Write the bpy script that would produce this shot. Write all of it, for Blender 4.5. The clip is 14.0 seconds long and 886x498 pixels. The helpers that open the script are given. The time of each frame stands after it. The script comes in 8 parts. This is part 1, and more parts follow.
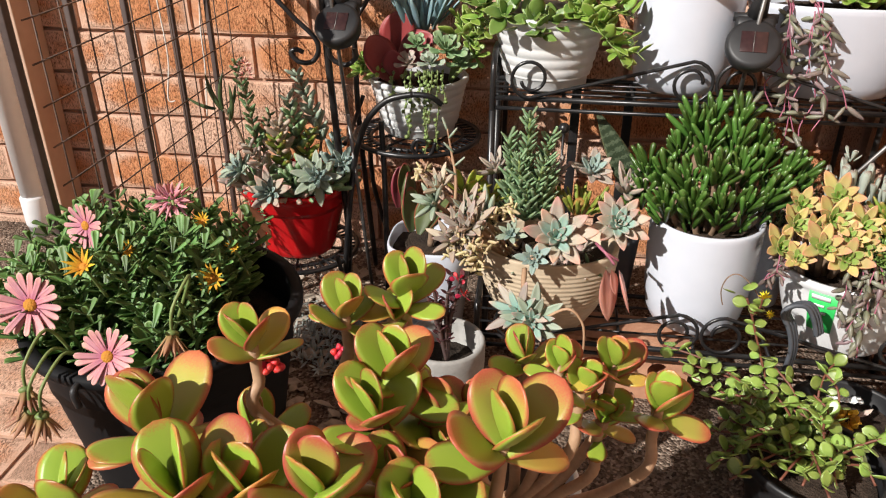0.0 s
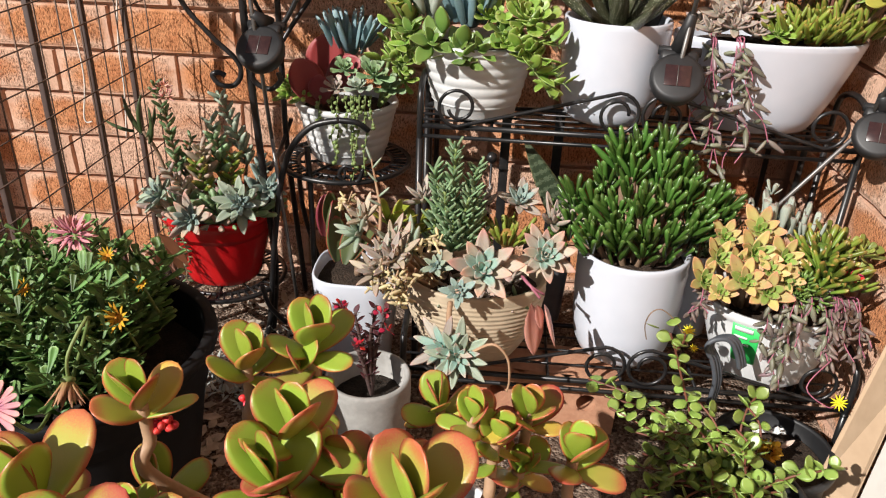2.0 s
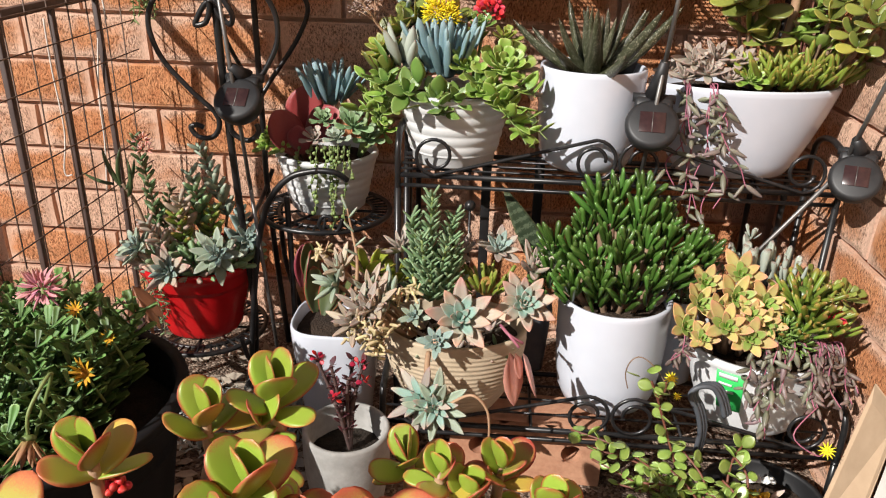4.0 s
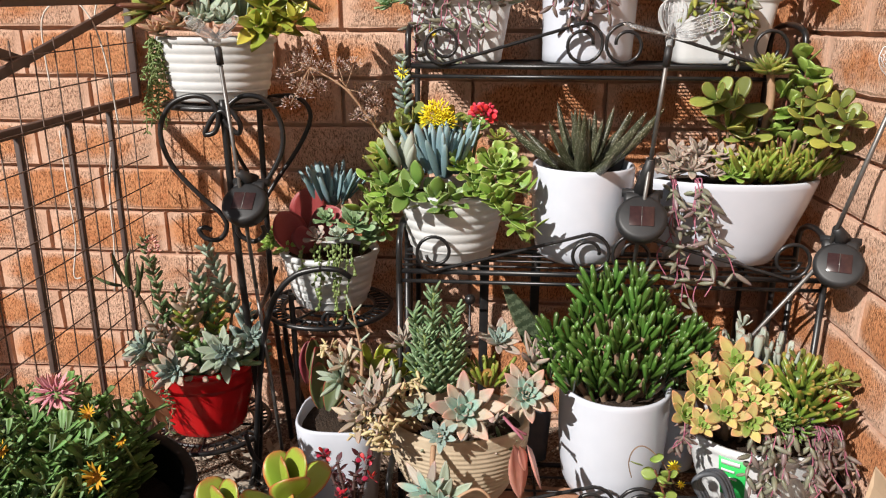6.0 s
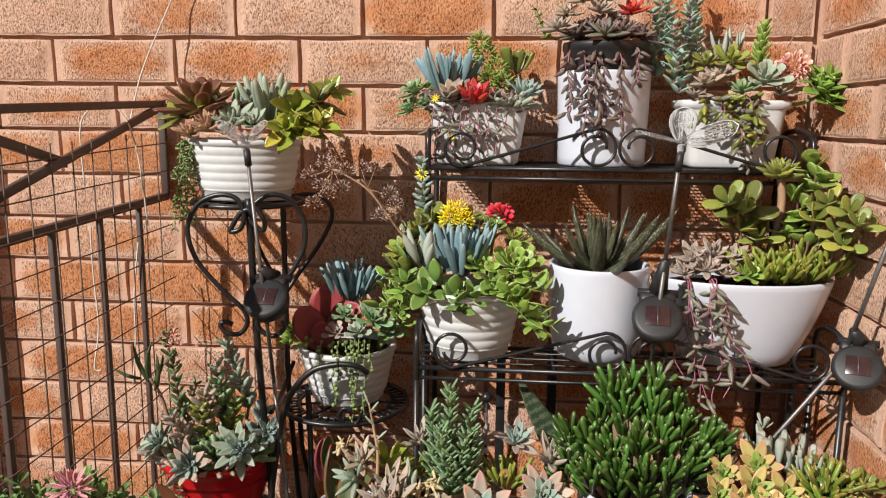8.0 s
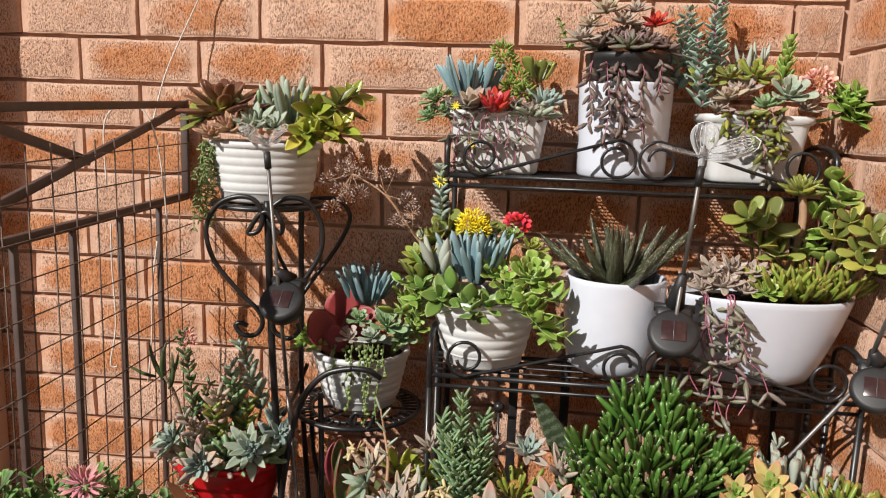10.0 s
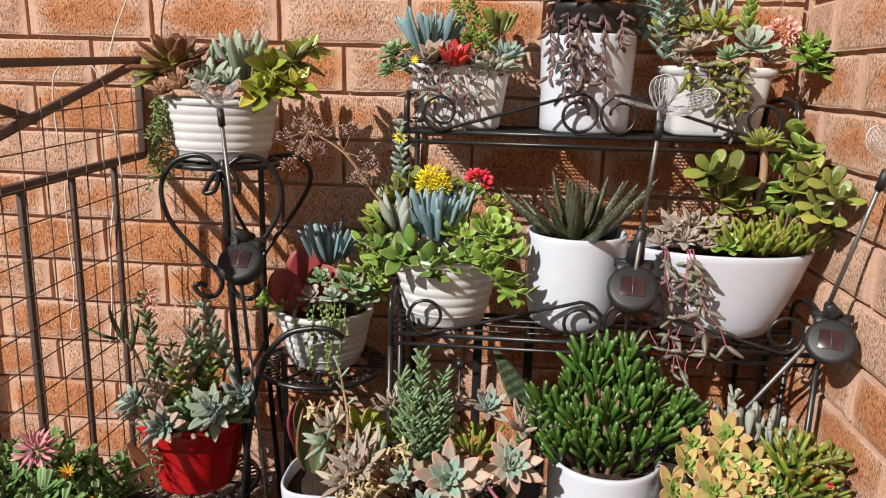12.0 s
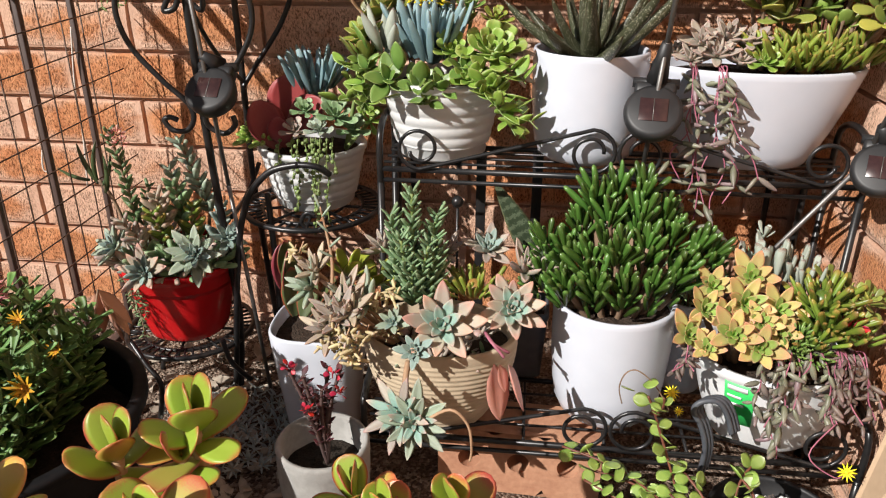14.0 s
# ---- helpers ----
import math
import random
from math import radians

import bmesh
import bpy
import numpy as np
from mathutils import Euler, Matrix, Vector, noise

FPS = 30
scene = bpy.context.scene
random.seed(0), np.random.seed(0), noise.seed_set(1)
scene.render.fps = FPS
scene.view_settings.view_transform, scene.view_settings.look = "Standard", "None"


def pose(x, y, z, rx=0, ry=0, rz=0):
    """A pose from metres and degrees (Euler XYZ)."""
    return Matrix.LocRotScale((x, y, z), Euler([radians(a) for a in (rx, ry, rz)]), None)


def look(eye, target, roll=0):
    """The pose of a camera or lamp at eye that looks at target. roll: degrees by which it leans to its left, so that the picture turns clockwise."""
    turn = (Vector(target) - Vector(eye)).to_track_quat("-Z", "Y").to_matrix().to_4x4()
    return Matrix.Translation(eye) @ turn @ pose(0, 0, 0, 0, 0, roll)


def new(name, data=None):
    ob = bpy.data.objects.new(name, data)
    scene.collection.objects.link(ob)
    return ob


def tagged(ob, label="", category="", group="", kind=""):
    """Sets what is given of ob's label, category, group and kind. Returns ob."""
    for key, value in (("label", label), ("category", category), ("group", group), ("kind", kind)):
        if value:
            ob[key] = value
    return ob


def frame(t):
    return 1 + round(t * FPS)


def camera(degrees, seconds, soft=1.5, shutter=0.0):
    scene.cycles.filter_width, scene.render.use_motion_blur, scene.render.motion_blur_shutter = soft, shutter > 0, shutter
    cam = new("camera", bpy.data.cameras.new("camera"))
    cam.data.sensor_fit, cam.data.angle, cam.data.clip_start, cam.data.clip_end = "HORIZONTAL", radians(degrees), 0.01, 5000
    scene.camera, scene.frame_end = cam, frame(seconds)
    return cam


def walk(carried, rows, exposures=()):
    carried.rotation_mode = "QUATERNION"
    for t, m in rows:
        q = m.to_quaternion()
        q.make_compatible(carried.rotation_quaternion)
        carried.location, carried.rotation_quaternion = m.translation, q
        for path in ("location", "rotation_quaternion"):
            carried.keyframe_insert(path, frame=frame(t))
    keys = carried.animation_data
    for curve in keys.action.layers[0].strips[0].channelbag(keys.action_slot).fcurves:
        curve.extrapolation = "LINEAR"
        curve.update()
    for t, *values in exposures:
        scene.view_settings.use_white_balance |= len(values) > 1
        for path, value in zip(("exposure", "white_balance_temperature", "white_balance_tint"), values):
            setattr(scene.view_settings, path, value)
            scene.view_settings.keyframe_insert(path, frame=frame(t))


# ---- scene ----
cam = camera(60.9, 14.0, soft=1.15)
PATH = [
    (0, (0.709, -1.423, 0.832), (0.456, 0.326, -0.105), 0.2),
    (0.5, (0.71, -1.408, 0.84), (0.492, 0.345, -0.097), 2.1),
    (1, (0.717, -1.393, 0.851), (0.519, 0.368, -0.077), 3.6),
    (1.5, (0.722, -1.386, 0.85), (0.554, 0.391, -0.053), 3.5),
    (2, (0.737, -1.383, 0.848), (0.618, 0.394, -0.062), 2.3),
    (2.2, (0.748, -1.389, 0.847), (0.638, 0.387, -0.065), 1.7),
    (4.3, (0.763, -1.37, 0.845), (0.644, 0.465, 0.059), 1.6),
    (4.5, (0.757, -1.375, 0.858), (0.65, 0.461, 0.072), 1.8),
    (5, (0.759, -1.387, 0.861), (0.646, 0.477, 0.146), 1.2),
    (5.5, (0.761, -1.398, 0.865), (0.66, 0.498, 0.235), 0.8),
    (6, (0.757, -1.401, 0.869), (0.641, 0.509, 0.29), 0.3),
    (6.5, (0.754, -1.406, 0.873), (0.591, 0.517, 0.348), -0.3),
    (7, (0.753, -1.408, 0.879), (0.572, 0.529, 0.416), -0.2),
    (7.5, (0.758, -1.414, 0.882), (0.58, 0.537, 0.479), -0.0),
    (8, (0.753, -1.417, 0.883), (0.593, 0.546, 0.538), 0.6),
    (8.2, (0.757, -1.417, 0.888), (0.593, 0.548, 0.557), 0.7),
    (10.5, (0.751, -1.415, 0.888), (0.545, 0.546, 0.551), 2.2),
    (11, (0.749, -1.422, 0.885), (0.572, 0.536, 0.513), 2.0),
    (11.5, (0.752, -1.43, 0.886), (0.618, 0.524, 0.482), 2.1),
    (12, (0.787, -1.399, 0.891), (0.634, 0.544, 0.44), 1.6),
    (12.5, (0.797, -1.38, 0.875), (0.6, 0.528, 0.308), 0.6),
    (13, (0.781, -1.342, 0.855), (0.554, 0.521, 0.164), 1.3),
    (13.5, (0.786, -1.326, 0.856), (0.563, 0.512, 0.101), 1.4),
    (14, (0.822, -1.286, 0.831), (0.619, 0.523, 0.004), 0.3),
]
walk(cam, [(t, look(eye, target, roll)) for t, eye, target, roll in PATH], [(0.0, 0.33), (5.0, 0.33), (8.0, 0.15), (12.0, 0.15), (13.3, 0.33), (14.0, 0.33)])

# ---------------------------------------------------------------- world and light
world = bpy.data.worlds.new("sky")
scene.world = world
world.use_nodes = True
wn = world.node_tree
sky = wn.nodes.new("ShaderNodeTexSky")
sky.sky_type = 'NISHITA'
sky.sun_disc = False
sky.sun_elevation = radians(35)
sky.sun_rotation = radians(222)
wn.links.new(sky.outputs[0], wn.nodes["Background"].inputs[0])
wn.nodes["Background"].inputs[1].default_value = 0.034

sun_data = bpy.data.lights.new("sun", 'SUN')
sun_data.energy = 5.0
sun_data.angle = radians(0.55)
sun_data.color = (1.0, 0.955, 0.90)
sun = new("sun", sun_data)
sun.matrix_world = look((-0.90 * 4, -1.0 * 4, 0.95 * 4), (0, 0, 0))

GZ = 0.06          # top of the gravel
Z0, BX, BZ = 1.03, 0.24, 0.086   # brick gauge: a bed height, length and course

# ---------------------------------------------------------------- helpers


def mat(name, rough=0.6, metal=0.0, spec=0.5):
    m = bpy.data.materials.new(name)
    m.use_nodes = True
    b = m.node_tree.nodes["Principled BSDF"]
    b.inputs["Roughness"].default_value = rough
    b.inputs["Metallic"].default_value = metal
    b.inputs["Specular IOR Level"].default_value = spec
    return m, m.node_tree, b


def node(nt, kind, **kw):
    n = nt.nodes.new(kind)
    for k, v in kw.items():
        n.inputs[k.replace("_", " ")].default_value = v
    return n


def ramp(nt, src, stops):
    r = nt.nodes.new("ShaderNodeValToRGB")
    e = r.color_ramp.elements
    while len(e) < len(stops):
        e.new(0.5)
    for el, (p, c) in zip(e, stops):
        el.position = p
        el.color = (*c, 1)
    nt.links.new(src, r.inputs[0])
    return r.outputs[0]


def mixc(nt, fac, a, b, how='MIX'):
    m = nt.nodes.new("ShaderNodeMix")
    m.data_type, m.blend_type = 'RGBA', how
    for sock, v in ((m.inputs[0], fac), (m.inputs[6], a), (m.inputs[7], b)):
        if isinstance(v, (int, float)):
            sock.default_value = v
        elif isinstance(v, tuple):
            sock.default_value = (*v, 1)
        else:
            nt.links.new(v, sock)
    return m.outputs[2]


def calc(nt, op, a, b=0.0):
    m = nt.nodes.new("ShaderNodeMath")
    m.operation = op
    for sock, v in ((m.inputs[0], a), (m.inputs[1], b)):
        if isinstance(v, (int, float)):
            sock.default_value = v
        else:
            nt.links.new(v, sock)
    return m.outputs[0]


def noise_tex(nt, scale, detail=4.0, coords="Object", stretch=None, rough=0.55):
    tc = nt.nodes.new("ShaderNodeTexCoord")
    src = tc.outputs[coords]
    if stretch:
        mp = nt.nodes.new("ShaderNodeMapping")
        mp.inputs["Scale"].default_value = stretch
        nt.links.new(src, mp.inputs[0])
        src = mp.outputs[0]
    n = node(nt, "ShaderNodeTexNoise", Scale=scale, Detail=detail, Roughness=rough)
    nt.links.new(src, n.inputs["Vector"])
    return n.outputs["Fac"]


def bump(nt, b, height, strength=0.3, dist=0.002):
    n = node(nt, "ShaderNodeBump", Strength=strength, Distance=dist)
    nt.links.new(height, n.inputs["Height"])
    nt.links.new(n.outputs[0], b.inputs["Normal"])


def simple(name, c1, c2, rough=0.5, scale=30.0, metal=0.0, bumpy=0.1, dist=0.001, spec=0.5):
    """A surface with mottling between two close colours at two scales, and fine relief."""
    m, nt, b = mat(name, rough, metal, spec)
    big = noise_tex(nt, scale * 0.25, 3)
    fine = noise_tex(nt, scale * 2.2, 5)
    f = calc(nt, 'ADD', calc(nt, 'MULTIPLY', big, 0.6), calc(nt, 'MULTIPLY', fine, 0.4))
    nt.links.new(ramp(nt, f, [(0.36, c1), (0.64, c2)]), b.inputs["Base Color"])
    r = nt.nodes.new("ShaderNodeMapRange")
    r.inputs["To Min"].default_value = max(0.03, rough - 0.12)
    r.inputs["To Max"].default_value = min(1.0, rough + 0.12)
    nt.links.new(big, r.inputs[0])
    nt.links.new(r.outputs[0], b.inputs["Roughness"])
    bump(nt, b, fine, bumpy, dist)
    return m


def leaf_mat(name, base, mid, tip, edge=None, rough=0.4, edge_at=0.72, tip_at=0.8, sub=0.12, vary=0.25, bloom=0.0, odd=None, spots=None):
    """A leaf: colour runs from base to tip, a rim colour along the edge, and each leaf differs a little."""
    m, nt, b = mat(name, rough, 0, 0.5)
    uv = nt.nodes.new("ShaderNodeUVMap")
    sep = nt.nodes.new("ShaderNodeSeparateXYZ")
    nt.links.new(uv.outputs[0], sep.inputs[0])
    n = noise_tex(nt, 60, 3)
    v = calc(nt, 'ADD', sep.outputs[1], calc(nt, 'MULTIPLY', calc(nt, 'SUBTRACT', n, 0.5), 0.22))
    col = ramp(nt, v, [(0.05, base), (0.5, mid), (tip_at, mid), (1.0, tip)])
    if edge:
        ex = calc(nt, 'ABSOLUTE', calc(nt, 'SUBTRACT', sep.outputs[0], 0.5))
        ev = calc(nt, 'MULTIPLY', ex, 2.0)
        ev = calc(nt, 'MAXIMUM', ev, calc(nt, 'SUBTRACT', sep.outputs[1], 0.05))
        ev = calc(nt, 'ADD', ev, calc(nt, 'MULTIPLY', calc(nt, 'SUBTRACT', n, 0.5), 0.25))
        fac = nt.nodes.new("ShaderNodeMapRange")
        fac.inputs["From Min"].default_value = edge_at
        fac.inputs["From Max"].default_value = min(1.0, edge_at + 0.22)
        nt.links.new(ev, fac.inputs[0])
        col = mixc(nt, fac.outputs[0], col, edge)
    if spots:
        tc = nt.nodes.new("ShaderNodeTexCoord")
        vor = node(nt, "ShaderNodeTexVoronoi", Scale=62.0)
        nt.links.new(tc.outputs["Object"], vor.inputs["Vector"])
        dot = nt.nodes.new("ShaderNodeMapRange")
        dot.inputs["From Min"].default_value = 0.30
        dot.inputs["From Max"].default_value = 0.18
        nt.links.new(vor.outputs["Distance"], dot.inputs[0])
        col = mixc(nt, dot.outputs[0], col, spots)
    info = nt.nodes.new("ShaderNodeObjectInfo")
    geo = nt.nodes.new("ShaderNodeNewGeometry")
    rnd = calc(nt, 'FRACT', calc(nt, 'ADD', info.outputs["Random"], geo.outputs["Random Per Island"]))
    if odd:
        pick = nt.nodes.new("ShaderNodeMapRange")
        pick.inputs["From Min"].default_value = 0.74
        pick.inputs["From Max"].default_value = 1.0
        nt.links.new(rnd, pick.inputs[0])
        col = mixc(nt, pick.outputs[0], col, odd)
    hsv = nt.nodes.new("ShaderNodeHueSaturation")
    nt.links.new(col, hsv.inputs["Color"])
    nt.links.new(calc(nt, 'ADD', 1.0 - vary / 2, calc(nt, 'MULTIPLY', rnd, vary)), hsv.inputs["Value"])
    nt.links.new(calc(nt, 'ADD', 0.488, calc(nt, 'MULTIPLY', rnd, 0.024)), hsv.inputs["Hue"])
    out = hsv.outputs[0]
    if bloom:
        out = mixc(nt, calc(nt, 'MULTIPLY', noise_tex(nt, 25, 3), bloom), out, (0.75, 0.78, 0.76))
    nt.links.new(out, b.inputs["Base Color"])
    b.inputs["Subsurface Weight"].default_value = sub
    b.inputs["Subsurface Radius"].default_value = (0.004, 0.004, 0.002)
    bump(nt, b, noise_tex(nt, 180, 4), 0.12, 0.0006)
    return m


def mesh_of(name, bm, smooth=True):
    me = bpy.data.meshes.new(name)
    bm.to_mesh(me)
    bm.free()
    if smooth:
        me.shade_smooth()
    return me


def part(name, me, material, parent, label="", m=None):
    """One mesh object under a thing or under a part."""
    if isinstance(me, bmesh.types.BMesh):
        me = mesh_of(name, me)
    if material and not me.materials:
        me.materials.append(material)
    ob = new(name, me)
    ob.parent = parent
    if m is not None:
        ob.matrix_basis = m
    if label:
        ob["label"] = label
    return ob


def thing(name, x, y, z, label, category, group="", rz=0.0, kind=""):
    ob = new(name)
    ob.empty_display_size = 0.02
    ob.matrix_basis = pose(x, y, z, 0, 0, rz)
    return tagged(ob, label, category, group, kind)


def solo(name, bm, material, label, category="", kind="", group="", smooth=True):
    me = mesh_of(name, bm, smooth)
    me.materials.append(material)
    return tagged(new(name, me), label, category, group, kind)


def box(bm, x0, x1, y0, y1, z0, z1, bevel=0.0):
    m = Matrix.Translation(((x0 + x1) / 2, (y0 + y1) / 2, (z0 + z1) / 2)) @ Matrix.Diagonal((x1 - x0, y1 - y0, z1 - z0, 1))
    r = bmesh.ops.create_cube(bm, size=1, matrix=m)
    if bevel:
        es = list({e for v in r["verts"] for e in v.link_edges})
        bmesh.ops.bevel(bm, geom=es, offset=bevel, segments=2, affect='EDGES', profile=0.5)
    return bm


def sweep(bm, pts, rad, sides=8, cap=True):
    """A round rod along points; rad is a number or one per point."""
    pts = [Vector(p) for p in pts]
    n = len(pts)
    rads = rad if isinstance(rad, (list, tuple)) else [rad] * n
    t0 = (pts[1] - pts[0]).normalized()
    up = Vector((0, 0, 1)) if abs(t0.z) < 0.9 else Vector((1, 0, 0))
    nx = t0.cross(up).normalized()
    rings = []
    for i, p in enumerate(pts):
        t = (pts[min(i + 1, n - 1)] - pts[max(i - 1, 0)]).normalized()
        nx = (nx - t * nx.dot(t)).normalized()
        ny = t.cross(nx)
        rings.append([bm.verts.new(p + (nx * math.cos(a) + ny * math.sin(a)) * rads[i]) for a in (2 * math.pi * k / sides for k in range(sides))])
    for a, b in zip(rings, rings[1:]):
        for k in range(sides):
            bm.faces.new((a[k], a[(k + 1) % sides], b[(k + 1) % sides], b[k]))
    if cap:
        bm.faces.new(rings[0][::-1])
        bm.faces.new(rings[-1])
    return bm


def curve_pts(pts, per=6, closed=False):
    """Catmull-Rom points through pts."""
    p = [Vector(q) for q in pts]
    n = len(p)
    out = []
    for i in range(n if closed else n - 1):
        a, b, c, d = (p[(i + k) % n] if closed else p[min(max(i + k, 0), n - 1)] for k in (-1, 0, 1, 2))
        for s in range(per):
            t = s / per
            out.append(0.5 * ((2 * b) + (c - a) * t + (2 * a - 5 * b + 4 * c - d) * t * t + (3 * b - a - 3 * c + d) * t ** 3))
    out.append(p[0] if closed else p[-1])
    return out


def rod(pts, rad, sides=8, per=6):
    return sweep(bmesh.new(), curve_pts(pts, per), rad, sides)


def bar(p, q, rad, sides=8):
    return sweep(bmesh.new(), [p, q], rad, sides)


def lathe(profile, seg=48, sx=1.0, sy=1.0, power=2.0, wobble=0.0):
    """Turned body from (r, z) pairs; power above 2 makes the plan squarer."""
    bm = bmesh.new()
    rings = []
    for r, z in profile:
        ring = []
        for k in range(seg):
            a = 2 * math.pi * k / seg
            c, s = math.cos(a), math.sin(a)
            f = (abs(c) ** power + abs(s) ** power) ** (-1 / power)
            w = 1 + wobble * math.sin(a * 3 + z * 9)
            ring.append(bm.verts.new((r * f * c * sx * w, r * f * s * sy * w, z)))
        rings.append(ring)
    for a, b in zip(rings, rings[1:]):
        for k in range(seg):
            bm.faces.new((a[k], a[(k + 1) % seg], b[(k + 1) % seg], b[k]))
    bm.faces.new(rings[0][::-1])
    bm.faces.new(rings[-1])
    return bm


def pot_profile(r0, r1, h, t=0.006, lip=0.0, soil=0.02, belly=0.0, foot=0.004):
    """Outer wall from foot to rim, rounded rim, inner wall down to below the soil."""
    p = [(r0 - foot, 0), (r0, foot)]
    for i in range(1, 12):
        u = i / 12
        p.append((r0 + (r1 - r0) * u + belly * math.sin(math.pi * u), foot + (h - foot - 0.01) * u))
    if lip:
        p += [(r1, h - 0.014), (r1 + lip, h - 0.011)]
    p += [(r1 + lip, h - 0.004), (r1 + lip - t * 0.25, h), (r1 - t * 0.75, h), (r1 - t, h - 0.004), (r1 - t - 0.002, h - soil - 0.03)]
    return p


# ---------------------------------------------------------------- leaves

LEAVES = {}


def leaf_mesh(kind, length=1.0, width=0.5, thick=0.1, shape="ovate", cup=0.1, curl=0.0, nu=5, nv=9, tipsharp=1.0):
    """A fleshy leaf along +y, its upper face towards +z; base at the origin."""
    if kind in LEAVES:
        return LEAVES[kind]
    bm = bmesh.new()
    uvl = bm.loops.layers.uv.new("UVMap")

    def w(v):
        if shape == "round":
            return math.sin(math.pi * min(1, 0.06 + v * 0.94) ** 1.25) ** 0.62
        if shape == "obovate":
            return (0.30 + 0.70 * math.sin(math.pi / 2 * min(1, v / 0.62))) * math.sqrt(max(0, 1 - max(0, (v - 0.62) / 0.38) ** 2.1))
        if shape == "spoon":
            return (0.22 + 0.78 * v ** 1.3) * (1 - max(0, (v - 0.7) / 0.3) ** 2.2) ** 0.5 if v < 1 else 0
        if shape == "point":
            return (0.42 + 1.5 * v) * (1 - v) ** 0.8 * 1.06 if v < 1 else 0
        if shape == "finger":
            return (0.75 + 0.3 * v) * (1 - max(0, (v - 0.8) / 0.2) ** 2) ** 0.5 if v < 1 else 0
        if shape == "taper":
            return max(0.0, (1 - v) ** 0.75 * (0.92 + 0.2 * v)) if v < 1 else 0
        if shape == "tube":
            return (0.50 + 0.50 * min(1, v / 0.75)) * (1 - max(0, (v - 0.84) / 0.16) ** 2) ** 0.5 if v < 1 else 0
        if shape == "blade":
            return (0.9 + 0.1 * v) * (1 - v ** 2.2) if v < 1 else 0
        return math.sin(math.pi * v ** 0.85) ** 0.8
    grids = []
    vs = [1 - (1 - i / nv) ** 1.35 for i in range(nv + 1)]
    for side in (1, -1):
        g = []
        for v in vs:
            row = []
            ww = max(w(v), 0.02 if v < 0.5 else 0.004) * width / 2
            th = thick * (0.35 + 0.65 * math.sin(math.pi * min(1, 0.12 + v * 0.86))) / 2
            for k in range(nu + 1):
                u = -1 + 2 * k / nu
                bend = curl * v * v * length
                x = u * ww
                z = cup * u * u * ww * 2 + bend + side * th * math.sqrt(max(0, 1 - (abs(u) ** 2.4))) * min(1, ww / (width * 0.12))
                row.append((bm.verts.new((x, v * length, z)), (0.5 + u / 2, v)))
            g.append(row)
        grids.append(g)
    for g, flip in zip(grids, (False, True)):
        for i in range(nv):
            for k in range(nu):
                q = [g[i][k], g[i][k + 1], g[i + 1][k + 1], g[i + 1][k]]
                if flip:
                    q.reverse()
                f = bm.faces.new([a[0] for a in q])
                for lp, a in zip(f.loops, q):
                    lp[uvl].uv = a[1]
    bmesh.ops.remove_doubles(bm, verts=bm.verts, dist=length * 0.0005)
    bmesh.ops.recalc_face_normals(bm, faces=bm.faces)
    me = mesh_of("leaf", bm)
    LEAVES[kind] = me
    return me


def with_mat(me, material):
    """The same leaf shape in another surface; shapes are shared between alike leaves."""
    key = (me.name, material.name)
    if key not in LEAVES:
        c = me.copy()
        c.materials.clear()
        c.materials.append(material)
        LEAVES[key] = c
    return LEAVES[key]


def leaf_pose(base, yaw, lift, scale, roll=0.0, sx=1.0):
    """A leaf from base that heads to yaw (degrees from +x) and rises by lift degrees."""
    m = Matrix.Translation(base) @ Matrix.Rotation(radians(yaw - 90), 4, 'Z') @ Matrix.Rotation(radians(lift), 4, 'X') @ Matrix.Rotation(radians(roll), 4, 'Y')
    return m @ Matrix.Diagonal((scale * sx, scale, scale, 1))


def add_leaf(parent, me, material, m, name="leaf"):
    ob = new(name, with_mat(me, material))
    ob.parent = parent
    ob.matrix_basis = m
    return ob


def join_leaves(items, name, parent, material, label=""):
    """Many small leaves (mesh, matrix) joined into one part."""
    co, faces, uvs = [], [], []
    cache = {}
    for me, m in items:
        if me.name not in cache:
            v = np.empty(len(me.vertices) * 3)
            me.vertices.foreach_get("co", v)
            u = np.empty(len(me.loops) * 2)
            me.uv_layers[0].uv.foreach_get("vector", u)
            cache[me.name] = (v.reshape(-1, 3), [tuple(p.vertices) for p in me.polygons], u)
        v, fs, u = cache[me.name]
        mm = np.array(m)
        off = join_leaves.count
        co.append(v @ mm[:3, :3].T + mm[:3, 3])
        join_leaves.count += len(v)
        faces += [tuple(i + off for i in f) for f in fs]
        uvs.append(u)
    join_leaves.count = 0
    me = bpy.data.meshes.new(name)
    me.from_pydata(np.concatenate(co).tolist(), [], faces)
    me.uv_layers.new(name="UVMap").uv.foreach_set("vector", np.concatenate(uvs))
    me.shade_smooth()
    return tagged(part(name, me, material, parent, label), kind="stuff")


join_leaves.count = 0


def shoot(parent, name, items, pts, material, stem_mat, r=0.0022, label=""):
    """A stem with its leaves, each leaf a piece of its own."""
    hub = part(name, sweep(bmesh.new(), pts, r, 6), stem_mat, parent, label)
    for me, m in items:
        add_leaf(hub, me, material, m)
    return hub


def golden(i):
    return i * 137.508


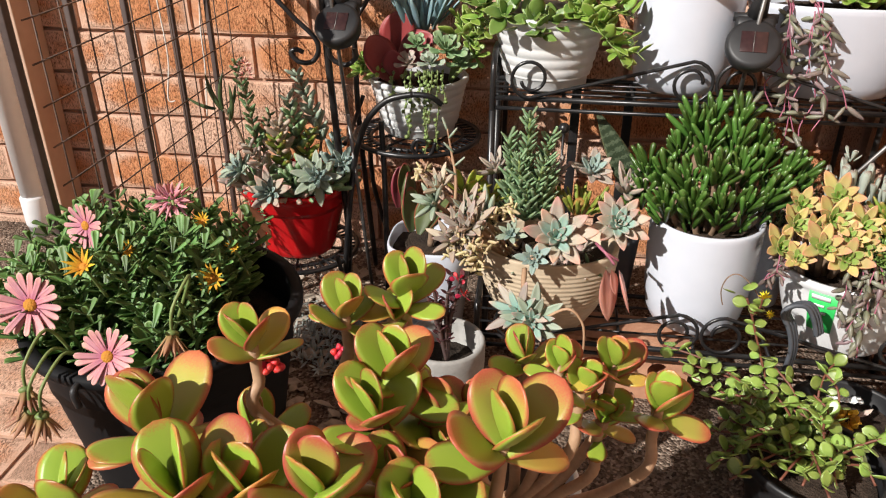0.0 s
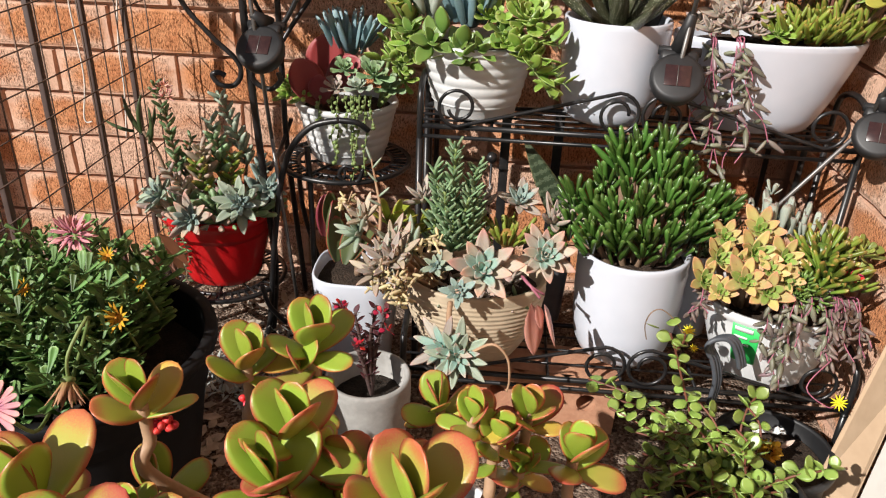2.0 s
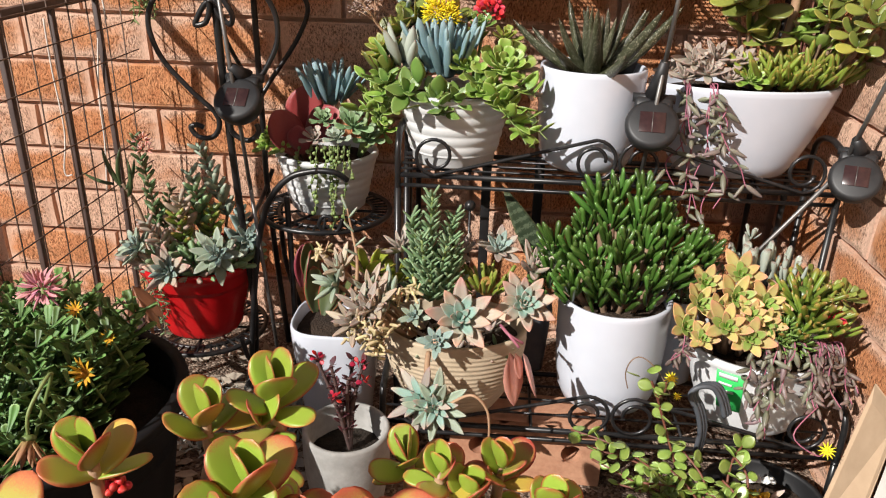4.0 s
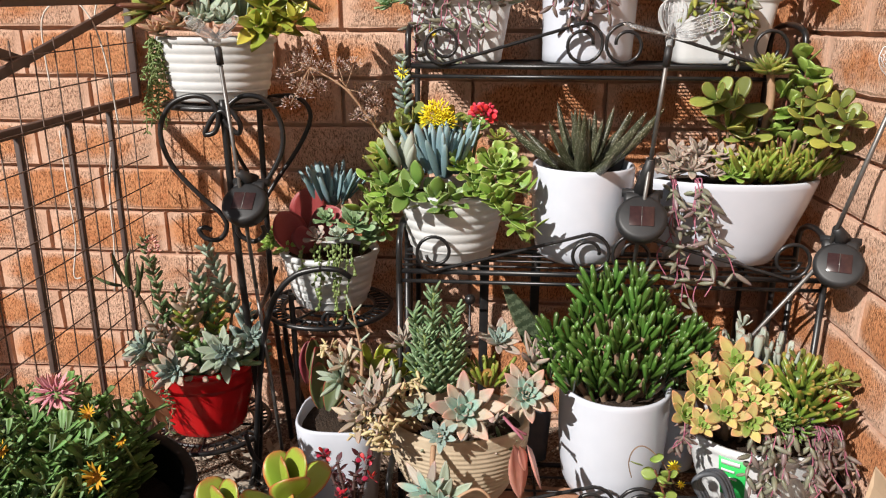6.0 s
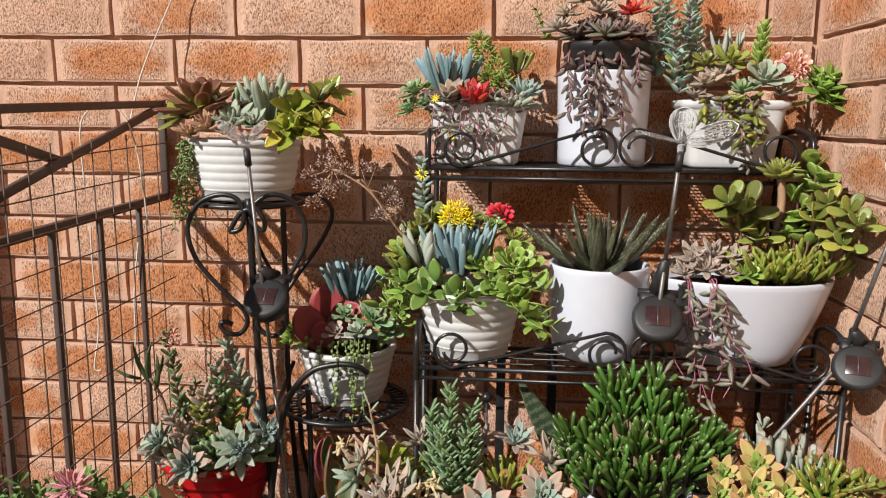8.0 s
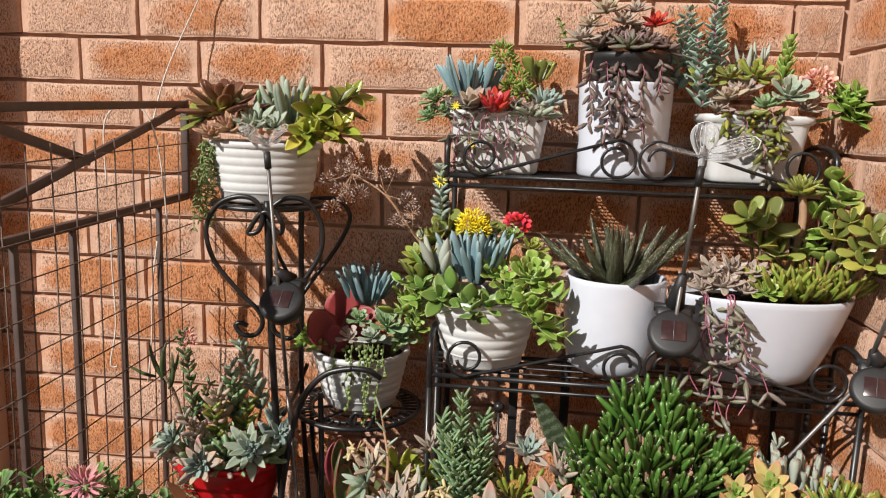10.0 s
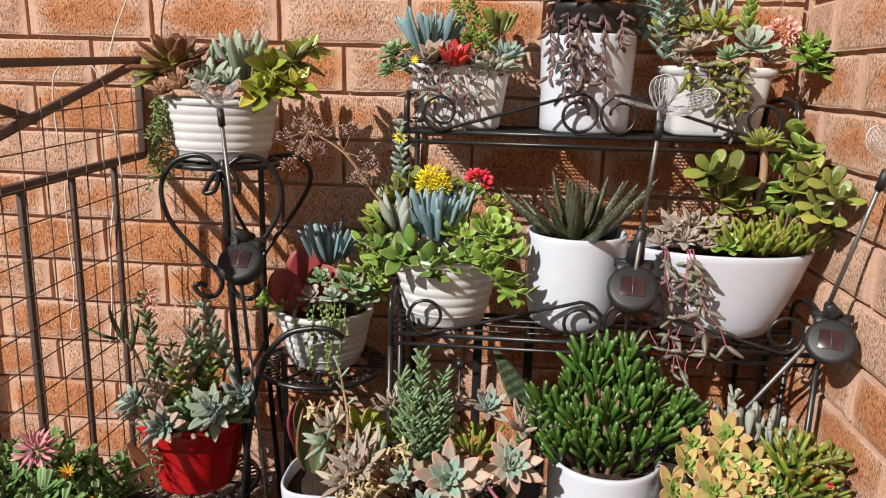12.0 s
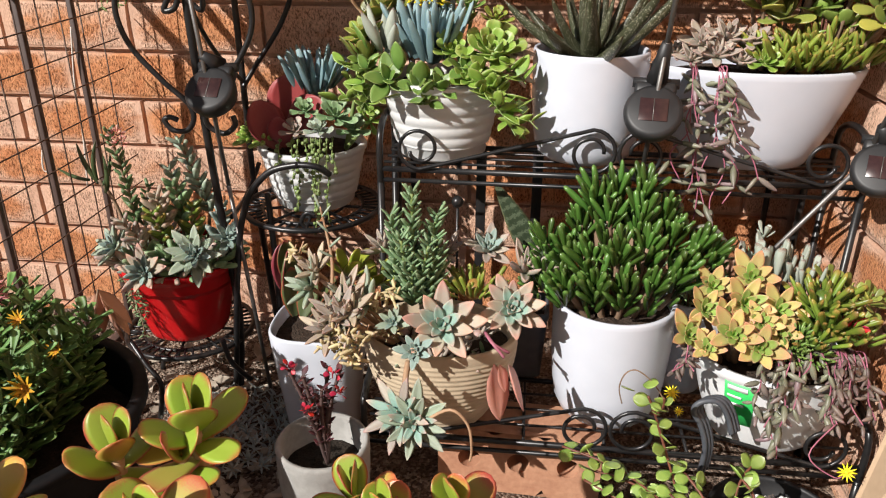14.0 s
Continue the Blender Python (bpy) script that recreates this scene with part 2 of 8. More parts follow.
def rosette(parent, name, material, leaf, at, n=24, size=0.05, tilt=(0, 0), lift0=80, lift1=12, grow=0.35, label="", jitter=6, rng=random, sx=1.0, core=0.004, spin=0.0, outer=None):
    """Leaves in a spiral, young ones upright in the middle; at is local to the parent. tilt: degrees about x and y."""
    bm = bmesh.new()
    bmesh.ops.create_uvsphere(bm, u_segments=8, v_segments=6, radius=max(core, size * 0.1))
    hub = part(name, bm, material, parent, label, Matrix.Translation(at) @ Matrix.Rotation(radians(tilt[0]), 4, 'X') @ Matrix.Rotation(radians(tilt[1]), 4, 'Y') @ Matrix.Rotation(radians(spin), 4, 'Z'))
    for i in range(n):
        u = (i + 0.5) / n          # 0 inner, 1 outer
        s = size * (grow + (1 - grow) * u ** 0.7) * rng.uniform(0.92, 1.08)
        lift = lift0 + (lift1 - lift0) * u ** 0.75 + rng.uniform(-jitter, jitter)
        r = size * 0.10 * u
        yaw = golden(i) + rng.uniform(-jitter, jitter)
        base = (r * math.cos(radians(yaw)), r * math.sin(radians(yaw)), size * 0.10 * (1 - u))
        add_leaf(hub, leaf, outer if outer and u > 0.55 + rng.uniform(-0.15, 0.15) else material, leaf_pose(base, yaw, lift, s, rng.uniform(-jitter, jitter), sx))
    return hub


def stem(parent, pts, r0, r1, material, name="stem", per=5, sides=7, label=""):
    c = curve_pts(pts, per)
    n = len(c)
    rr = [r0 + (r1 - r0) * i / (n - 1) for i in range(n)]
    return part(name, sweep(bmesh.new(), c, rr, sides), material, parent, label)


# ---------------------------------------------------------------- materials

def brick_mat():
    m, nt, b = mat("brick_face", 0.9, 0, 0.25)
    info = nt.nodes.new("ShaderNodeObjectInfo")
    tc = nt.nodes.new("ShaderNodeTexCoord")
    off = nt.nodes.new("ShaderNodeVectorMath")
    off.operation = 'ADD'
    cmb = nt.nodes.new("ShaderNodeCombineXYZ")
    for k in range(3):
        nt.links.new(calc(nt, 'MULTIPLY', info.outputs["Random"], 7.0 + 5 * k), cmb.inputs[k])
    nt.links.new(tc.outputs["Object"], off.inputs[0])
    nt.links.new(cmb.outputs[0], off.inputs[1])

    def nz(scale, detail, stretch, rough=0.6):
        mp = nt.nodes.new("ShaderNodeMapping")
        mp.inputs["Scale"].default_value = stretch
        nt.links.new(off.outputs[0], mp.inputs[0])
        n = node(nt, "ShaderNodeTexNoise", Scale=scale, Detail=detail, Roughness=rough)
        nt.links.new(mp.outputs[0], n.inputs["Vector"])
        return n.outputs["Fac"]
    # an orange blotch that sits in the middle of the face, size and strength differ from brick to brick
    sep = nt.nodes.new("ShaderNodeSeparateXYZ")
    nt.links.new(tc.outputs["Object"], sep.inputs[0])
    ex = calc(nt, 'POWER', calc(nt, 'ABSOLUTE', calc(nt, 'DIVIDE', sep.outputs[0], 0.105)), 2.2)
    ez = calc(nt, 'POWER', calc(nt, 'ABSOLUTE', calc(nt, 'DIVIDE', sep.outputs[2], 0.036)), 2.2)
    d = calc(nt, 'ADD', ex, ez)
    d = calc(nt, 'ADD', d, calc(nt, 'MULTIPLY', calc(nt, 'SUBTRACT', nz(28, 4, (1, 1, 1.6)), 0.5), 1.9))
    d = calc(nt, 'ADD', d, calc(nt, 'MULTIPLY', calc(nt, 'SUBTRACT', info.outputs["Random"], 0.50), 2.0))
    blotch = nt.nodes.new("ShaderNodeMapRange")
    blotch.inputs["From Min"].default_value = 0.95
    blotch.inputs["From Max"].default_value = 0.1
    nt.links.new(d, blotch.inputs[0])
    tan = ramp(nt, nz(14, 4, (1, 1, 1)), [(0.3, (0.55, 0.335, 0.235)), (0.7, (0.68, 0.45, 0.335))])
    red = ramp(nt, nz(40, 4, (1, 1, 0.6)), [(0.3, (0.46, 0.165, 0.060)), (0.7, (0.60, 0.275, 0.125))])
    col = mixc(nt, calc(nt, 'MULTIPLY', blotch.outputs[0], 0.90), tan, red)
    grain = nz(270, 3, (1.45, 1, 0.70), 0.65)
    # the ends and edges of a face are smoother and paler than its middle
    gx = calc(nt, 'DIVIDE', calc(nt, 'ABSOLUTE', sep.outputs[0]), 0.115)
    gz = calc(nt, 'DIVIDE', calc(nt, 'ABSOLUTE', sep.outputs[2]), 0.038)
    edge = calc(nt, 'MAXIMUM', calc(nt, 'SUBTRACT', gx, 0.0), calc(nt, 'SUBTRACT', gz, 0.06))
    edge = calc(nt, 'ADD', edge, calc(nt, 'MULTIPLY', calc(nt, 'SUBTRACT', nz(60, 3, (1, 1, 1)), 0.5), 0.12))
    rough_mid = nt.nodes.new("ShaderNodeMapRange")
    rough_mid.inputs["From Min"].default_value = 0.93
    rough_mid.inputs["From Max"].default_value = 0.84
    rough_mid.inputs["To Min"].default_value = 0.25
    nt.links.new(edge, rough_mid.inputs[0])
    pit = ramp(nt, grain, [(0.37, (0.30, 0.24, 0.20)), (0.47, (0.88, 0.87, 0.85)), (0.60, (1.20, 1.19, 1.17))])
    col = mixc(nt, calc(nt, 'MULTIPLY', rough_mid.outputs[0], 0.92), col, pit, 'MULTIPLY')
    nt.links.new(col, b.inputs["Base Color"])
    # drag-wire grooves, mostly upright, with small pits
    h = calc(nt, 'ADD', calc(nt, 'MULTIPLY', grain, rough_mid.outputs[0]), calc(nt, 'MULTIPLY', nz(420, 3, (1, 1, 0.7)), 0.15))
    bump(nt, b, h, 0.9, 0.004)
    return m


M_BRICK = brick_mat()
M_MORTAR = simple("mortar", (0.42, 0.27, 0.19), (0.55, 0.36, 0.26), 0.95, 60, 0, 0.5, 0.0015, 0.2)


def gravel_mat():
    m, nt, b = mat("gravel_soil", 0.95, 0, 0.25)
    tc = nt.nodes.new("ShaderNodeTexCoord")
    v = node(nt, "ShaderNodeTexVoronoi", Scale=230.0)
    nt.links.new(tc.outputs["Object"], v.inputs["Vector"])
    big = noise_tex(nt, 9, 4)
    col = ramp(nt, v.outputs["Color"], [(0.15, (0.075, 0.052, 0.038)), (0.55, (0.19, 0.135, 0.10)), (0.95, (0.42, 0.33, 0.26))])
    col = mixc(nt, 0.6, col, ramp(nt, big, [(0.35, (0.45, 0.42, 0.4)), (0.65, (1, 1, 1))]), 'MULTIPLY')
    nt.links.new(col, b.inputs["Base Color"])
    bump(nt, b, calc(nt, 'SUBTRACT', 1.0, v.outputs["Distance"]), 0.9, 0.004)
    return m


M_GRAVEL = gravel_mat()
M_WHITE = simple("white_glazed_ceramic", (0.55, 0.58, 0.65), (0.60, 0.63, 0.70), 0.22, 12, 0, 0.03, 0.0005)
M_WHITE_MATT = simple("white_textured_ceramic", (0.56, 0.57, 0.57), (0.66, 0.67, 0.665), 0.5, 26, 0, 0.12, 0.001)
M_WHITE_PLASTIC = simple("white_plastic", (0.62, 0.63, 0.64), (0.70, 0.71, 0.71), 0.4, 18, 0, 0.05, 0.0008)
M_IRON = simple("black_painted_iron", (0.008, 0.008, 0.009), (0.020, 0.019, 0.019), 0.33, 60, 0, 0.15, 0.0006)
M_GATE = simple("brown_painted_steel", (0.058, 0.038, 0.033), (0.092, 0.062, 0.054), 0.5, 50, 0, 0.2, 0.0008)
M_WIRE = simple("rusted_wire", (0.07, 0.045, 0.035), (0.15, 0.10, 0.075), 0.6, 80, 0.3, 0.3, 0.0006)
M_SOIL = simple("potting_soil", (0.020, 0.014, 0.010), (0.075, 0.052, 0.038), 0.97, 130, 0, 1.0, 0.004, 0.2)
M_BLACK = simple("black_plastic", (0.010, 0.010, 0.011), (0.022, 0.022, 0.023), 0.5, 30, 0, 0.08, 0.0008)
# black plastic again, darkened in colour for the shade the tub stands in
M_TUB = simple("shaded_black_plastic", (0.007, 0.007, 0.008), (0.012, 0.012, 0.013), 0.65, 30, 0, 0.10, 0.0008, 0.15)
M_RED = simple("red_glazed_ceramic", (0.42, 0.006, 0.010), (0.55, 0.012, 0.014), 0.22, 16, 0, 0.05, 0.0006)

# ---------------------------------------------------------------- structure

bm = bmesh.new()
grid = {}
XL = sorted(set([-400, -40, -6, -1.5] + [-0.4 + 0.05 * i for i in range(38)] + [1.6, 6, 40, 400]))
YL = sorted(set([-400, -40, -6, -2.0] + [-1.2 + 0.05 * i for i in range(25)] + [0.6, 6, 40, 400]))
for x in XL:
    for y in YL:
        near = -0.4 < x < 1.5 and -1.25 < y < 0.05
        h = (noise.noise((x * 6, y * 6, 1)) * 0.006 + noise.noise((x * 22, y * 22, 5)) * 0.004) if near else 0
        grid[x, y] = bm.verts.new((x, y, GZ + h))
for a, b in zip(XL, XL[1:]):
    for c, d in zip(YL, YL[1:]):
        bm.faces.new((grid[a, c], grid[b, c], grid[b, d], grid[a, d]))
solo("ground", bm, M_GRAVEL, "dry brown gravelly soil", "ground", "structure")

bm = bmesh.new()
box(bm, -3.0, 1.52, 0.015, 0.11, -0.2, 3.0)
wall_n = solo("wall_north", bm, M_MORTAR, "tan and orange face brick wall with raked joints", "wall", "structure", smooth=False)
bm = bmesh.new()
RX = 1.29
box(bm, RX + 0.015, RX + 0.11, -2.6, 0.015, -0.2, 3.0)
wall_e = solo("wall_east", bm, M_MORTAR, "tan and orange face brick side wall with raked joints", "wall", "structure", smooth=False)

# ---------------------------------------------------------------- gate and pipe


def gate():
    """A steel gate that stands out from the wall, with wire mesh tied to it and cross bracing."""
    g = thing("gate", 0.100, -0.012, GZ, "brown painted steel gate with wire mesh tied on", "gate", rz=-1.8)
    L, top, mid = -0.604, 0.842, 0.667     # along -y, heights above the base; the free end sags a little
    sag = lambda p: Vector((p[0], p[1], p[2] + 0.032 * p[1]))

    def flat(name, p, q, w=0.014, d=0.008):
        p, q = sag(p), sag(q)
        bm = bmesh.new()
        box(bm, -w / 2, w / 2, -d / 2, d / 2, 0, (q - p).length, 0.0012)
        m = Matrix.Translation(p) @ (q - p).to_track_quat('Z', 'X').to_matrix().to_4x4()
        return part(name, bm, M_GATE, g, "", m)
    flat("rail", (0, 0, top), (0, L, top), 0.013, 0.011)
    flat("rail", (0, 0, mid), (0, L, mid), 0.014, 0.012)
    flat("rail", (0, 0, 0.05), (0, L, 0.05), 0.016, 0.016)
    flat("stile", (0, 0, mid), (0, 0, top + 0.008), 0.014, 0.010)
    flat("stile", (0, L, 0.0), (0, L, top + 0.008), 0.010, 0.012)
    flat("brace", (0.004, -0.03, top - 0.01), (0.004, L + 0.02, mid + 0.034), 0.014, 0.008)
    flat("brace", (-0.006, L * 0.5, 0.757), (-0.006, L + 0.02, top + 0.0), 0.014, 0.008)
    for k in range(1, 5):
        y = -0.1265 * k + 0.02
        flat("baluster", (0, y, 0.05), (0, y, mid), 0.0085, 0.010)
    for k in range(1, 12):
        y = -0.052 * k
        part("mesh_wire", bar(sag((0.012, y, 0.02)), sag((0.012, y, top - 0.05)), 0.0012, 5), M_WIRE, g)
    for k in range(1, 16):
        z = 0.052 * k - 0.01
        part("mesh_wire", bar(sag((0.0145, -0.01, z)), sag((0.0145, L + 0.01, z)), 0.0012, 5), M_WIRE, g)
    return g


gate()

pipe = thing("drain_pipe", -0.408, -0.040, GZ, "white plastic drain pipe fixed upright to the brick wall", "pipe")
part("tube", lathe([(0.025, 0.0), (0.025, 2.3), (0.022, 2.3), (0.022, 2.0)], 28), M_WHITE_PLASTIC, pipe)
part("socket", lathe([(0.0255, 0.02), (0.029, 0.03), (0.029, 0.09), (0.0255, 0.096)], 28), M_WHITE_PLASTIC, pipe)
M_POST = simple("tan_painted_steel", (0.50, 0.33, 0.23), (0.58, 0.40, 0.29), 0.6, 20, 0, 0.1, 0.001)
post = thing("wall_post", -0.330, -0.002, GZ, "tan painted steel post standing against the brick wall", "post")
bm = bmesh.new()
box(bm, -0.017, 0.017, -0.080, 0.0, 0.0, 2.2, 0.002)
part("upright", mesh_of("upright", bm, False), M_POST, post)

# ---------------------------------------------------------------- three nested plant benches


def spiral(cx, cz, r, a0, turns, y, steps=26):
    """Flat coil in the xz plane that starts on the outside at angle a0 and winds inwards."""
    out = []
    for i in range(steps + 1):
        u = i / steps
        a = radians(a0 + 360 * turns * u)
        rr = r * (1 - 0.52 * u ** 1.4)
        out.append((cx + rr * math.cos(a), y, cz + rr * math.sin(a)))
    return out


def scroll_front(parent, x0, x1, z, y, h=0.064):
    """Two S-scrolls that meet in the middle."""
    xm = (x0 + x1) / 2
    for s in (1, -1):
        xa, xb = (x0, xm) if s == 1 else (x1, xm)
        r = h / 2
        big = spiral(xb - s * (r + 0.001), z + r, r, 90 if s == 1 else 90, -1.25 * s, y)
        small = spiral(xa + s * 0.052, z + r * 0.92, r * 0.92, -90, -1.2 * s, y)
        pts = small[::-1] + big
        part("scroll", sweep(bmesh.new(), pts, 0.0028, 7), M_IRON, parent)


def bench(x0, x1, yf, depth, z, label, fine=True):
    b = thing("plant_bench", x0, yf, GZ, label, "plant stand", "nested plant benches")
    w, h = x1 - x0, z - GZ
    for zz, r in ((h, 0.0042), (h - 0.016, 0.0032)):
        part("front_rail", bar((0, 0, zz), (w, 0, zz), r), M_IRON, b)
    part("back_rail", bar((0, depth, h), (w, depth, h), 0.0042), M_IRON, b)
    if fine:
        # a close wire mesh for a shelf
        bm = bmesh.new()
        for k in range(1, 23):
            sweep(bm, [(0, depth * k / 23, h + 0.001), (w, depth * k / 23, h + 0.001)], 0.0014, 4)
        for k in range(1, 76):
            sweep(bm, [(w * k / 76, 0, h - 0.001), (w * k / 76, depth, h - 0.001)], 0.0011, 4)
        tagged(part("shelf_mesh", bm, M_IRON, b), kind="stuff")
    else:
        for k in range(1, 4):
            part("shelf_wire", bar((0, depth * k / 4, h + 0.001), (w, depth * k / 4, h + 0.001), 0.0019, 6), M_IRON, b)
    for k in range(1, 6):
        x = w * k / 6
        part("cross_wire", bar((x, 0, h - 0.003), (x, depth, h - 0.003), 0.0024, 6), M_IRON, b)
    for x in (0.0, w):
        part("side_arch", rod([(x, 0, h - 0.03), (x, 0, h + 0.035), (x, 0.018, h + 0.058), (x, depth * 0.5, h + 0.066), (x, depth - 0.018, h + 0.058), (x, depth, h + 0.035), (x, depth, h - 0.03)], 0.0048), M_IRON, b)
        for y in (0, depth):
            part("leg", bar((x, y, 0), (x, y, h - 0.02), 0.0052), M_IRON, b)
    scroll_front(b, 0.004, w - 0.004, h + 0.003, -0.006)
    return b


bench(0.625, 1.240, -0.168, 0.155, 0.800, "tall black iron plant bench with scrolled front, against the wall")
bench(0.622, 1.266, -0.295, 0.115, 0.497, "middle black iron plant bench with scrolled front and wire shelf", False)
bench(0.622, 1.275, -0.460, 0.150, 0.172, "low black iron plant bench with scrolled front, near the ground", False)

# two flat straps and a ball-topped rod stand between the benches
TALL = [o for o in scene.objects if o.name.startswith("plant_bench") and not o.parent]
for px in ((0.754, -0.130, 0.404), (0.844, -0.130, 0.408)):
    bm = bmesh.new()
    box(bm, -0.008, 0.008, -0.002, 0.002, 0.0, 0.425, 0.0008)
    part("strap", bm, M_IRON, TALL[0], "", Matrix.Translation(Vector((px[0], -0.13, GZ)) - TALL[0].location))
q = Vector((0.733, -0.315, 0.460)) - TALL[2].location
part("rod", bar((q.x, q.y, 0.1), q, 0.002), M_IRON, TALL[2])
bm = bmesh.new()
bmesh.ops.create_uvsphere(bm, u_segments=16, v_segments=10, radius=0.0085, matrix=Matrix.Translation(q))
part("ball_finial", bm, M_IRON, TALL[2])

# perforated clay brick lying under the low bench
M_CLAY = simple("fired_clay", (0.36, 0.17, 0.10), (0.52, 0.28, 0.17), 0.9, 50, 0, 0.5, 0.002)
CB = thing("core_brick", 0.835, -0.435, GZ, "loose orange clay brick with three core holes", "brick", rz=-3)
bm = bmesh.new()
# front face around three round holes, with the sides of a brick on edge
W_, H_, D_ = 0.115, 0.105, 0.076
seg = 14
holes = [(-0.07, 0.055), (0.0, 0.055), (0.07, 0.055)]
fr, bk = {}, {}
cells = [-W_, -0.035, 0.035, W_]
for ci in range(3):
    x0, x1 = cells[ci], cells[ci + 1]
    cx, cz = holes[ci]
    ring, outer = [], []
    for k in range(seg * 2):
        a = 2 * math.pi * k / (seg * 2)
        c, s_ = math.cos(a), math.sin(a)
        ring.append(bm.verts.new((cx + 0.016 * c, 0, cz + 0.016 * s_)))
        tx = (x1 - cx) / c if c > 1e-6 else ((x0 - cx) / c if c < -1e-6 else 1e9)
        tz = (H_ - cz) / s_ if s_ > 1e-6 else ((0 - cz) / s_ if s_ < -1e-6 else 1e9)
        tt = min(tx, tz)
        outer.append(bm.verts.new((cx + tt * c, 0, cz + tt * s_)))
    back = [bm.verts.new((v.co.x, D_, v.co.z)) for v in ring]
    n_ = seg * 2
    for k in range(n_):
        bm.faces.new((outer[k], outer[(k + 1) % n_], ring[(k + 1) % n_], ring[k]))
        bm.faces.new((ring[k], ring[(k + 1) % n_], back[(k + 1) % n_], back[k]))
b = [bm.verts.new(v) for v in ((-W_, 0, 0), (W_, 0, 0), (W_, 0, H_), (-W_, 0, H_), (-W_, D_, 0), (W_, D_, 0), (W_, D_, H_), (-W_, D_, H_))]
for f in ((0, 1, 5, 4), (1, 2, 6, 5), (2, 3, 7, 6), (3, 0, 4, 7), (4, 5, 6, 7)):
    bm.faces.new([b[i] for i in f])
bmesh.ops.recalc_face_normals(bm, faces=bm.faces)
part("brick", mesh_of("brick", bm, False), M_CLAY, CB)

# open cardboard carton by the side wall: a tan flap that slopes up, white inside
M_CARD = simple("brown_cardboard", (0.40, 0.28, 0.18), (0.50, 0.36, 0.24), 0.8, 20, 0, 0.2, 0.001, 0.3)
M_CARDW = simple("white_lined_cardboard", (0.66, 0.63, 0.58), (0.74, 0.71, 0.66), 0.7, 20, 0, 0.1, 0.001, 0.3)
CX = thing("cardboard_carton", 1.25, -0.56, GZ, "open cardboard carton with a sloping flap and white lining", "carton")


def board(pts, material, t=0.004):
    """A flat board through four corners, with a thickness."""
    p = [Vector(q) - CX.location for q in pts]
    n = (p[1] - p[0]).cross(p[3] - p[0]).normalized() * t
    bm = bmesh.new()
    a, b = [bm.verts.new(q) for q in p], [bm.verts.new(q + n) for q in p]
    bm.faces.new(a)
    bm.faces.new(b[::-1])
    for k in range(4):
        bm.faces.new((a[k], b[k], b[(k + 1) % 4], a[(k + 1) % 4]))
    bmesh.ops.recalc_face_normals(bm, faces=bm.faces)
    es = list(bm.edges)
    bmesh.ops.bevel(bm, geom=es, offset=0.0012, segments=1, affect='EDGES')
    return part("flap" if material is M_CARD else "panel", mesh_of("board", bm, False), material, CX)


board([(1.225, -0.530, 0.064), (1.260, -0.575, 0.064), (1.284, -0.558, 0.30), (1.286, -0.482, 0.30)], M_CARD)
board([(1.264, -0.579, 0.064), (1.275, -0.720, 0.064), (1.286, -0.720, 0.26), (1.287, -0.562, 0.30)], M_CARDW)

# white twine tied to the gate
M_TWINE = simple("white_twine", (0.55, 0.50, 0.45), (0.72, 0.68, 0.62), 0.9, 200, 0, 0.5, 0.0006)
TW = thing("twine", *(0.092, -0.140, 0.851), "thin white twine hung from above over the gate", "twine")
part("cord", rod([Vector(p) - TW.location for p in ((0.165, -0.020, 1.149), (0.128, -0.030, 1.069), (0.088, -0.060, 0.956), (0.089, -0.120, 0.860))], 0.0014, 6), M_TWINE, TW)
part("cord", rod([Vector(p) - TW.location for p in ((0.017, -0.150, 0.757), (0.016, -0.150, 0.855), (0.037, -0.150, 0.891), (0.073, -0.150, 0.899), (0.101, -0.150, 0.870), (0.118, -0.150, 0.807), (0.128, -0.150, 0.689))], 0.0014, 6), M_TWINE, TW)
part("cord", rod([Vector(p) - TW.location for p in ((0.022, -0.150, 0.686), (0.021, -0.150, 0.605), (0.024, -0.150, 0.500), (0.011, -0.150, 0.425), (0.024, -0.150, 0.420))], 0.0014, 6), M_TWINE, TW)
part("cord", rod([Vector(p) - TW.location for p in ((0.098, -0.130, 0.655), (0.085, -0.130, 0.560), (0.082, -0.130, 0.475), (0.072, -0.130, 0.387))], 0.0014, 6), M_TWINE, TW)

# ---------------------------------------------------------------- pots


def soil_disc(parent, r, z, sx=1.0, sy=1.0, power=2.0, material=None):
    bm = bmesh.new()
    rings = []
    c = bm.verts.new((0, 0, z + 0.004))
    seg = 28
    for j in range(1, 7):
        ring = []
        for k in range(seg):
            a = 2 * math.pi * k / seg
            f = (abs(math.cos(a)) ** power + abs(math.sin(a)) ** power) ** (-1 / power)
            rr = r * f * j / 6
            x, y = rr * math.cos(a) * sx, rr * math.sin(a) * sy
            ring.append(bm.verts.new((x, y, z + noise.noise((x * 60, y * 60, r)) * 0.005)))
        rings.append(ring)
    for k in range(seg):
        bm.faces.new((c, rings[0][k], rings[0][(k + 1) % seg]))
    for a, b in zip(rings, rings[1:]):
        for k in range(seg):
            bm.faces.new((a[k], b[k], b[(k + 1) % seg], a[(k + 1) % seg]))
    return part("soil", bm, material or M_SOIL, parent)


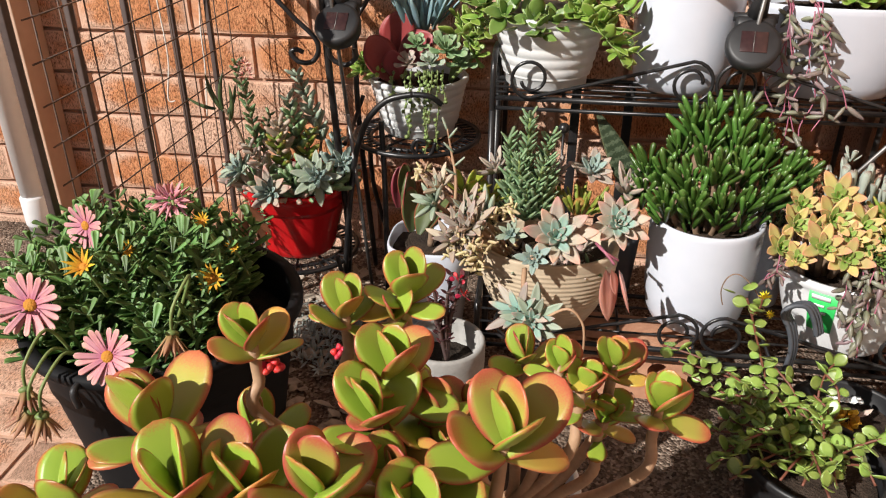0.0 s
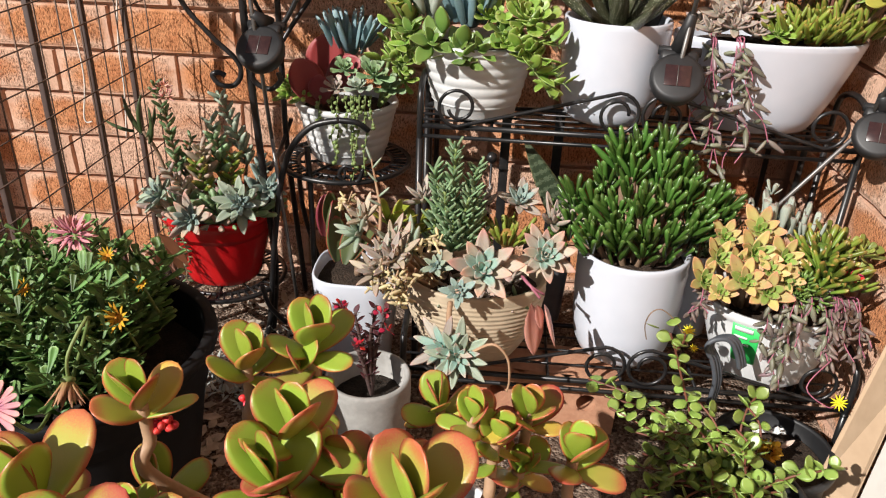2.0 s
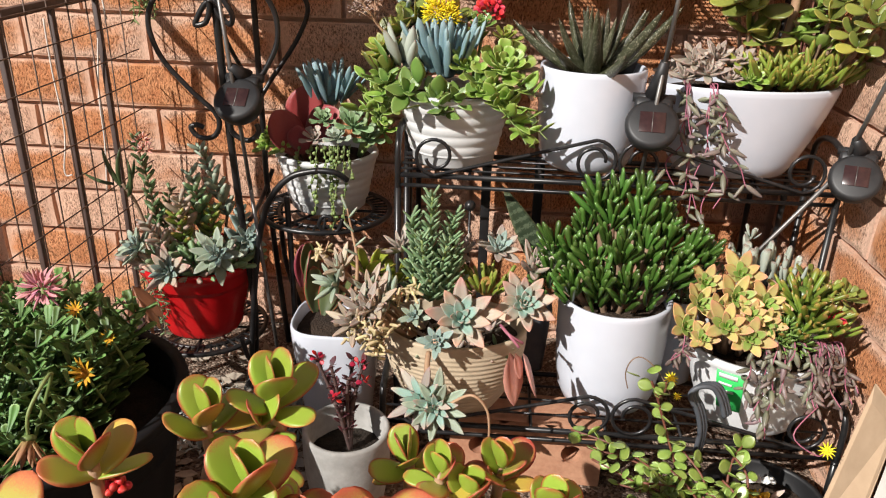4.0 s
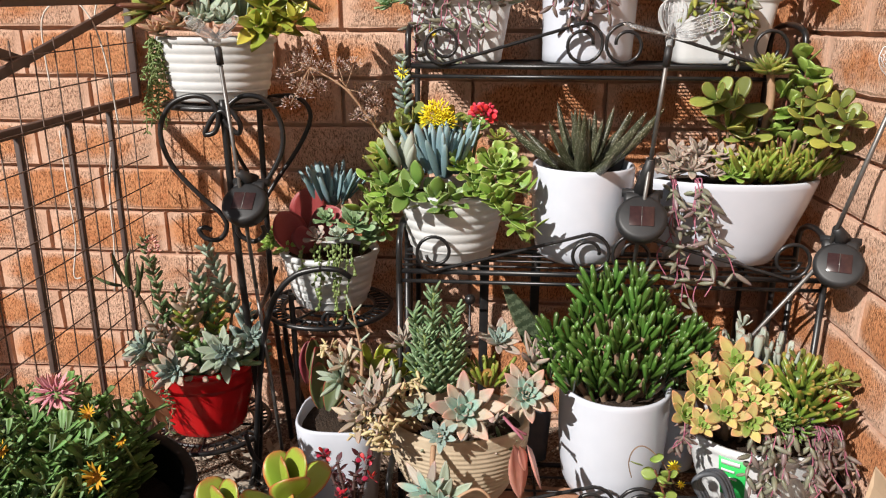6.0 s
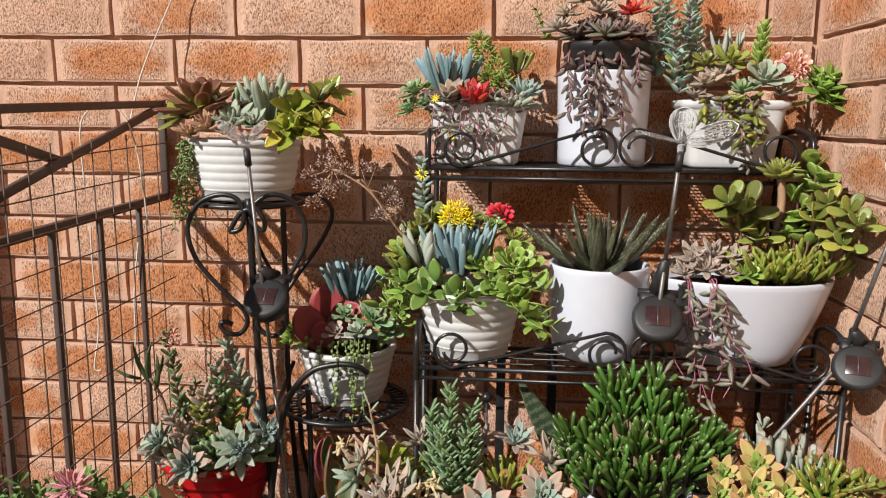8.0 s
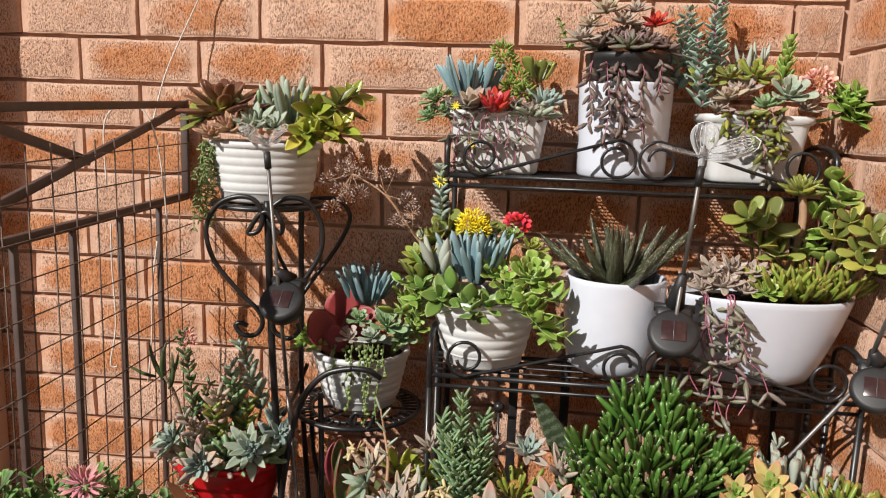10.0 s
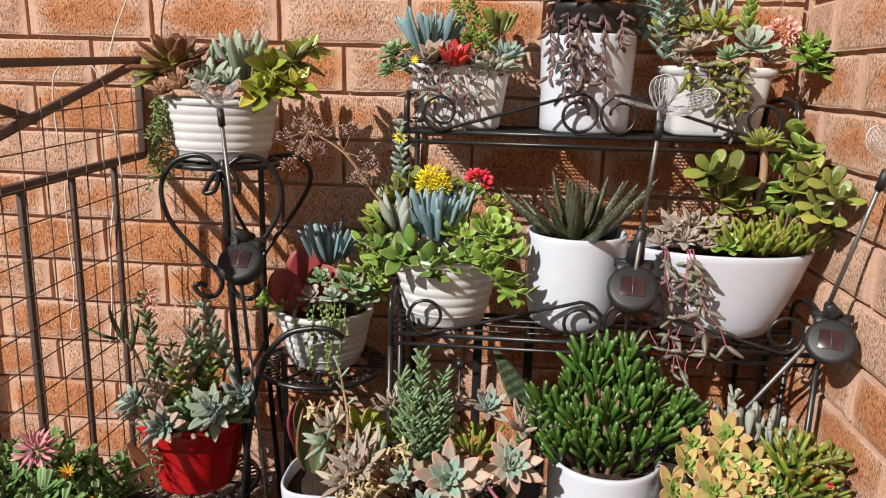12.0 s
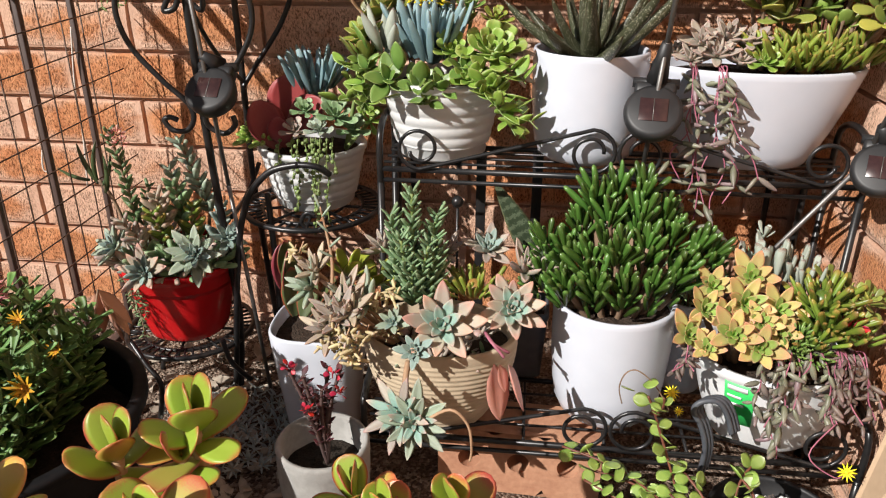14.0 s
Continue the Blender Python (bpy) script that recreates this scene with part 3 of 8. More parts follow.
def ribbed(h, r0, r1, ribs=5, depth=0.0018, lip=0.004):
    p = [(r0 - 0.004, 0), (r0, 0.004), (r0 + 0.001, h * 0.16), (r0 + 0.005, h * 0.18)]
    n = 40
    for i in range(n + 1):
        u = i / n
        r = r0 + 0.005 + (r1 - r0 - 0.005) * u
        p.append((r + depth * (abs(math.sin(math.pi * ribs * u)) - 0.5), h * (0.19 + 0.69 * u)))
    p += [(r1, h * 0.9), (r1 + lip, h * 0.92), (r1 + lip, h - 0.003), (r1 + lip - 0.002, h), (r1 - 0.004, h), (r1 - 0.006, h - 0.004), (r1 - 0.008, h - 0.05)]
    return p


WSHELF, MSHELF, LSHELF = 0.800 + 0.003, 0.497 + 0.005, 0.172 + 0.005

# tall bench
P_TL = thing("planter", 0.704, -0.078, WSHELF, "small white trough of red and blue succulents with purple trailers", "planter")
part("pot", lathe(pot_profile(0.052, 0.0625, 0.105, 0.005, 0.005), 56, 1.34, 0.82, 7), M_WHITE_MATT, P_TL, "white tapered trough")
soil_disc(P_TL, 0.054, 0.09, 1.34, 0.82, 7)

P_TM = thing("planter", 0.917, -0.080, WSHELF, "tall white cylinder pot with purple trailing succulent", "planter")
part("pot", lathe(pot_profile(0.074, 0.0785, 0.158, 0.005), 56), M_WHITE, P_TM, "white glazed cylinder")
part("inner_pot", lathe(pot_profile(0.058, 0.070, 0.205, 0.003, 0.002, 0.012), 48), M_BLACK, P_TM, "black plastic nursery pot")
soil_disc(P_TM, 0.064, 0.19)

P_TR = thing("planter", 1.129, -0.078, WSHELF, "white trough overfilled with mixed succulents", "planter")
part("pot", lathe(pot_profile(0.056, 0.067, 0.112, 0.005, 0.005), 56, 1.24, 0.80, 7), M_WHITE_MATT, P_TR, "white tapered trough")
soil_disc(P_TR, 0.059, 0.097, 1.24, 0.80, 7)

# middle bench
P_ML = thing("planter", 0.700, -0.215, MSHELF, "white ribbed round pot of blue chalk sticks and green succulents", "planter")
part("pot", lathe(ribbed(0.112, 0.064, 0.086), 64), M_WHITE_MATT, P_ML, "white ribbed ceramic")
soil_disc(P_ML, 0.078, 0.095)

P_MM = thing("planter", 0.906, -0.215, MSHELF, "white glazed cylinder pot with a dark spotted haworthia", "planter")
part("pot", lathe([(0.05, 0), (0.058, 0.003), (0.066, 0.010), (0.072, 0.024), (0.076, 0.05), (0.0785, 0.09), (0.0795, 0.145), (0.0795, 0.1515), (0.078, 0.1540), (0.075, 0.1540), (0.0735, 0.1515), (0.072, 0.10)], 64), M_WHITE, P_MM, "white glazed cylinder")
soil_disc(P_MM, 0.0735, 0.136)

P_MR = thing("planter", 1.129, -0.212, MSHELF, "white boat-shaped planter of jelly bean and grey succulents", "planter")
part("pot", lathe([(0.052, 0), (0.057, 0.003), (0.066, 0.022), (0.0765, 0.055), (0.087, 0.094), (0.0945, 0.127), (0.096, 0.135), (0.0945, 0.138), (0.092, 0.138), (0.0905, 0.134), (0.085, 0.09)], 72, 1.46, 0.80), M_WHITE, P_MR, "white glazed oval")
soil_disc(P_MR, 0.0885, 0.124, 1.46, 0.80)

# low bench
P_LM = thing("planter", 0.952, -0.372, LSHELF, "white glazed pot with a dense green finger jade", "planter")
part("pot", lathe([(0.045, 0), (0.055, 0.003), (0.065, 0.012), (0.072, 0.028), (0.077, 0.058), (0.0805, 0.11), (0.0815, 0.171), (0.0815, 0.177), (0.0800, 0.180), (0.0765, 0.180), (0.075, 0.177), (0.073, 0.12)], 64), M_WHITE, P_LM, "white glazed cylinder")
soil_disc(P_LM, 0.075, 0.162)

M_TAN = simple("tan_grooved_stoneware", (0.44, 0.35, 0.24), (0.56, 0.46, 0.33), 0.7, 30, 0, 0.35, 0.0015)
P_LL = thing("planter", 0.721, -0.415, LSHELF, "tan grooved bowl planted with ghost echeverias and sedums", "planter")
bowl = [(0.050, 0.0), (0.056, 0.003)]
for k in range(73):
    u = k / 72
    bowl.append((0.057 + 0.047 * math.sin(math.pi / 2 * u ** 0.85) + 0.0009 * math.sin(2 * math.pi * 17 * u) * (u < 0.93), 0.005 + 0.131 * u))
bowl += [(0.1045, 0.139), (0.103, 0.141), (0.097, 0.141), (0.095, 0.138), (0.090, 0.10)]
part("pot", lathe(bowl, 72, 1.0, 0.76), M_TAN, P_LL, "tan stoneware with swirled grooves")
soil_disc(P_LL, 0.092, 0.122, 1.0, 0.76)

P_LR = thing("planter", 1.163, -0.395, LSHELF, "white bowl of golden aeoniums and jelly beans with a green tag", "planter")
part("pot", lathe(pot_profile(0.064, 0.096, 0.125, 0.005, 0.003, 0.015, 0.004), 64, 1.06, 0.85), M_WHITE_PLASTIC, P_LR, "white bowl")
soil_disc(P_LR, 0.088, 0.110, 1.06, 0.85)

# corner stand pots
P_CT = thing("planter", 0.307, -0.145, 0.741, "white ribbed oval pot of aeonium and green succulents", "planter")
part("pot", lathe(ribbed(0.102, 0.074, 0.090), 64, 1.04, 0.85), M_WHITE_MATT, P_CT, "white ribbed ceramic")
soil_disc(P_CT, 0.082, 0.088, 1.04, 0.85)

P_CM = thing("planter", 0.478, -0.130, 0.383, "white ribbed pot with red paddle leaves and string of pearls", "planter")
part("pot", lathe(ribbed(0.100, 0.064, 0.084), 64), M_WHITE_MATT, P_CM, "white ribbed ceramic")
soil_disc(P_CM, 0.076, 0.086)

P_CR = thing("planter", 0.262, -0.205, 0.170, "glossy red pot with grey-blue rosettes and upright stems", "planter")
part("pot", lathe(pot_profile(0.064, 0.095, 0.136, 0.005, 0.003, 0.012), 64, 1, 1, 2.3), M_RED, P_CR, "red glaze")
soil_disc(P_CR, 0.087, 0.126)

# on the ground
P_GW = thing("planter", 0.533, -0.345, GZ, "tall white rounded-square pot with dark red-edged leaves", "planter")
part("pot", lathe(pot_profile(0.048, 0.068, 0.217, 0.005, 0.0, 0.02), 56, 1, 1, 3.2), M_WHITE, P_GW, "white glaze")
soil_disc(P_GW, 0.062, 0.196, 1, 1, 3.2)

# potting soil in a darker colour, for the cement pot and the tub
M_DARKSOIL = simple("dark_potting_soil", (0.010, 0.008, 0.006), (0.040, 0.030, 0.023), 0.95, 130, 0, 1.0, 0.004, 0.2)
M_CEMENT = simple("whitewashed_cement", (0.27, 0.265, 0.25), (0.40, 0.39, 0.37), 0.85, 40, 0, 0.4, 0.0015)
P_GC = thing("planter", 0.580, -0.520, GZ, "pale cement pot with a thorny red-flowered stem", "planter")
part("pot", lathe(pot_profile(0.048, 0.061, 0.140, 0.008, 0.0, 0.03, 0.004), 56), M_CEMENT, P_GC, "pale cement")
soil_disc(P_GC, 0.051, 0.10, material=M_DARKSOIL)

P_TUB = thing("planter", 0.248, -0.672, GZ, "big black plastic tub of pink and orange daisies", "planter")
part("pot", lathe(pot_profile(0.118, 0.160, 0.27, 0.006, 0.010, 0.04), 72), M_TUB, P_TUB, "black plastic tub")
soil_disc(P_TUB, 0.150, 0.215, material=M_DARKSOIL)

P_PF = thing("planter", 0.686, -0.785, GZ, "white plastic pot with sprawling red-edged paddle plant", "planter")
part("pot", lathe(pot_profile(0.062, 0.085, 0.14, 0.004, 0.004, 0.03), 56), M_WHITE_PLASTIC, P_PF, "white plastic")
soil_disc(P_PF, 0.079, 0.112)

P_BR = thing("planter", 1.160, -0.520, GZ, "low black plastic pot with water-dark soil", "planter")
part("pot", lathe(pot_profile(0.065, 0.082, 0.07, 0.004, 0.003, 0.02), 56), M_BLACK, P_BR, "black plastic")
soil_disc(P_BR, 0.074, 0.045)

# ---------------------------------------------------------------- leaf surfaces and shapes

G_GHOST = leaf_mat("ghost_echeveria_leaf", (0.15, 0.31, 0.25), (0.24, 0.37, 0.30), (0.44, 0.30, 0.24), (0.42, 0.31, 0.25), 0.6, 0.88, 0.7, 0.1, 0.25, 0.08)
G_BLUE = leaf_mat("blue_grey_leaf", (0.13, 0.21, 0.18), (0.21, 0.30, 0.26), (0.33, 0.34, 0.30), (0.32, 0.33, 0.29), 0.6, 0.88, 0.85, 0.1, 0.25, 0.12)
G_CHALK = leaf_mat("blue_chalk_stick", (0.07, 0.15, 0.16), (0.14, 0.26, 0.29), (0.24, 0.36, 0.38), None, 0.6, 0.7, 0.7, 0.1, 0.35, 0.15)
G_PALE = leaf_mat("grey_green_finger", (0.14, 0.20, 0.12), (0.25, 0.31, 0.22), (0.36, 0.37, 0.28), None, 0.6, 0.7, 0.8, 0.1, 0.3, 0.12)
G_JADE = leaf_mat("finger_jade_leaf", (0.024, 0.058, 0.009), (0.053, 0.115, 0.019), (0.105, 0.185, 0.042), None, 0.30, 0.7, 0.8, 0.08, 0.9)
G_PADDLE = leaf_mat("paddle_plant_leaf", (0.23, 0.32, 0.035), (0.27, 0.37, 0.045), (0.32, 0.34, 0.055), (0.42, 0.055, 0.040), 0.38, 0.82, 0.86, 0.18, 0.35)
G_PADR = leaf_mat("red_paddle_plant_leaf", (0.27, 0.34, 0.05), (0.34, 0.31, 0.06), (0.42, 0.17, 0.06), (0.42, 0.085, 0.05), 0.38, 0.72, 0.66, 0.18, 0.35)
G_PADY = leaf_mat("ageing_paddle_plant_leaf", (0.36, 0.36, 0.06), (0.46, 0.33, 0.06), (0.50, 0.24, 0.06), (0.50, 0.16, 0.06), 0.32, 0.84, 0.7, 0.18, 0.3)
G_LIME = leaf_mat("lime_green_leaf", (0.11, 0.21, 0.03), (0.20, 0.31, 0.05), (0.29, 0.37, 0.085), (0.36, 0.43, 0.15), 0.40, 0.82, 0.8, 0.15, 0.4)
G_GREEN = leaf_mat("fresh_green_leaf", (0.07, 0.14, 0.025), (0.13, 0.22, 0.045), (0.17, 0.26, 0.06), (0.34, 0.41, 0.15), 0.38, 0.84, 0.9, 0.12, 0.4)
G_OLIVE = leaf_mat("jade_tree_leaf", (0.10, 0.145, 0.030), (0.175, 0.215, 0.045), (0.25, 0.245, 0.060), (0.27, 0.12, 0.05), 0.34, 0.9, 0.9, 0.15, 0.75, 0.0, (0.27, 0.24, 0.05))
G_WILT = leaf_mat("wilted_petal", (0.24, 0.17, 0.05), (0.36, 0.18, 0.10), (0.40, 0.20, 0.12), None, 0.7, 0.8, 0.8, 0.1, 0.4)
G_YELLOW = leaf_mat("yellow_green_leaf", (0.13, 0.19, 0.025), (0.21, 0.27, 0.04), (0.29, 0.25, 0.055), (0.34, 0.18, 0.05), 0.48, 0.88, 0.85, 0.15, 0.45)
G_GLOSS = leaf_mat("glossy_crassula_leaf", (0.13, 0.20, 0.02), (0.24, 0.29, 0.035), (0.33, 0.30, 0.06), (0.34, 0.19, 0.05), 0.28, 0.9, 0.85, 0.2, 0.5, 0.0, (0.38, 0.31, 0.05))
G_GOLD = leaf_mat("golden_aeonium_leaf", (0.15, 0.31, 0.035), (0.27, 0.38, 0.09), (0.46, 0.38, 0.17), (0.56, 0.30, 0.18), 0.5, 0.82, 0.74, 0.15, 0.35)
G_GOLDP = leaf_mat("peach_aeonium_leaf", (0.28, 0.37, 0.11), (0.46, 0.38, 0.14), (0.60, 0.32, 0.16), (0.60, 0.27, 0.15), 0.5, 0.80, 0.66, 0.15, 0.3)
G_BEAN = leaf_mat("jelly_bean_leaf", (0.08, 0.14, 0.02), (0.16, 0.215, 0.03), (0.30, 0.18, 0.05), None, 0.35, 0.7, 0.72, 0.12, 0.6)
G_DARK = leaf_mat("dark_aeonium_leaf", (0.20, 0.24, 0.05), (0.16, 0.085, 0.035), (0.14, 0.045, 0.030), None, 0.3, 0.7, 0.6, 0.08, 0.5)
G_REDP = leaf_mat("red_paddle_leaf", (0.16, 0.02, 0.015), (0.25, 0.025, 0.03), (0.32, 0.06, 0.06), (0.30, 0.06, 0.06), 0.5, 0.9, 0.85, 0.1, 0.35, 0.03)
G_REDR = leaf_mat("red_rosette_leaf", (0.40, 0.06, 0.03), (0.45, 0.035, 0.025), (0.42, 0.03, 0.03), None, 0.4, 0.7, 0.8, 0.1, 0.3)
G_PINK = leaf_mat("pink_grey_leaf", (0.20, 0.23, 0.16), (0.31, 0.26, 0.21), (0.38, 0.24, 0.19), (0.40, 0.25, 0.21), 0.55, 0.8, 0.8, 0.12, 0.3, 0.1)
G_TANP = leaf_mat("tan_pink_leaf", (0.27, 0.25, 0.16), (0.36, 0.28, 0.20), (0.44, 0.27, 0.19), None, 0.55, 0.8, 0.8, 0.12, 0.3, 0.1)
G_GRAP = leaf_mat("peach_graptopetalum_leaf", (0.28, 0.25, 0.13), (0.40, 0.25, 0.15), (0.50, 0.22, 0.15), None, 0.5, 0.7, 0.7, 0.14, 0.4, 0.06)
G_PURP = leaf_mat("ruby_necklace_leaf", (0.13, 0.145, 0.07), (0.16, 0.155, 0.10), (0.19, 0.13, 0.12), None, 0.42, 0.7, 0.7, 0.1, 0.5, 0.10, (0.15, 0.085, 0.10))
G_PURPD = leaf_mat("purple_grey_leaf", (0.10, 0.085, 0.055), (0.14, 0.095, 0.080), (0.18, 0.085, 0.085), None, 0.5, 0.7, 0.7, 0.08, 0.6, 0.05)
G_ALOE = leaf_mat("spotted_haworthia_leaf", (0.036, 0.044, 0.018), (0.038, 0.042, 0.019), (0.075, 0.048, 0.026), None, 0.40, 0.93, 0.9, 0.05, 0.35, 0.0, None, (0.62, 0.60, 0.48))
G_SNAKE = leaf_mat("snake_plant_leaf", (0.018, 0.032, 0.014), (0.026, 0.042, 0.018), (0.026, 0.04, 0.018), (0.20, 0.18, 0.08), 0.6, 0.84, 0.95, 0.0, 0.1)
snt = G_SNAKE.node_tree
sb = snt.nodes["Principled BSDF"]
scol = sb.inputs["Base Color"].links[0].from_socket
suv = snt.nodes.new("ShaderNodeSeparateXYZ")
snt.links.new(snt.nodes.new("ShaderNodeUVMap").outputs[0], suv.inputs[0])
sband = calc(snt, 'SINE', calc(snt, 'ADD', calc(snt, 'MULTIPLY', suv.outputs[1], 68.0), calc(snt, 'MULTIPLY', noise_tex(snt, 55, 3), 9.0)))
sband = ramp(snt, calc(snt, 'ADD', calc(snt, 'MULTIPLY', sband, 0.5), 0.5), [(0.55, (0, 0, 0)), (0.85, (0.75, 0.75, 0.75))])
snt.links.new(mixc(snt, sband, scol, (0.10, 0.13, 0.075)), sb.inputs["Base Color"])
G_PANDA = leaf_mat("panda_plant_leaf", (0.24, 0.28, 0.21), (0.34, 0.38, 0.31), (0.14, 0.05, 0.03), None, 0.85, 0.7, 0.9, 0.05, 0.2, 0.15)
G_PORT = leaf_mat("elephant_bush_leaf", (0.13, 0.20, 0.035), (0.22, 0.31, 0.065), (0.28, 0.35, 0.10), None, 0.36, 0.8, 0.8, 0.15, 0.5)
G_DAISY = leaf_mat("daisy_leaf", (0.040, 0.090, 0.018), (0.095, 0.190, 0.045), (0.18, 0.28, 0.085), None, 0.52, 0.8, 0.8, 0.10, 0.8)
G_CRAS = leaf_mat("pale_blue_green_leaf", (0.15, 0.25, 0.19), (0.25, 0.36, 0.28), (0.34, 0.40, 0.32), None, 0.55, 0.8, 0.8, 0.1, 0.3, 0.10)
G_SEDUM = leaf_mat("grey_sedum_leaf", (0.09, 0.17, 0.06), (0.16, 0.27, 0.105), (0.26, 0.36, 0.18), None, 0.5, 0.7, 0.7, 0.1, 0.35, 0.10)
G_FIR = leaf_mat("fir_sedum_leaf", (0.08, 0.16, 0.06), (0.15, 0.25, 0.11), (0.23, 0.33, 0.17), None, 0.5, 0.7, 0.7, 0.1, 0.5, 0.08)
G_SILVER = leaf_mat("silver_grey_leaf", (0.20, 0.23, 0.20), (0.33, 0.36, 0.33), (0.42, 0.44, 0.40), None, 0.7, 0.7, 0.7, 0.05, 0.5, 0.15)
G_PEARL = leaf_mat("string_of_pearls_bead", (0.12, 0.18, 0.05), (0.19, 0.26, 0.085), (0.25, 0.30, 0.12), None, 0.45, 0.7, 0.8, 0.1, 0.3)
G_PETAL = leaf_mat("pink_daisy_petal", (0.44, 0.12, 0.20), (0.56, 0.24, 0.26), (0.66, 0.36, 0.30), None, 0.6, 0.8, 0.7, 0.15, 0.25)
G_ORANGE = leaf_mat("orange_petal", (0.52, 0.22, 0.02), (0.60, 0.34, 0.02), (0.58, 0.36, 0.04), None, 0.6, 0.8, 0.8, 0.1, 0.3)
G_YELF = leaf_mat("yellow_petal", (0.78, 0.56, 0.01), (0.84, 0.70, 0.02), (0.85, 0.74, 0.03), None, 0.6, 0.8, 0.8, 0.1, 0.2)
G_CRIM = leaf_mat("crimson_petal", (0.50, 0.015, 0.04), (0.62, 0.03, 0.06), (0.70, 0.10, 0.12), None, 0.55, 0.8, 0.8, 0.1, 0.3)
G_DCRIM = leaf_mat("deep_crimson_petal", (0.30, 0.008, 0.02), (0.42, 0.012, 0.03), (0.48, 0.03, 0.05), None, 0.5, 0.8, 0.8, 0.1, 0.4)
G_BLUSH = leaf_mat("blush_petal", (0.66, 0.18, 0.16), (0.72, 0.36, 0.30), (0.80, 0.62, 0.52), None, 0.6, 0.8, 0.7, 0.15, 0.2)
G_DRY = leaf_mat("faded_petal", (0.36, 0.22, 0.17), (0.55, 0.42, 0.36), (0.62, 0.52, 0.46), None, 0.8, 0.8, 0.8, 0.1, 0.3)
G_BUD = leaf_mat("cream_bud", (0.42, 0.36, 0.18), (0.52, 0.43, 0.24), (0.54, 0.40, 0.27), None, 0.6, 0.8, 0.8, 0.1, 0.3)
M_STEM = simple("brown_stem", (0.16, 0.10, 0.06), (0.30, 0.20, 0.13), 0.75, 90, 0, 0.4, 0.0012)
M_STEMP = simple("purple_stem", (0.26, 0.07, 0.12), (0.42, 0.15, 0.20), 0.55, 90, 0, 0.2, 0.0008)
M_STEMG = simple("green_stem", (0.12, 0.18, 0.05), (0.22, 0.28, 0.09), 0.55, 90, 0, 0.2, 0.0008)
M_STEMR = simple("red_brown_stem", (0.10, 0.03, 0.02), (0.20, 0.07, 0.04), 0.55, 90, 0, 0.3, 0.0008)
M_STEMT = simple("tan_paddle_stem", (0.34, 0.20, 0.12), (0.46, 0.30, 0.18), 0.6, 70, 0, 0.3, 0.001)

L_ECH = leaf_mesh("ech", 1, 0.68, 0.16, "point", 0.22, 0.16)
L_ECHW = leaf_mesh("echw", 1, 0.66, 0.11, "spoon", 0.18, 0.12)
L_AEO = leaf_mesh("aeo", 1, 0.66, 0.07, "point", 0.16, 0.14)
L_PAD = leaf_mesh("pad", 1, 0.72, 0.10, "round", 0.16, 0.16, 6, 11)
L_PADD = leaf_mesh("padd", 1, 0.68, 0.11, "obovate", 0.05, 0.03, 6, 12)
L_RAY = leaf_mesh("ray", 1, 0.235, 0.03, "finger", 0.12, 0.04, 4, 8)
L_WIDE = leaf_mesh("wide_oval", 1, 0.62, 0.06, "ovate", 0.14, 0.05, 5, 8)
L_CRAS = leaf_mesh("crassula_leaf", 1, 0.56, 0.05, "ovate", 0.22, 0.04, 6, 10)
L_HAW = leaf_mesh("haw", 1, 0.215, 0.10, "taper", 0.34, 0.22, 5, 12)
L_RUBY = leaf_mesh("ruby", 1, 0.27, 0.22, "ovate", 0.0, 0.06, 4, 6)
L_OVAL = leaf_mesh("oval", 1, 0.55, 0.08, "ovate", 0.12, 0.05)
L_SPOON = leaf_mesh("spoon", 1, 0.56, 0.14, "spoon", 0.12, 0.10)
L_FING = leaf_mesh("fing", 1, 0.20, 0.18, "finger", 0.0, 0.05, 4, 7)
L_FAT = leaf_mesh("fat", 1, 0.36, 0.32, "finger", 0.0, 0.06, 4, 7)
L_SPIKE = leaf_mesh("spike", 1, 0.20, 0.11, "blade", 0.30, 0.10, 5, 10)
L_PANDA = leaf_mesh("panda", 1, 0.32, 0.16, "ovate", 0.12, 0.08, 5, 9)
L_JADE = leaf_mesh("jade_finger", 1, 0.215, 0.20, "tube", 0.0, 0.10, 4, 8)
L_SLIMF = leaf_mesh("fir_needle", 1, 0.25, 0.18, "finger", 0.05, 0.08, 4, 6)
L_BEAN = leaf_mesh("bean", 1, 0.34, 0.30, "ovate", 0.0, 0.05, 3, 5)
L_ROUND = leaf_mesh("small_round", 1, 0.86, 0.10, "round", 0.08, 0.04, 4, 6)
L_PETAL = leaf_mesh("petal", 1, 0.27, 0.03, "blade", 0.15, -0.05, 3, 7)
L_SLIM = leaf_mesh("slim", 1, 0.26, 0.04, "ovate", 0.25, 0.10, 3, 6)
L_DAISY = leaf_mesh("daisy_leaf", 1, 0.48, 0.02, "spoon", 0.30, 0.16, 4, 7)
L_BEAD = leaf_mesh("bead", 1, 0.95, 0.95, "ovate", 0.0, 0.0, 5, 6)


G_PEACH = leaf_mat("peach_outer_leaf", (0.22, 0.33, 0.26), (0.36, 0.30, 0.23), (0.54, 0.26, 0.19), (0.50, 0.27, 0.20), 0.6, 0.88, 0.68, 0.1, 0.3, 0.06)


def at(t, p):
    """A place in the world, seen from a thing's base."""
    return Vector(p) - t.location


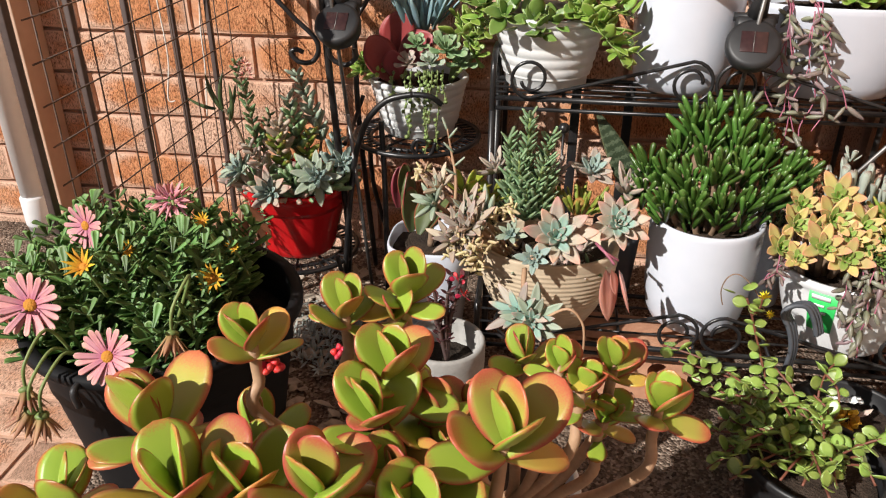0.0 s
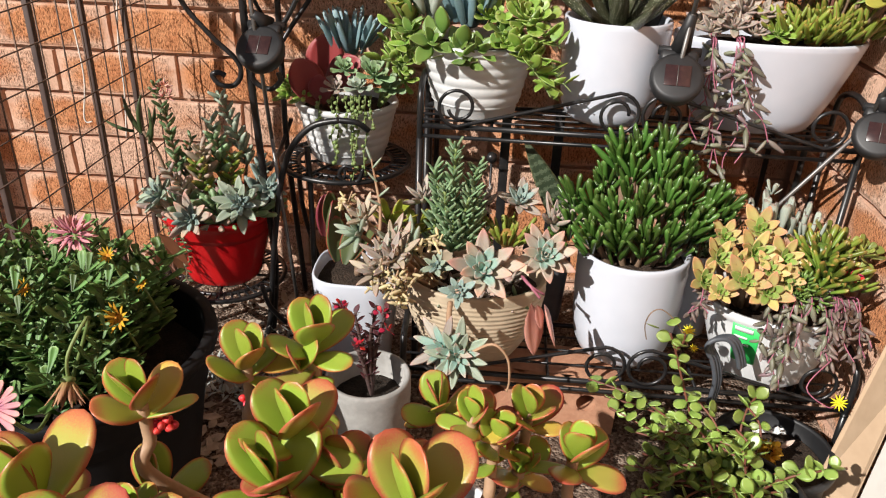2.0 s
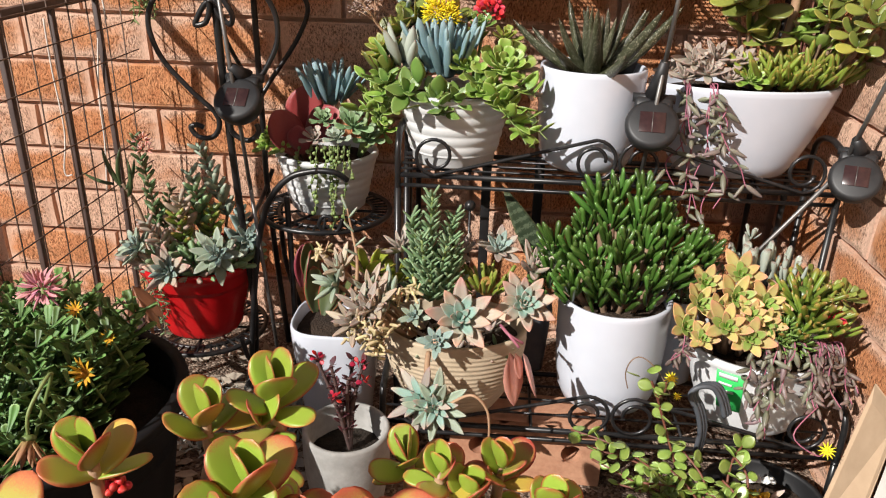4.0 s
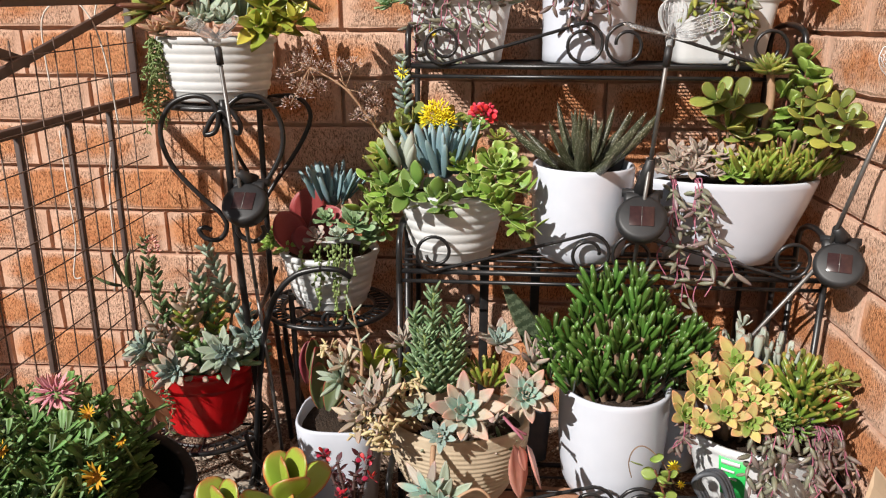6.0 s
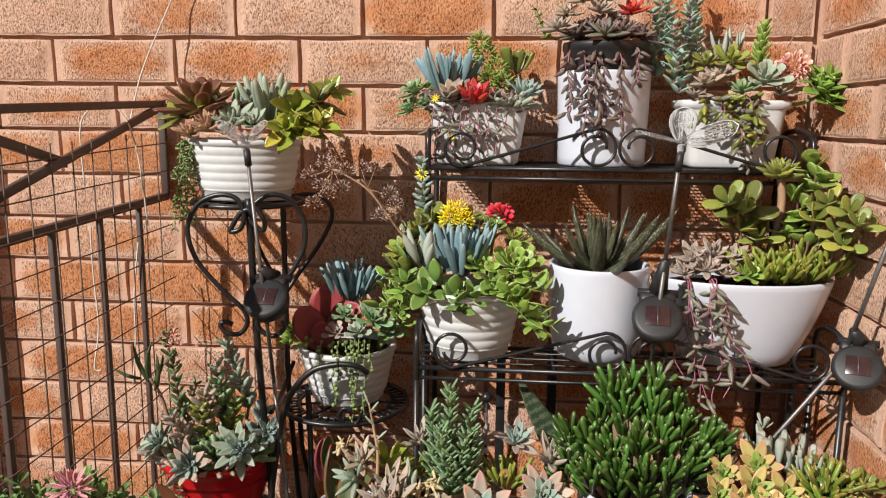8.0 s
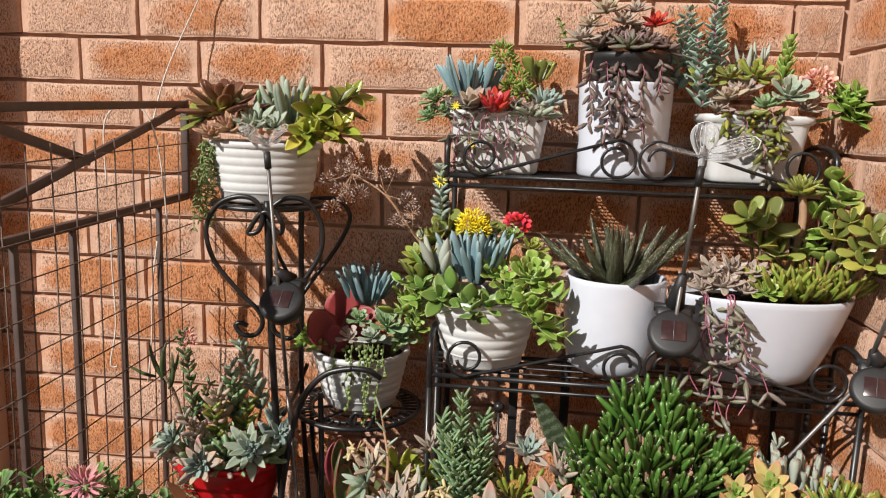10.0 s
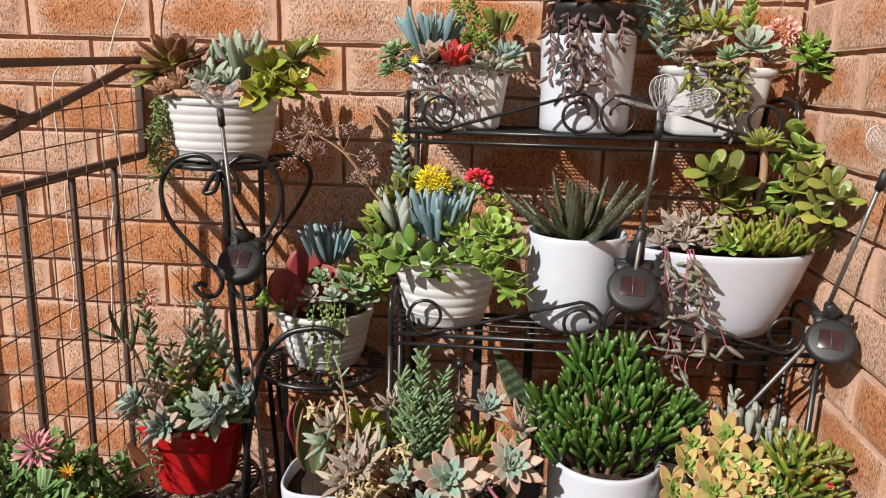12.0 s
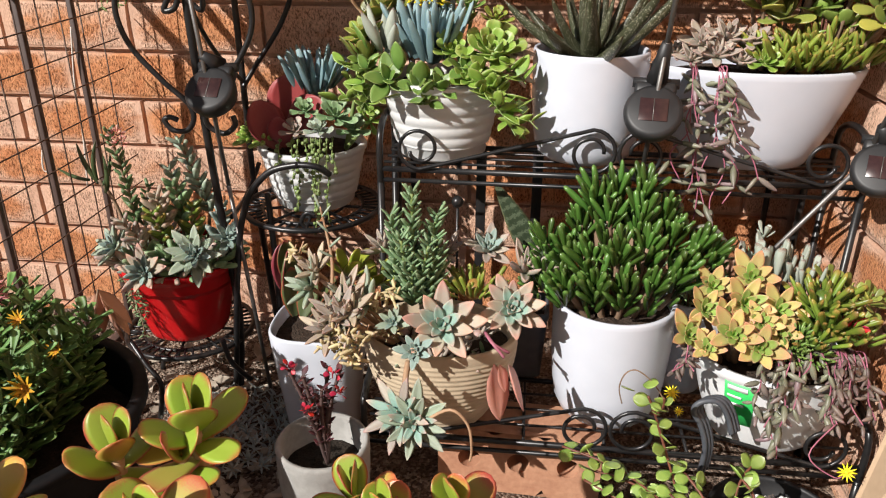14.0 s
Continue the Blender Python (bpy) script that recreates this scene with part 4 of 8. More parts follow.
def clump(parent, name, leaf, material, where, n, size, spread, lift=(50, 85), rng=None, label="", thin=1.0, radius=0.02):
    """Upright leaves that fan out from a small patch."""
    rng = rng or random.Random(int(where[0] * 9999) + n)
    bm = bmesh.new()
    bmesh.ops.create_uvsphere(bm, u_segments=8, v_segments=5, radius=radius * 0.5)
    hub = part(name, bm, material, parent, label, Matrix.Translation(where))
    for i in range(n):
        a = golden(i) + rng.uniform(-20, 20)
        u = math.sqrt((i + 0.5) / n)
        r = radius * u
        base = (r * math.cos(radians(a)), r * math.sin(radians(a)), rng.uniform(-0.2, 0.1) * radius)
        lf = lift[1] + (lift[0] - lift[1]) * u + rng.uniform(-8, 8)
        add_leaf(hub, leaf, material, leaf_pose(base, a, lf, size * rng.uniform(0.72, 1.1), rng.uniform(-180, 180) if leaf in (L_FING, L_FAT) else rng.uniform(-15, 15), thin))
    return hub


def strand(pts, leaf, size, gap, rng, droop=20, pair=True, jitter=0.25):
    """Leaves set along a thin stem; returns (mesh, matrix) pairs."""
    c = curve_pts(pts, 10)
    out, d, k = [], 0.0, 0
    for p, q in zip(c, c[1:]):
        d += (q - p).length
        if d >= gap:
            d = 0
            k += 1
            a = k * 90 + rng.uniform(-40, 40)
            for s in ((0, 180) if pair else (0,)):
                out.append((leaf, leaf_pose(p, a + s + rng.uniform(-25, 25), -droop + rng.uniform(-40, 35), size * rng.uniform(1 - jitter, 1 + jitter), rng.uniform(-60, 60))))
    return out


def trailer(parent, name, material, stem_mat, strands, leaf, size, gap, seed, label="", droop=20, pair=True, r=0.0009, singles=88):
    """Hanging stems with their leaves; past the first hundreds the leaves are one mass."""
    rng = random.Random(seed)
    used, rest = 0, []
    for pts in strands:
        items = strand(pts, leaf, size, gap, rng, droop, pair)
        if used + len(items) > singles:
            rest += items
            items = []
        used += len(items)
        shoot(parent, name, items, curve_pts(pts, 6), material, stem_mat, r, label)
    if rest:
        join_leaves(rest, name + "_leaves", parent, material, label)


def hang(p, q, rng, n=5, bow=0.02, sway=0.008):
    """Points from p over the rim and down to q."""
    p, q = Vector(p), Vector(q)
    out = []
    for i in range(n + 1):
        u = i / n
        v = p.lerp(q, u ** 1.2)
        v.z = p.z + (q.z - p.z) * u ** 1.35 + bow * math.sin(math.pi * min(1, u * 1.6)) * (1 - u)
        v.y -= bow * math.sin(math.pi * min(1, u * 1.3)) * 0.6
        v.x += rng.uniform(-sway, sway) * u
        out.append(v)
    return out


def flower_head(parent, name, where, material, n, size, spread, leaf=None, centre=None, tilt=(0, 0), label="", lift=12):
    """A daisy-like flower: rays in one ring and a raised disc."""
    bm = bmesh.new()
    bmesh.ops.create_uvsphere(bm, u_segments=10, v_segments=6, radius=size * 0.24, matrix=Matrix.Diagonal((1, 1, 0.55, 1)))
    hub = part(name, bm, centre or material, parent, label, Matrix.Translation(where) @ Matrix.Rotation(radians(tilt[0]), 4, 'X') @ Matrix.Rotation(radians(tilt[1]), 4, 'Y'))
    rng = random.Random(int(size * 1e5) + n)
    for i in range(n):
        a = 360 * i / n + rng.uniform(-5, 5)
        add_leaf(hub, leaf or L_PETAL, material, leaf_pose((size * 0.12 * math.cos(radians(a)), size * 0.12 * math.sin(radians(a)), 0), a, lift + rng.uniform(-8, 8), size * rng.uniform(0.9, 1.05)), "petal")
    return hub


def puff(parent, name, where, material, n, r, size, leaf, seed=1, label="", up=0.4):
    """A round head of many small florets, joined."""
    rng = random.Random(seed)
    items = []
    for i in range(n):
        z = 1 - (1 + up) * (i + 0.5) / n
        a = golden(i)
        s = math.sqrt(max(0, 1 - z * z))
        p = Vector((s * math.cos(radians(a)), s * math.sin(radians(a)), z)) * r * rng.uniform(0.6, 1.0)
        items.append((leaf, leaf_pose(Vector(where) + p, a, math.degrees(math.asin(max(-1, min(1, z)))) + rng.uniform(-15, 15), size * rng.uniform(0.8, 1.2), rng.uniform(-90, 90))))
    return join_leaves(items, name, parent, material, label)


def spray(p, direction, length, rng, leaf, size, gap, material_list, lift=55):
    """A leafy upright shoot: whorls of leaves along a stem; returns (mesh, matrix) pairs and its points."""
    p, d = Vector(p), Vector(direction).normalized()
    n = max(3, int(length / gap))
    side = d.orthogonal().normalized()
    items, pts = [], []
    bend = Vector((rng.uniform(-1, 1), rng.uniform(-1, 1), 0)) * 0.12
    for i in range(n + 1):
        u = i / n
        c = p + (d + bend * u) * length * u
        pts.append(c)
        for k in range(3):
            a = golden(i * 3 + k)
            out = Matrix.Rotation(radians(a), 3, d) @ side
            aim = (out * math.cos(radians(lift)) + d * math.sin(radians(lift))).normalized()
            yaw = math.degrees(math.atan2(aim.y, aim.x))
            lf = math.degrees(math.asin(max(-1, min(1, aim.z))))
            items.append((leaf, leaf_pose(c, yaw, lf, size * rng.uniform(0.8, 1.15) * (1.0 - 0.35 * u), rng.uniform(-20, 20))))
    return items, pts

# ---------------------------------------------------------------- plants of the low bench

R = random.Random(11)

# finger jade: branch heads packed with thumb-like leaves
JH = [(0.916, -0.350, 0.509), (0.945, -0.340, 0.520), (0.975, -0.350, 0.518), (0.899, -0.350, 0.473), (0.934, -0.370, 0.491), (0.975, -0.370, 0.491), (0.855, -0.360, 0.447), (0.884, -0.370, 0.436), (0.910, -0.400, 0.446), (0.944, -0.410, 0.461), (0.983, -0.390, 0.460), (1.020, -0.360, 0.465), (1.047, -0.370, 0.453), (1.068, -0.370, 0.444), (0.852, -0.380, 0.390), (0.881, -0.430, 0.406), (0.919, -0.440, 0.404), (0.956, -0.440, 0.415), (0.992, -0.410, 0.416), (1.022, -0.390, 0.430), (0.944, -0.310, 0.487), (0.977, -0.310, 0.453), (0.919, -0.310, 0.441), (1.007, -0.350, 0.487)]
for i, p in enumerate(JH):
    q = at(P_LM, p)
    q.z = max(q.z - 0.022, 0.215)
    q.y = max(q.y, -0.045)
    hub = stem(P_LM, [Vector((q.x * 0.25, q.y * 0.25, 0.13)), Vector((q.x * 0.65, q.y * 0.65, (q.z + 0.13) / 2)), q], 0.006, 0.004, M_STEM, "branch")
    out = Vector((q.x + R.uniform(-.02, .02), q.y - 0.01, 0.09)).normalized()
    nk = R.randrange(20, 27)
    big = R.uniform(0.85, 1.15)
    for k in range(nk):
        u = (k + 0.5) / nk
        a = golden(k) + i * 40
        s = Vector((math.cos(radians(a)) + R.uniform(-.4, .4), math.sin(radians(a)) + R.uniform(-.4, .4), R.uniform(-.25, .25))) * math.sqrt(u) * 0.95
        aim = (out * 0.75 + Vector((0, 0, 0.75)) + s).normalized()
        base = q - Vector((0, 0, 0.040)) * u * R.uniform(0.2, 1.3) + s * 0.007
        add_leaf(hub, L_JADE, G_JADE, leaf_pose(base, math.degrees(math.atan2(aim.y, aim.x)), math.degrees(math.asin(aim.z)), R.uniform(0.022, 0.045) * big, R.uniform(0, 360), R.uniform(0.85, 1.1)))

# ghost echeverias of the bowl
rosette(P_LL, "echeveria", G_BLUE, L_ECH, at(P_LL, (0.668, -0.470, 0.352)), 14, 0.026, (45, -8), 76, 14, 0.3, rng=R, sx=0.8, outer=G_PALE)
rosette(P_LL, "echeveria", G_GHOST, L_ECH, at(P_LL, (0.731, -0.480, 0.357)), 22, 0.056, (50, 4), 74, 10, 0.28, rng=R, sx=0.85, outer=G_PEACH)
rosette(P_LL, "echeveria", G_GHOST, L_ECH, at(P_LL, (0.815, -0.445, 0.367)), 28, 0.046, (50, 8), 76, 8, 0.28, rng=R, sx=0.88, outer=G_PEACH)
rosette(P_LL, "echeveria", G_BLUE, L_ECH, at(P_LL, (0.703, -0.515, 0.340)), 18, 0.026, (55, -5), 78, 10, 0.3, rng=R, sx=0.85)
rosette(P_LL, "echeveria", G_GHOST, L_ECH, at(P_LL, (0.707, -0.555, 0.266)), 20, 0.050, (60, 4), 72, 6, 0.3, rng=R, sx=0.62, outer=G_PALE)
rosette(P_LL, "echeveria", G_GHOST, L_ECH, at(P_LL, (0.689, -0.545, 0.269)), 16, 0.050, (45, -22), 65, 0, 0.3, rng=R, sx=0.60, outer=G_PINK)
rosette(P_LL, "echeveria", G_BLUE, L_ECH, at(P_LL, (0.779, -0.350, 0.403)), 20, 0.040, (30, 6), 75, 10, 0.3, rng=R, sx=0.8, outer=G_PINK)
rosette(P_LL, "echeveria", G_PINK, L_ECH, at(P_LL, (0.830, -0.370, 0.384)), 16, 0.050, (20, 15), 80, 30, 0.3, rng=R, sx=0.6)
rosette(P_LL, "echeveria", G_PINK, L_ECH, at(P_LL, (0.637, -0.360, 0.402)), 14, 0.040, (20, -15), 75, 20, 0.3, rng=R, sx=0.55)
rosette(P_LL, "echeveria", G_PINK, L_ECH, at(P_LL, (0.722, -0.360, 0.401)), 12, 0.036, (20, 10), 75, 20, 0.3, rng=R, sx=0.6)
stem(P_LL, [at(P_LL, (0.691, -0.500, 0.315)), at(P_LL, (0.692, -0.530, 0.299)), at(P_LL, (0.702, -0.550, 0.264))], 0.004, 0.004, M_STEMT)
# pale graptopetalum that leans over the bowl's side, with buds
GR = [(0.555, -0.440, 0.379), (0.560, -0.430, 0.398), (0.593, -0.470, 0.361), (0.602, -0.450, 0.375), (0.619, -0.475, 0.348), (0.587, -0.480, 0.341), (0.630, -0.450, 0.363), (0.616, -0.470, 0.364), (0.603, -0.480, 0.356)]
for i, p in enumerate(GR):
    rosette(P_LL, "graptopetalum", (G_PALE, G_TANP, G_PINK)[i % 3], L_ECH, at(P_LL, p), 12, R.uniform(0.036, 0.046), (R.uniform(15, 50), R.uniform(-40, 5)), 80, 15, 0.4, rng=R, sx=0.55, outer=(G_TANP if i % 2 else None))
    stem(P_LL, [at(P_LL, p), (at(P_LL, p) + Vector((-0.04, 0.01, 0.09))) / 2, (-0.035, 0.0, 0.095)], 0.003, 0.004, M_STEMT)
for q in ((0.0, 0.0, 0.122), (0.03, -0.03, 0.120), (-0.03, -0.02, 0.122), (0.05, 0.02, 0.120), (-0.05, 0.01, 0.122), (0.0, -0.048, 0.117), (0.04, -0.045, 0.117), (-0.04, -0.048, 0.117), (0.065, -0.03, 0.117)):
    clump(P_LL, "low_sedum", L_BEAN, (G_SEDUM, G_PINK, G_PALE)[R.randrange(3)], Vector(q), 12, 0.018, 0, (10, 75), R, "", 1.0, 0.016)
# cream buds on their short stalks
BUDS = [(0.598, -0.500, 0.329), (0.615, -0.510, 0.347), (0.630, -0.510, 0.328), (0.622, -0.515, 0.320), (0.637, -0.500, 0.347), (0.602, -0.500, 0.354), (0.663, -0.450, 0.383), (0.654, -0.450, 0.373), (0.526, -0.420, 0.414), (0.536, -0.420, 0.419), (0.628, -0.515, 0.346), (0.639, -0.460, 0.369), (0.589, -0.500, 0.335), (0.612, -0.515, 0.332)]
for i, p in enumerate(BUDS):
    hub = stem(P_LL, [at(P_LL, p) + Vector((0.004, 0.01, 0.012)), at(P_LL, p)], 0.0012, 0.001, M_STEMT, "flower_bud")
    for k in range(9):
        a = golden(k + i)
        add_leaf(hub, L_FAT, G_BUD, leaf_pose(at(P_LL, p) + Vector((R.uniform(-.008, .008), R.uniform(-.006, .006), R.uniform(-.008, .008))), a, R.uniform(-40, 60), R.uniform(.011, .017), 0, 0.9), "bud")
stem(P_LL, [at(P_LL, (0.584, -0.450, 0.369)), at(P_LL, (0.585, -0.440, 0.417)), at(P_LL, (0.577, -0.430, 0.455)), at(P_LL, (0.571, -0.430, 0.489))], 0.0028, 0.0012, M_STEMT, "flower_stalk")
for p, yaw, lf in (((0.585, -0.440, 0.426), 200, 30), ((0.583, -0.440, 0.439), 10, 40), ((0.579, -0.430, 0.456), 190, 45), ((0.573, -0.430, 0.476), 0, 50), ((0.571, -0.430, 0.487), 150, 60)):
    add_leaf(P_LL.children[-1], L_FING, G_PALE, leaf_pose(at(P_LL, p), yaw, lf, 0.020, 0, 1.1))
stem(P_LL, [at(P_LL, (0.556, -0.440, 0.363)), at(P_LL, (0.547, -0.430, 0.393)), at(P_LL, (0.529, -0.420, 0.414))], 0.002, 0.0014, M_STEMT, "flower_stalk")
puff(P_LL, "flower_bud_cluster", at(P_LL, (0.659, -0.460, 0.334)), G_BUD, 40, 0.014, 0.008, L_BEAN, 60, "grey seed head")
# upright grey-green sedum like a little fir
for dx, dy, ln in ((0, 0, 0.150), (-0.014, 0.005, 0.115), (0.016, 0.0, 0.115), (0.030, 0.0, 0.085), (-0.006, -0.016, 0.095), (0.012, -0.018, 0.085), (-0.024, -0.006, 0.075), (0.024, -0.016, 0.065), (0.002, -0.024, 0.060)):
    base = at(P_LL, (0.683, -0.400, 0.354)) + Vector((dx, dy, 0))
    items, pts = spray(base, (dx * 2.2, dy * 1.5, 1), ln, R, L_SLIMF, 0.031, 0.0080, None, 42)
    shoot(P_LL, "sedum_shoot", items, pts, G_FIR, M_STEMG, 0.0022)
# jade leaves at the back of the bowl, jelly beans between
clump(P_LL, "jade", L_PADD, G_GLOSS, at(P_LL, (0.594, -0.385, 0.372)), 6, 0.046, 0, (35, 85), R, "bright lime jade leaves", 0.85, 0.008)
clump(P_LL, "jade", L_PADD, G_GLOSS, at(P_LL, (0.630, -0.385, 0.362)), 6, 0.044, 0, (35, 85), R, "bright lime jade leaves", 0.85, 0.008)
clump(P_LL, "jelly_bean", L_FING, G_YELLOW, at(P_LL, (0.764, -0.390, 0.365)), 44, 0.030, 0, (40, 88), R, "", 1.1, 0.030)
# pink drooping leaves over the edge
G_ROSE = leaf_mat("rosy_hanging_leaf", (0.40, 0.17, 0.15), (0.55, 0.24, 0.21), (0.55, 0.25, 0.22), None, 0.5, 0.8, 0.8, 0.12, 0.2)
for p, a in (((0.800, -0.515, 0.352), 205), ((0.810, -0.520, 0.343), 260), ((0.815, -0.510, 0.344), 330)):
    stem(P_LL, [at(P_LL, (0.785, -0.490, 0.358)), at(P_LL, (0.796, -0.515, 0.358)), at(P_LL, p)], 0.002, 0.002, M_STEMP)
for p, q, yaw in (((0.798, -0.530, 0.340), (0.803, -0.535, 0.265), -90), ((0.815, -0.530, 0.341), (0.830, -0.530, 0.272), -60), ((0.805, -0.535, 0.343), (0.811, -0.540, 0.308), -80)):
    a0, b0 = at(P_LL, p), at(P_LL, q)
    dv = b0 - a0
    m = Matrix.Translation(a0) @ dv.to_track_quat('Y', 'Z').to_matrix().to_4x4() @ Matrix.Diagonal((dv.length * 1.9, dv.length * 1.0, dv.length, 1))
    add_leaf(P_LL.children[-1], L_SLIM, G_ROSE, (P_LL.children[-1].matrix_basis.inverted() @ m))
# thin curling flower stem from the low rosette
stem(P_LL, [at(P_LL, (0.719, -0.560, 0.272)), at(P_LL, (0.751, -0.570, 0.299)), at(P_LL, (0.772, -0.570, 0.279)), at(P_LL, (0.777, -0.570, 0.244)), at(P_LL, (0.775, -0.570, 0.226))], 0.0022, 0.0014, M_STEMT)

# golden aeoniums and their neighbours
AEO = [((1.081, -0.475, 0.367), .034), ((1.110, -0.485, 0.357), .033), ((1.032, -0.460, 0.354), .033), ((1.051, -0.440, 0.379), .031), ((1.097, -0.440, 0.392), .035), ((1.142, -0.430, 0.381), .032), ((1.113, -0.400, 0.408), .034), ((1.068, -0.400, 0.392), .030), ((1.135, -0.460, 0.367), .027), ((1.051, -0.480, 0.349), .024), ((1.073, -0.455, 0.380), .028), ((1.115, -0.460, 0.376), .026)]
for i, (p, s) in enumerate(AEO):
    rosette(P_LR, "aeonium", G_GOLD, L_AEO, at(P_LR, p), 15, s * 1.12, (R.uniform(46, 58), R.uniform(-12, 10)), 70, 22, 0.24, rng=R, sx=1.0, outer=G_GOLDP)
    stem(P_LR, [at(P_LR, p), Vector((at(P_LR, p).x * 0.6, 0, 0.10))], 0.004, 0.005, M_STEM)
for p, ln in (((1.128, -0.360, 0.381), .075), ((1.152, -0.360, 0.387), .085), ((1.179, -0.360, 0.393), .065), ((1.192, -0.370, 0.389), .05)):
    clump(P_LR, "panda_plant", L_SPOON, G_PANDA, at(P_LR, p), 8, ln * 0.72, 0, (60, 88), R, "felted pale leaves with brown tips", 0.55, 0.016)
clump(P_LR, "panda_plant", L_SPOON, G_PANDA, at(P_LR, (1.131, -0.360, 0.449)), 6, 0.020, 0, (35, 80), R, "", 0.8, 0.004)
for p, n, ln in (((1.178, -0.450, 0.359), 34, .030), ((1.201, -0.440, 0.376), 40, .034), ((1.194, -0.420, 0.392), 30, .034), ((1.219, -0.450, 0.361), 22, .026)):
    clump(P_LR, "jelly_bean", L_FING, G_BEAN, at(P_LR, p), n, ln, 0, (30, 85), R, "", 1.25, 0.028)
for p in ((1.149, -0.475, 0.345), (1.177, -0.470, 0.342), (1.158, -0.465, 0.357)):
    puff(P_LR, "sedum", at(P_LR, p), G_GREEN, 60, 0.017, 0.011, L_BEAN, 90)
for p, s in (((1.233, -0.400, 0.388), .036), ((1.253, -0.410, 0.385), .034), ((1.216, -0.380, 0.395), .030), ((1.240, -0.430, 0.369), .026)):
    rosette(P_LR, "jade", G_OLIVE, L_SPOON, at(P_LR, p), 10, s, (28, 20), 70, 15, 0.4, rng=R)
puff(P_LR, "flower", at(P_LR, (1.227, -0.450, 0.375)), G_CRIM, 24, 0.010, 0.009, L_ROUND, 3, "small coral-red flowers")
strands = []
for a, b in (((1.107, -0.500, 0.340), (1.119, -0.510, 0.251)), ((1.116, -0.500, 0.341), (1.152, -0.510, 0.197)), ((1.138, -0.500, 0.342), (1.136, -0.520, 0.250)), ((1.164, -0.490, 0.338), (1.164, -0.510, 0.254)), ((1.190, -0.480, 0.333), (1.201, -0.500, 0.258)), ((1.128, -0.500, 0.333), (1.135, -0.520, 0.223)), ((1.154, -0.490, 0.329), (1.169, -0.510, 0.290))):
    for j in range(1):
        strands.append(hang(at(P_LR, a) + Vector((R.uniform(-.01, .01), 0.02, 0.01)), at(P_LR, b) + Vector((R.uniform(-.015, .015), R.uniform(-.01, .01), R.uniform(-.01, .03))), R))
trailer(P_LR, "trailing_succulent", G_PURP, M_STEMP, strands, L_BEAN, 0.022, 0.013, 5, "olive and purple trailing leaves", 40)
strands = []
for a, b in (((1.210, -0.470, 0.328), (1.219, -0.500, 0.259)), ((1.233, -0.460, 0.324), (1.248, -0.480, 0.266)), ((1.217, -0.470, 0.329), (1.199, -0.490, 0.269)), ((1.041, -0.470, 0.327), (1.017, -0.480, 0.314))):
    for j in range(3):
        strands.append(hang(at(P_LR, a) + Vector((R.uniform(-.01, .01), 0.02, 0.01)), at(P_LR, b) + Vector((R.uniform(-.02, .02), R.uniform(-.01, .01), R.uniform(-.01, .03))), R))
trailer(P_LR, "trailing_succulent", G_PURPD, M_STEMP, strands, L_BEAN, 0.018, 0.011, 6, "purple trailing leaves", 40)

# printed tag on the front of the bowl: green panel with pale unreadable bars
M_TAG = simple("green_printed_tag", (0.03, 0.50, 0.10), (0.05, 0.58, 0.14), 0.5, 30, 0, 0.05, 0.0005)
M_TAGW = simple("white_printed_tag", (0.70, 0.72, 0.70), (0.78, 0.80, 0.78), 0.5, 30, 0, 0.05, 0.0005)


def curved_panel(u0, u1, z0, z1, out):
    """A thin panel that follows the bowl's front."""
    bm = bmesh.new()
    n = 10
    rows = []
    for k in range(n + 1):
        a = radians(u0 + (u1 - u0) * k / n)
        col = []
        for z in (z0, (z0 + z1) / 2, z1):
            r = 0.064 + (0.096 - 0.064) * (z / 0.125) + 0.004 * math.sin(math.pi * z / 0.125) + out
            col.append([bm.verts.new(((r + d) * 1.06 * math.cos(a), (r + d) * 0.85 * math.sin(a), z)) for d in (0.0, 0.0008)])
        rows.append(col)
    for a, b in zip(rows, rows[1:]):
        for j in range(2):
            for d in (0, 1):
                bm.faces.new((a[j][d], b[j][d], b[j + 1][d], a[j + 1][d]))
        for j in (0, 2):
            bm.faces.new((a[j][0], b[j][0], b[j][1], a[j][1]))
    bmesh.ops.recalc_face_normals(bm, faces=bm.faces)
    return bm


tag = part("tag", curved_panel(223, 246, 0.046, 0.117, 0.002), M_TAG, P_LR, "bright green printed tag")
part("tag_bar", curved_panel(226, 241, 0.101, 0.108, 0.0036), M_TAGW, tag)
part("tag_bar", curved_panel(226, 237, 0.089, 0.093, 0.0036), M_TAGW, tag)
part("tag_bar", curved_panel(226, 239, 0.077, 0.081, 0.0036), M_TAGW, tag)

# ---------------------------------------------------------------- plants of the middle bench

R = random.Random(23)

# spotted haworthia
hub = part("stem", bar((0, 0, 0.11), (0, 0, 0.14), 0.012), M_STEM, P_MM)
for i in range(25):
    u = (i + 0.5) / 25
    a = golden(i)
    add_leaf(hub, L_HAW, G_ALOE, leaf_pose((0.016 * u * math.cos(radians(a)), 0.016 * u * math.sin(radians(a)), 0.134), a, 86 - 72 * u ** 0.85 + R.uniform(-10, 10), (0.090 + 0.050 * u) * R.uniform(0.82, 1.16), R.uniform(-14, 14), R.uniform(0.95, 1.2)))
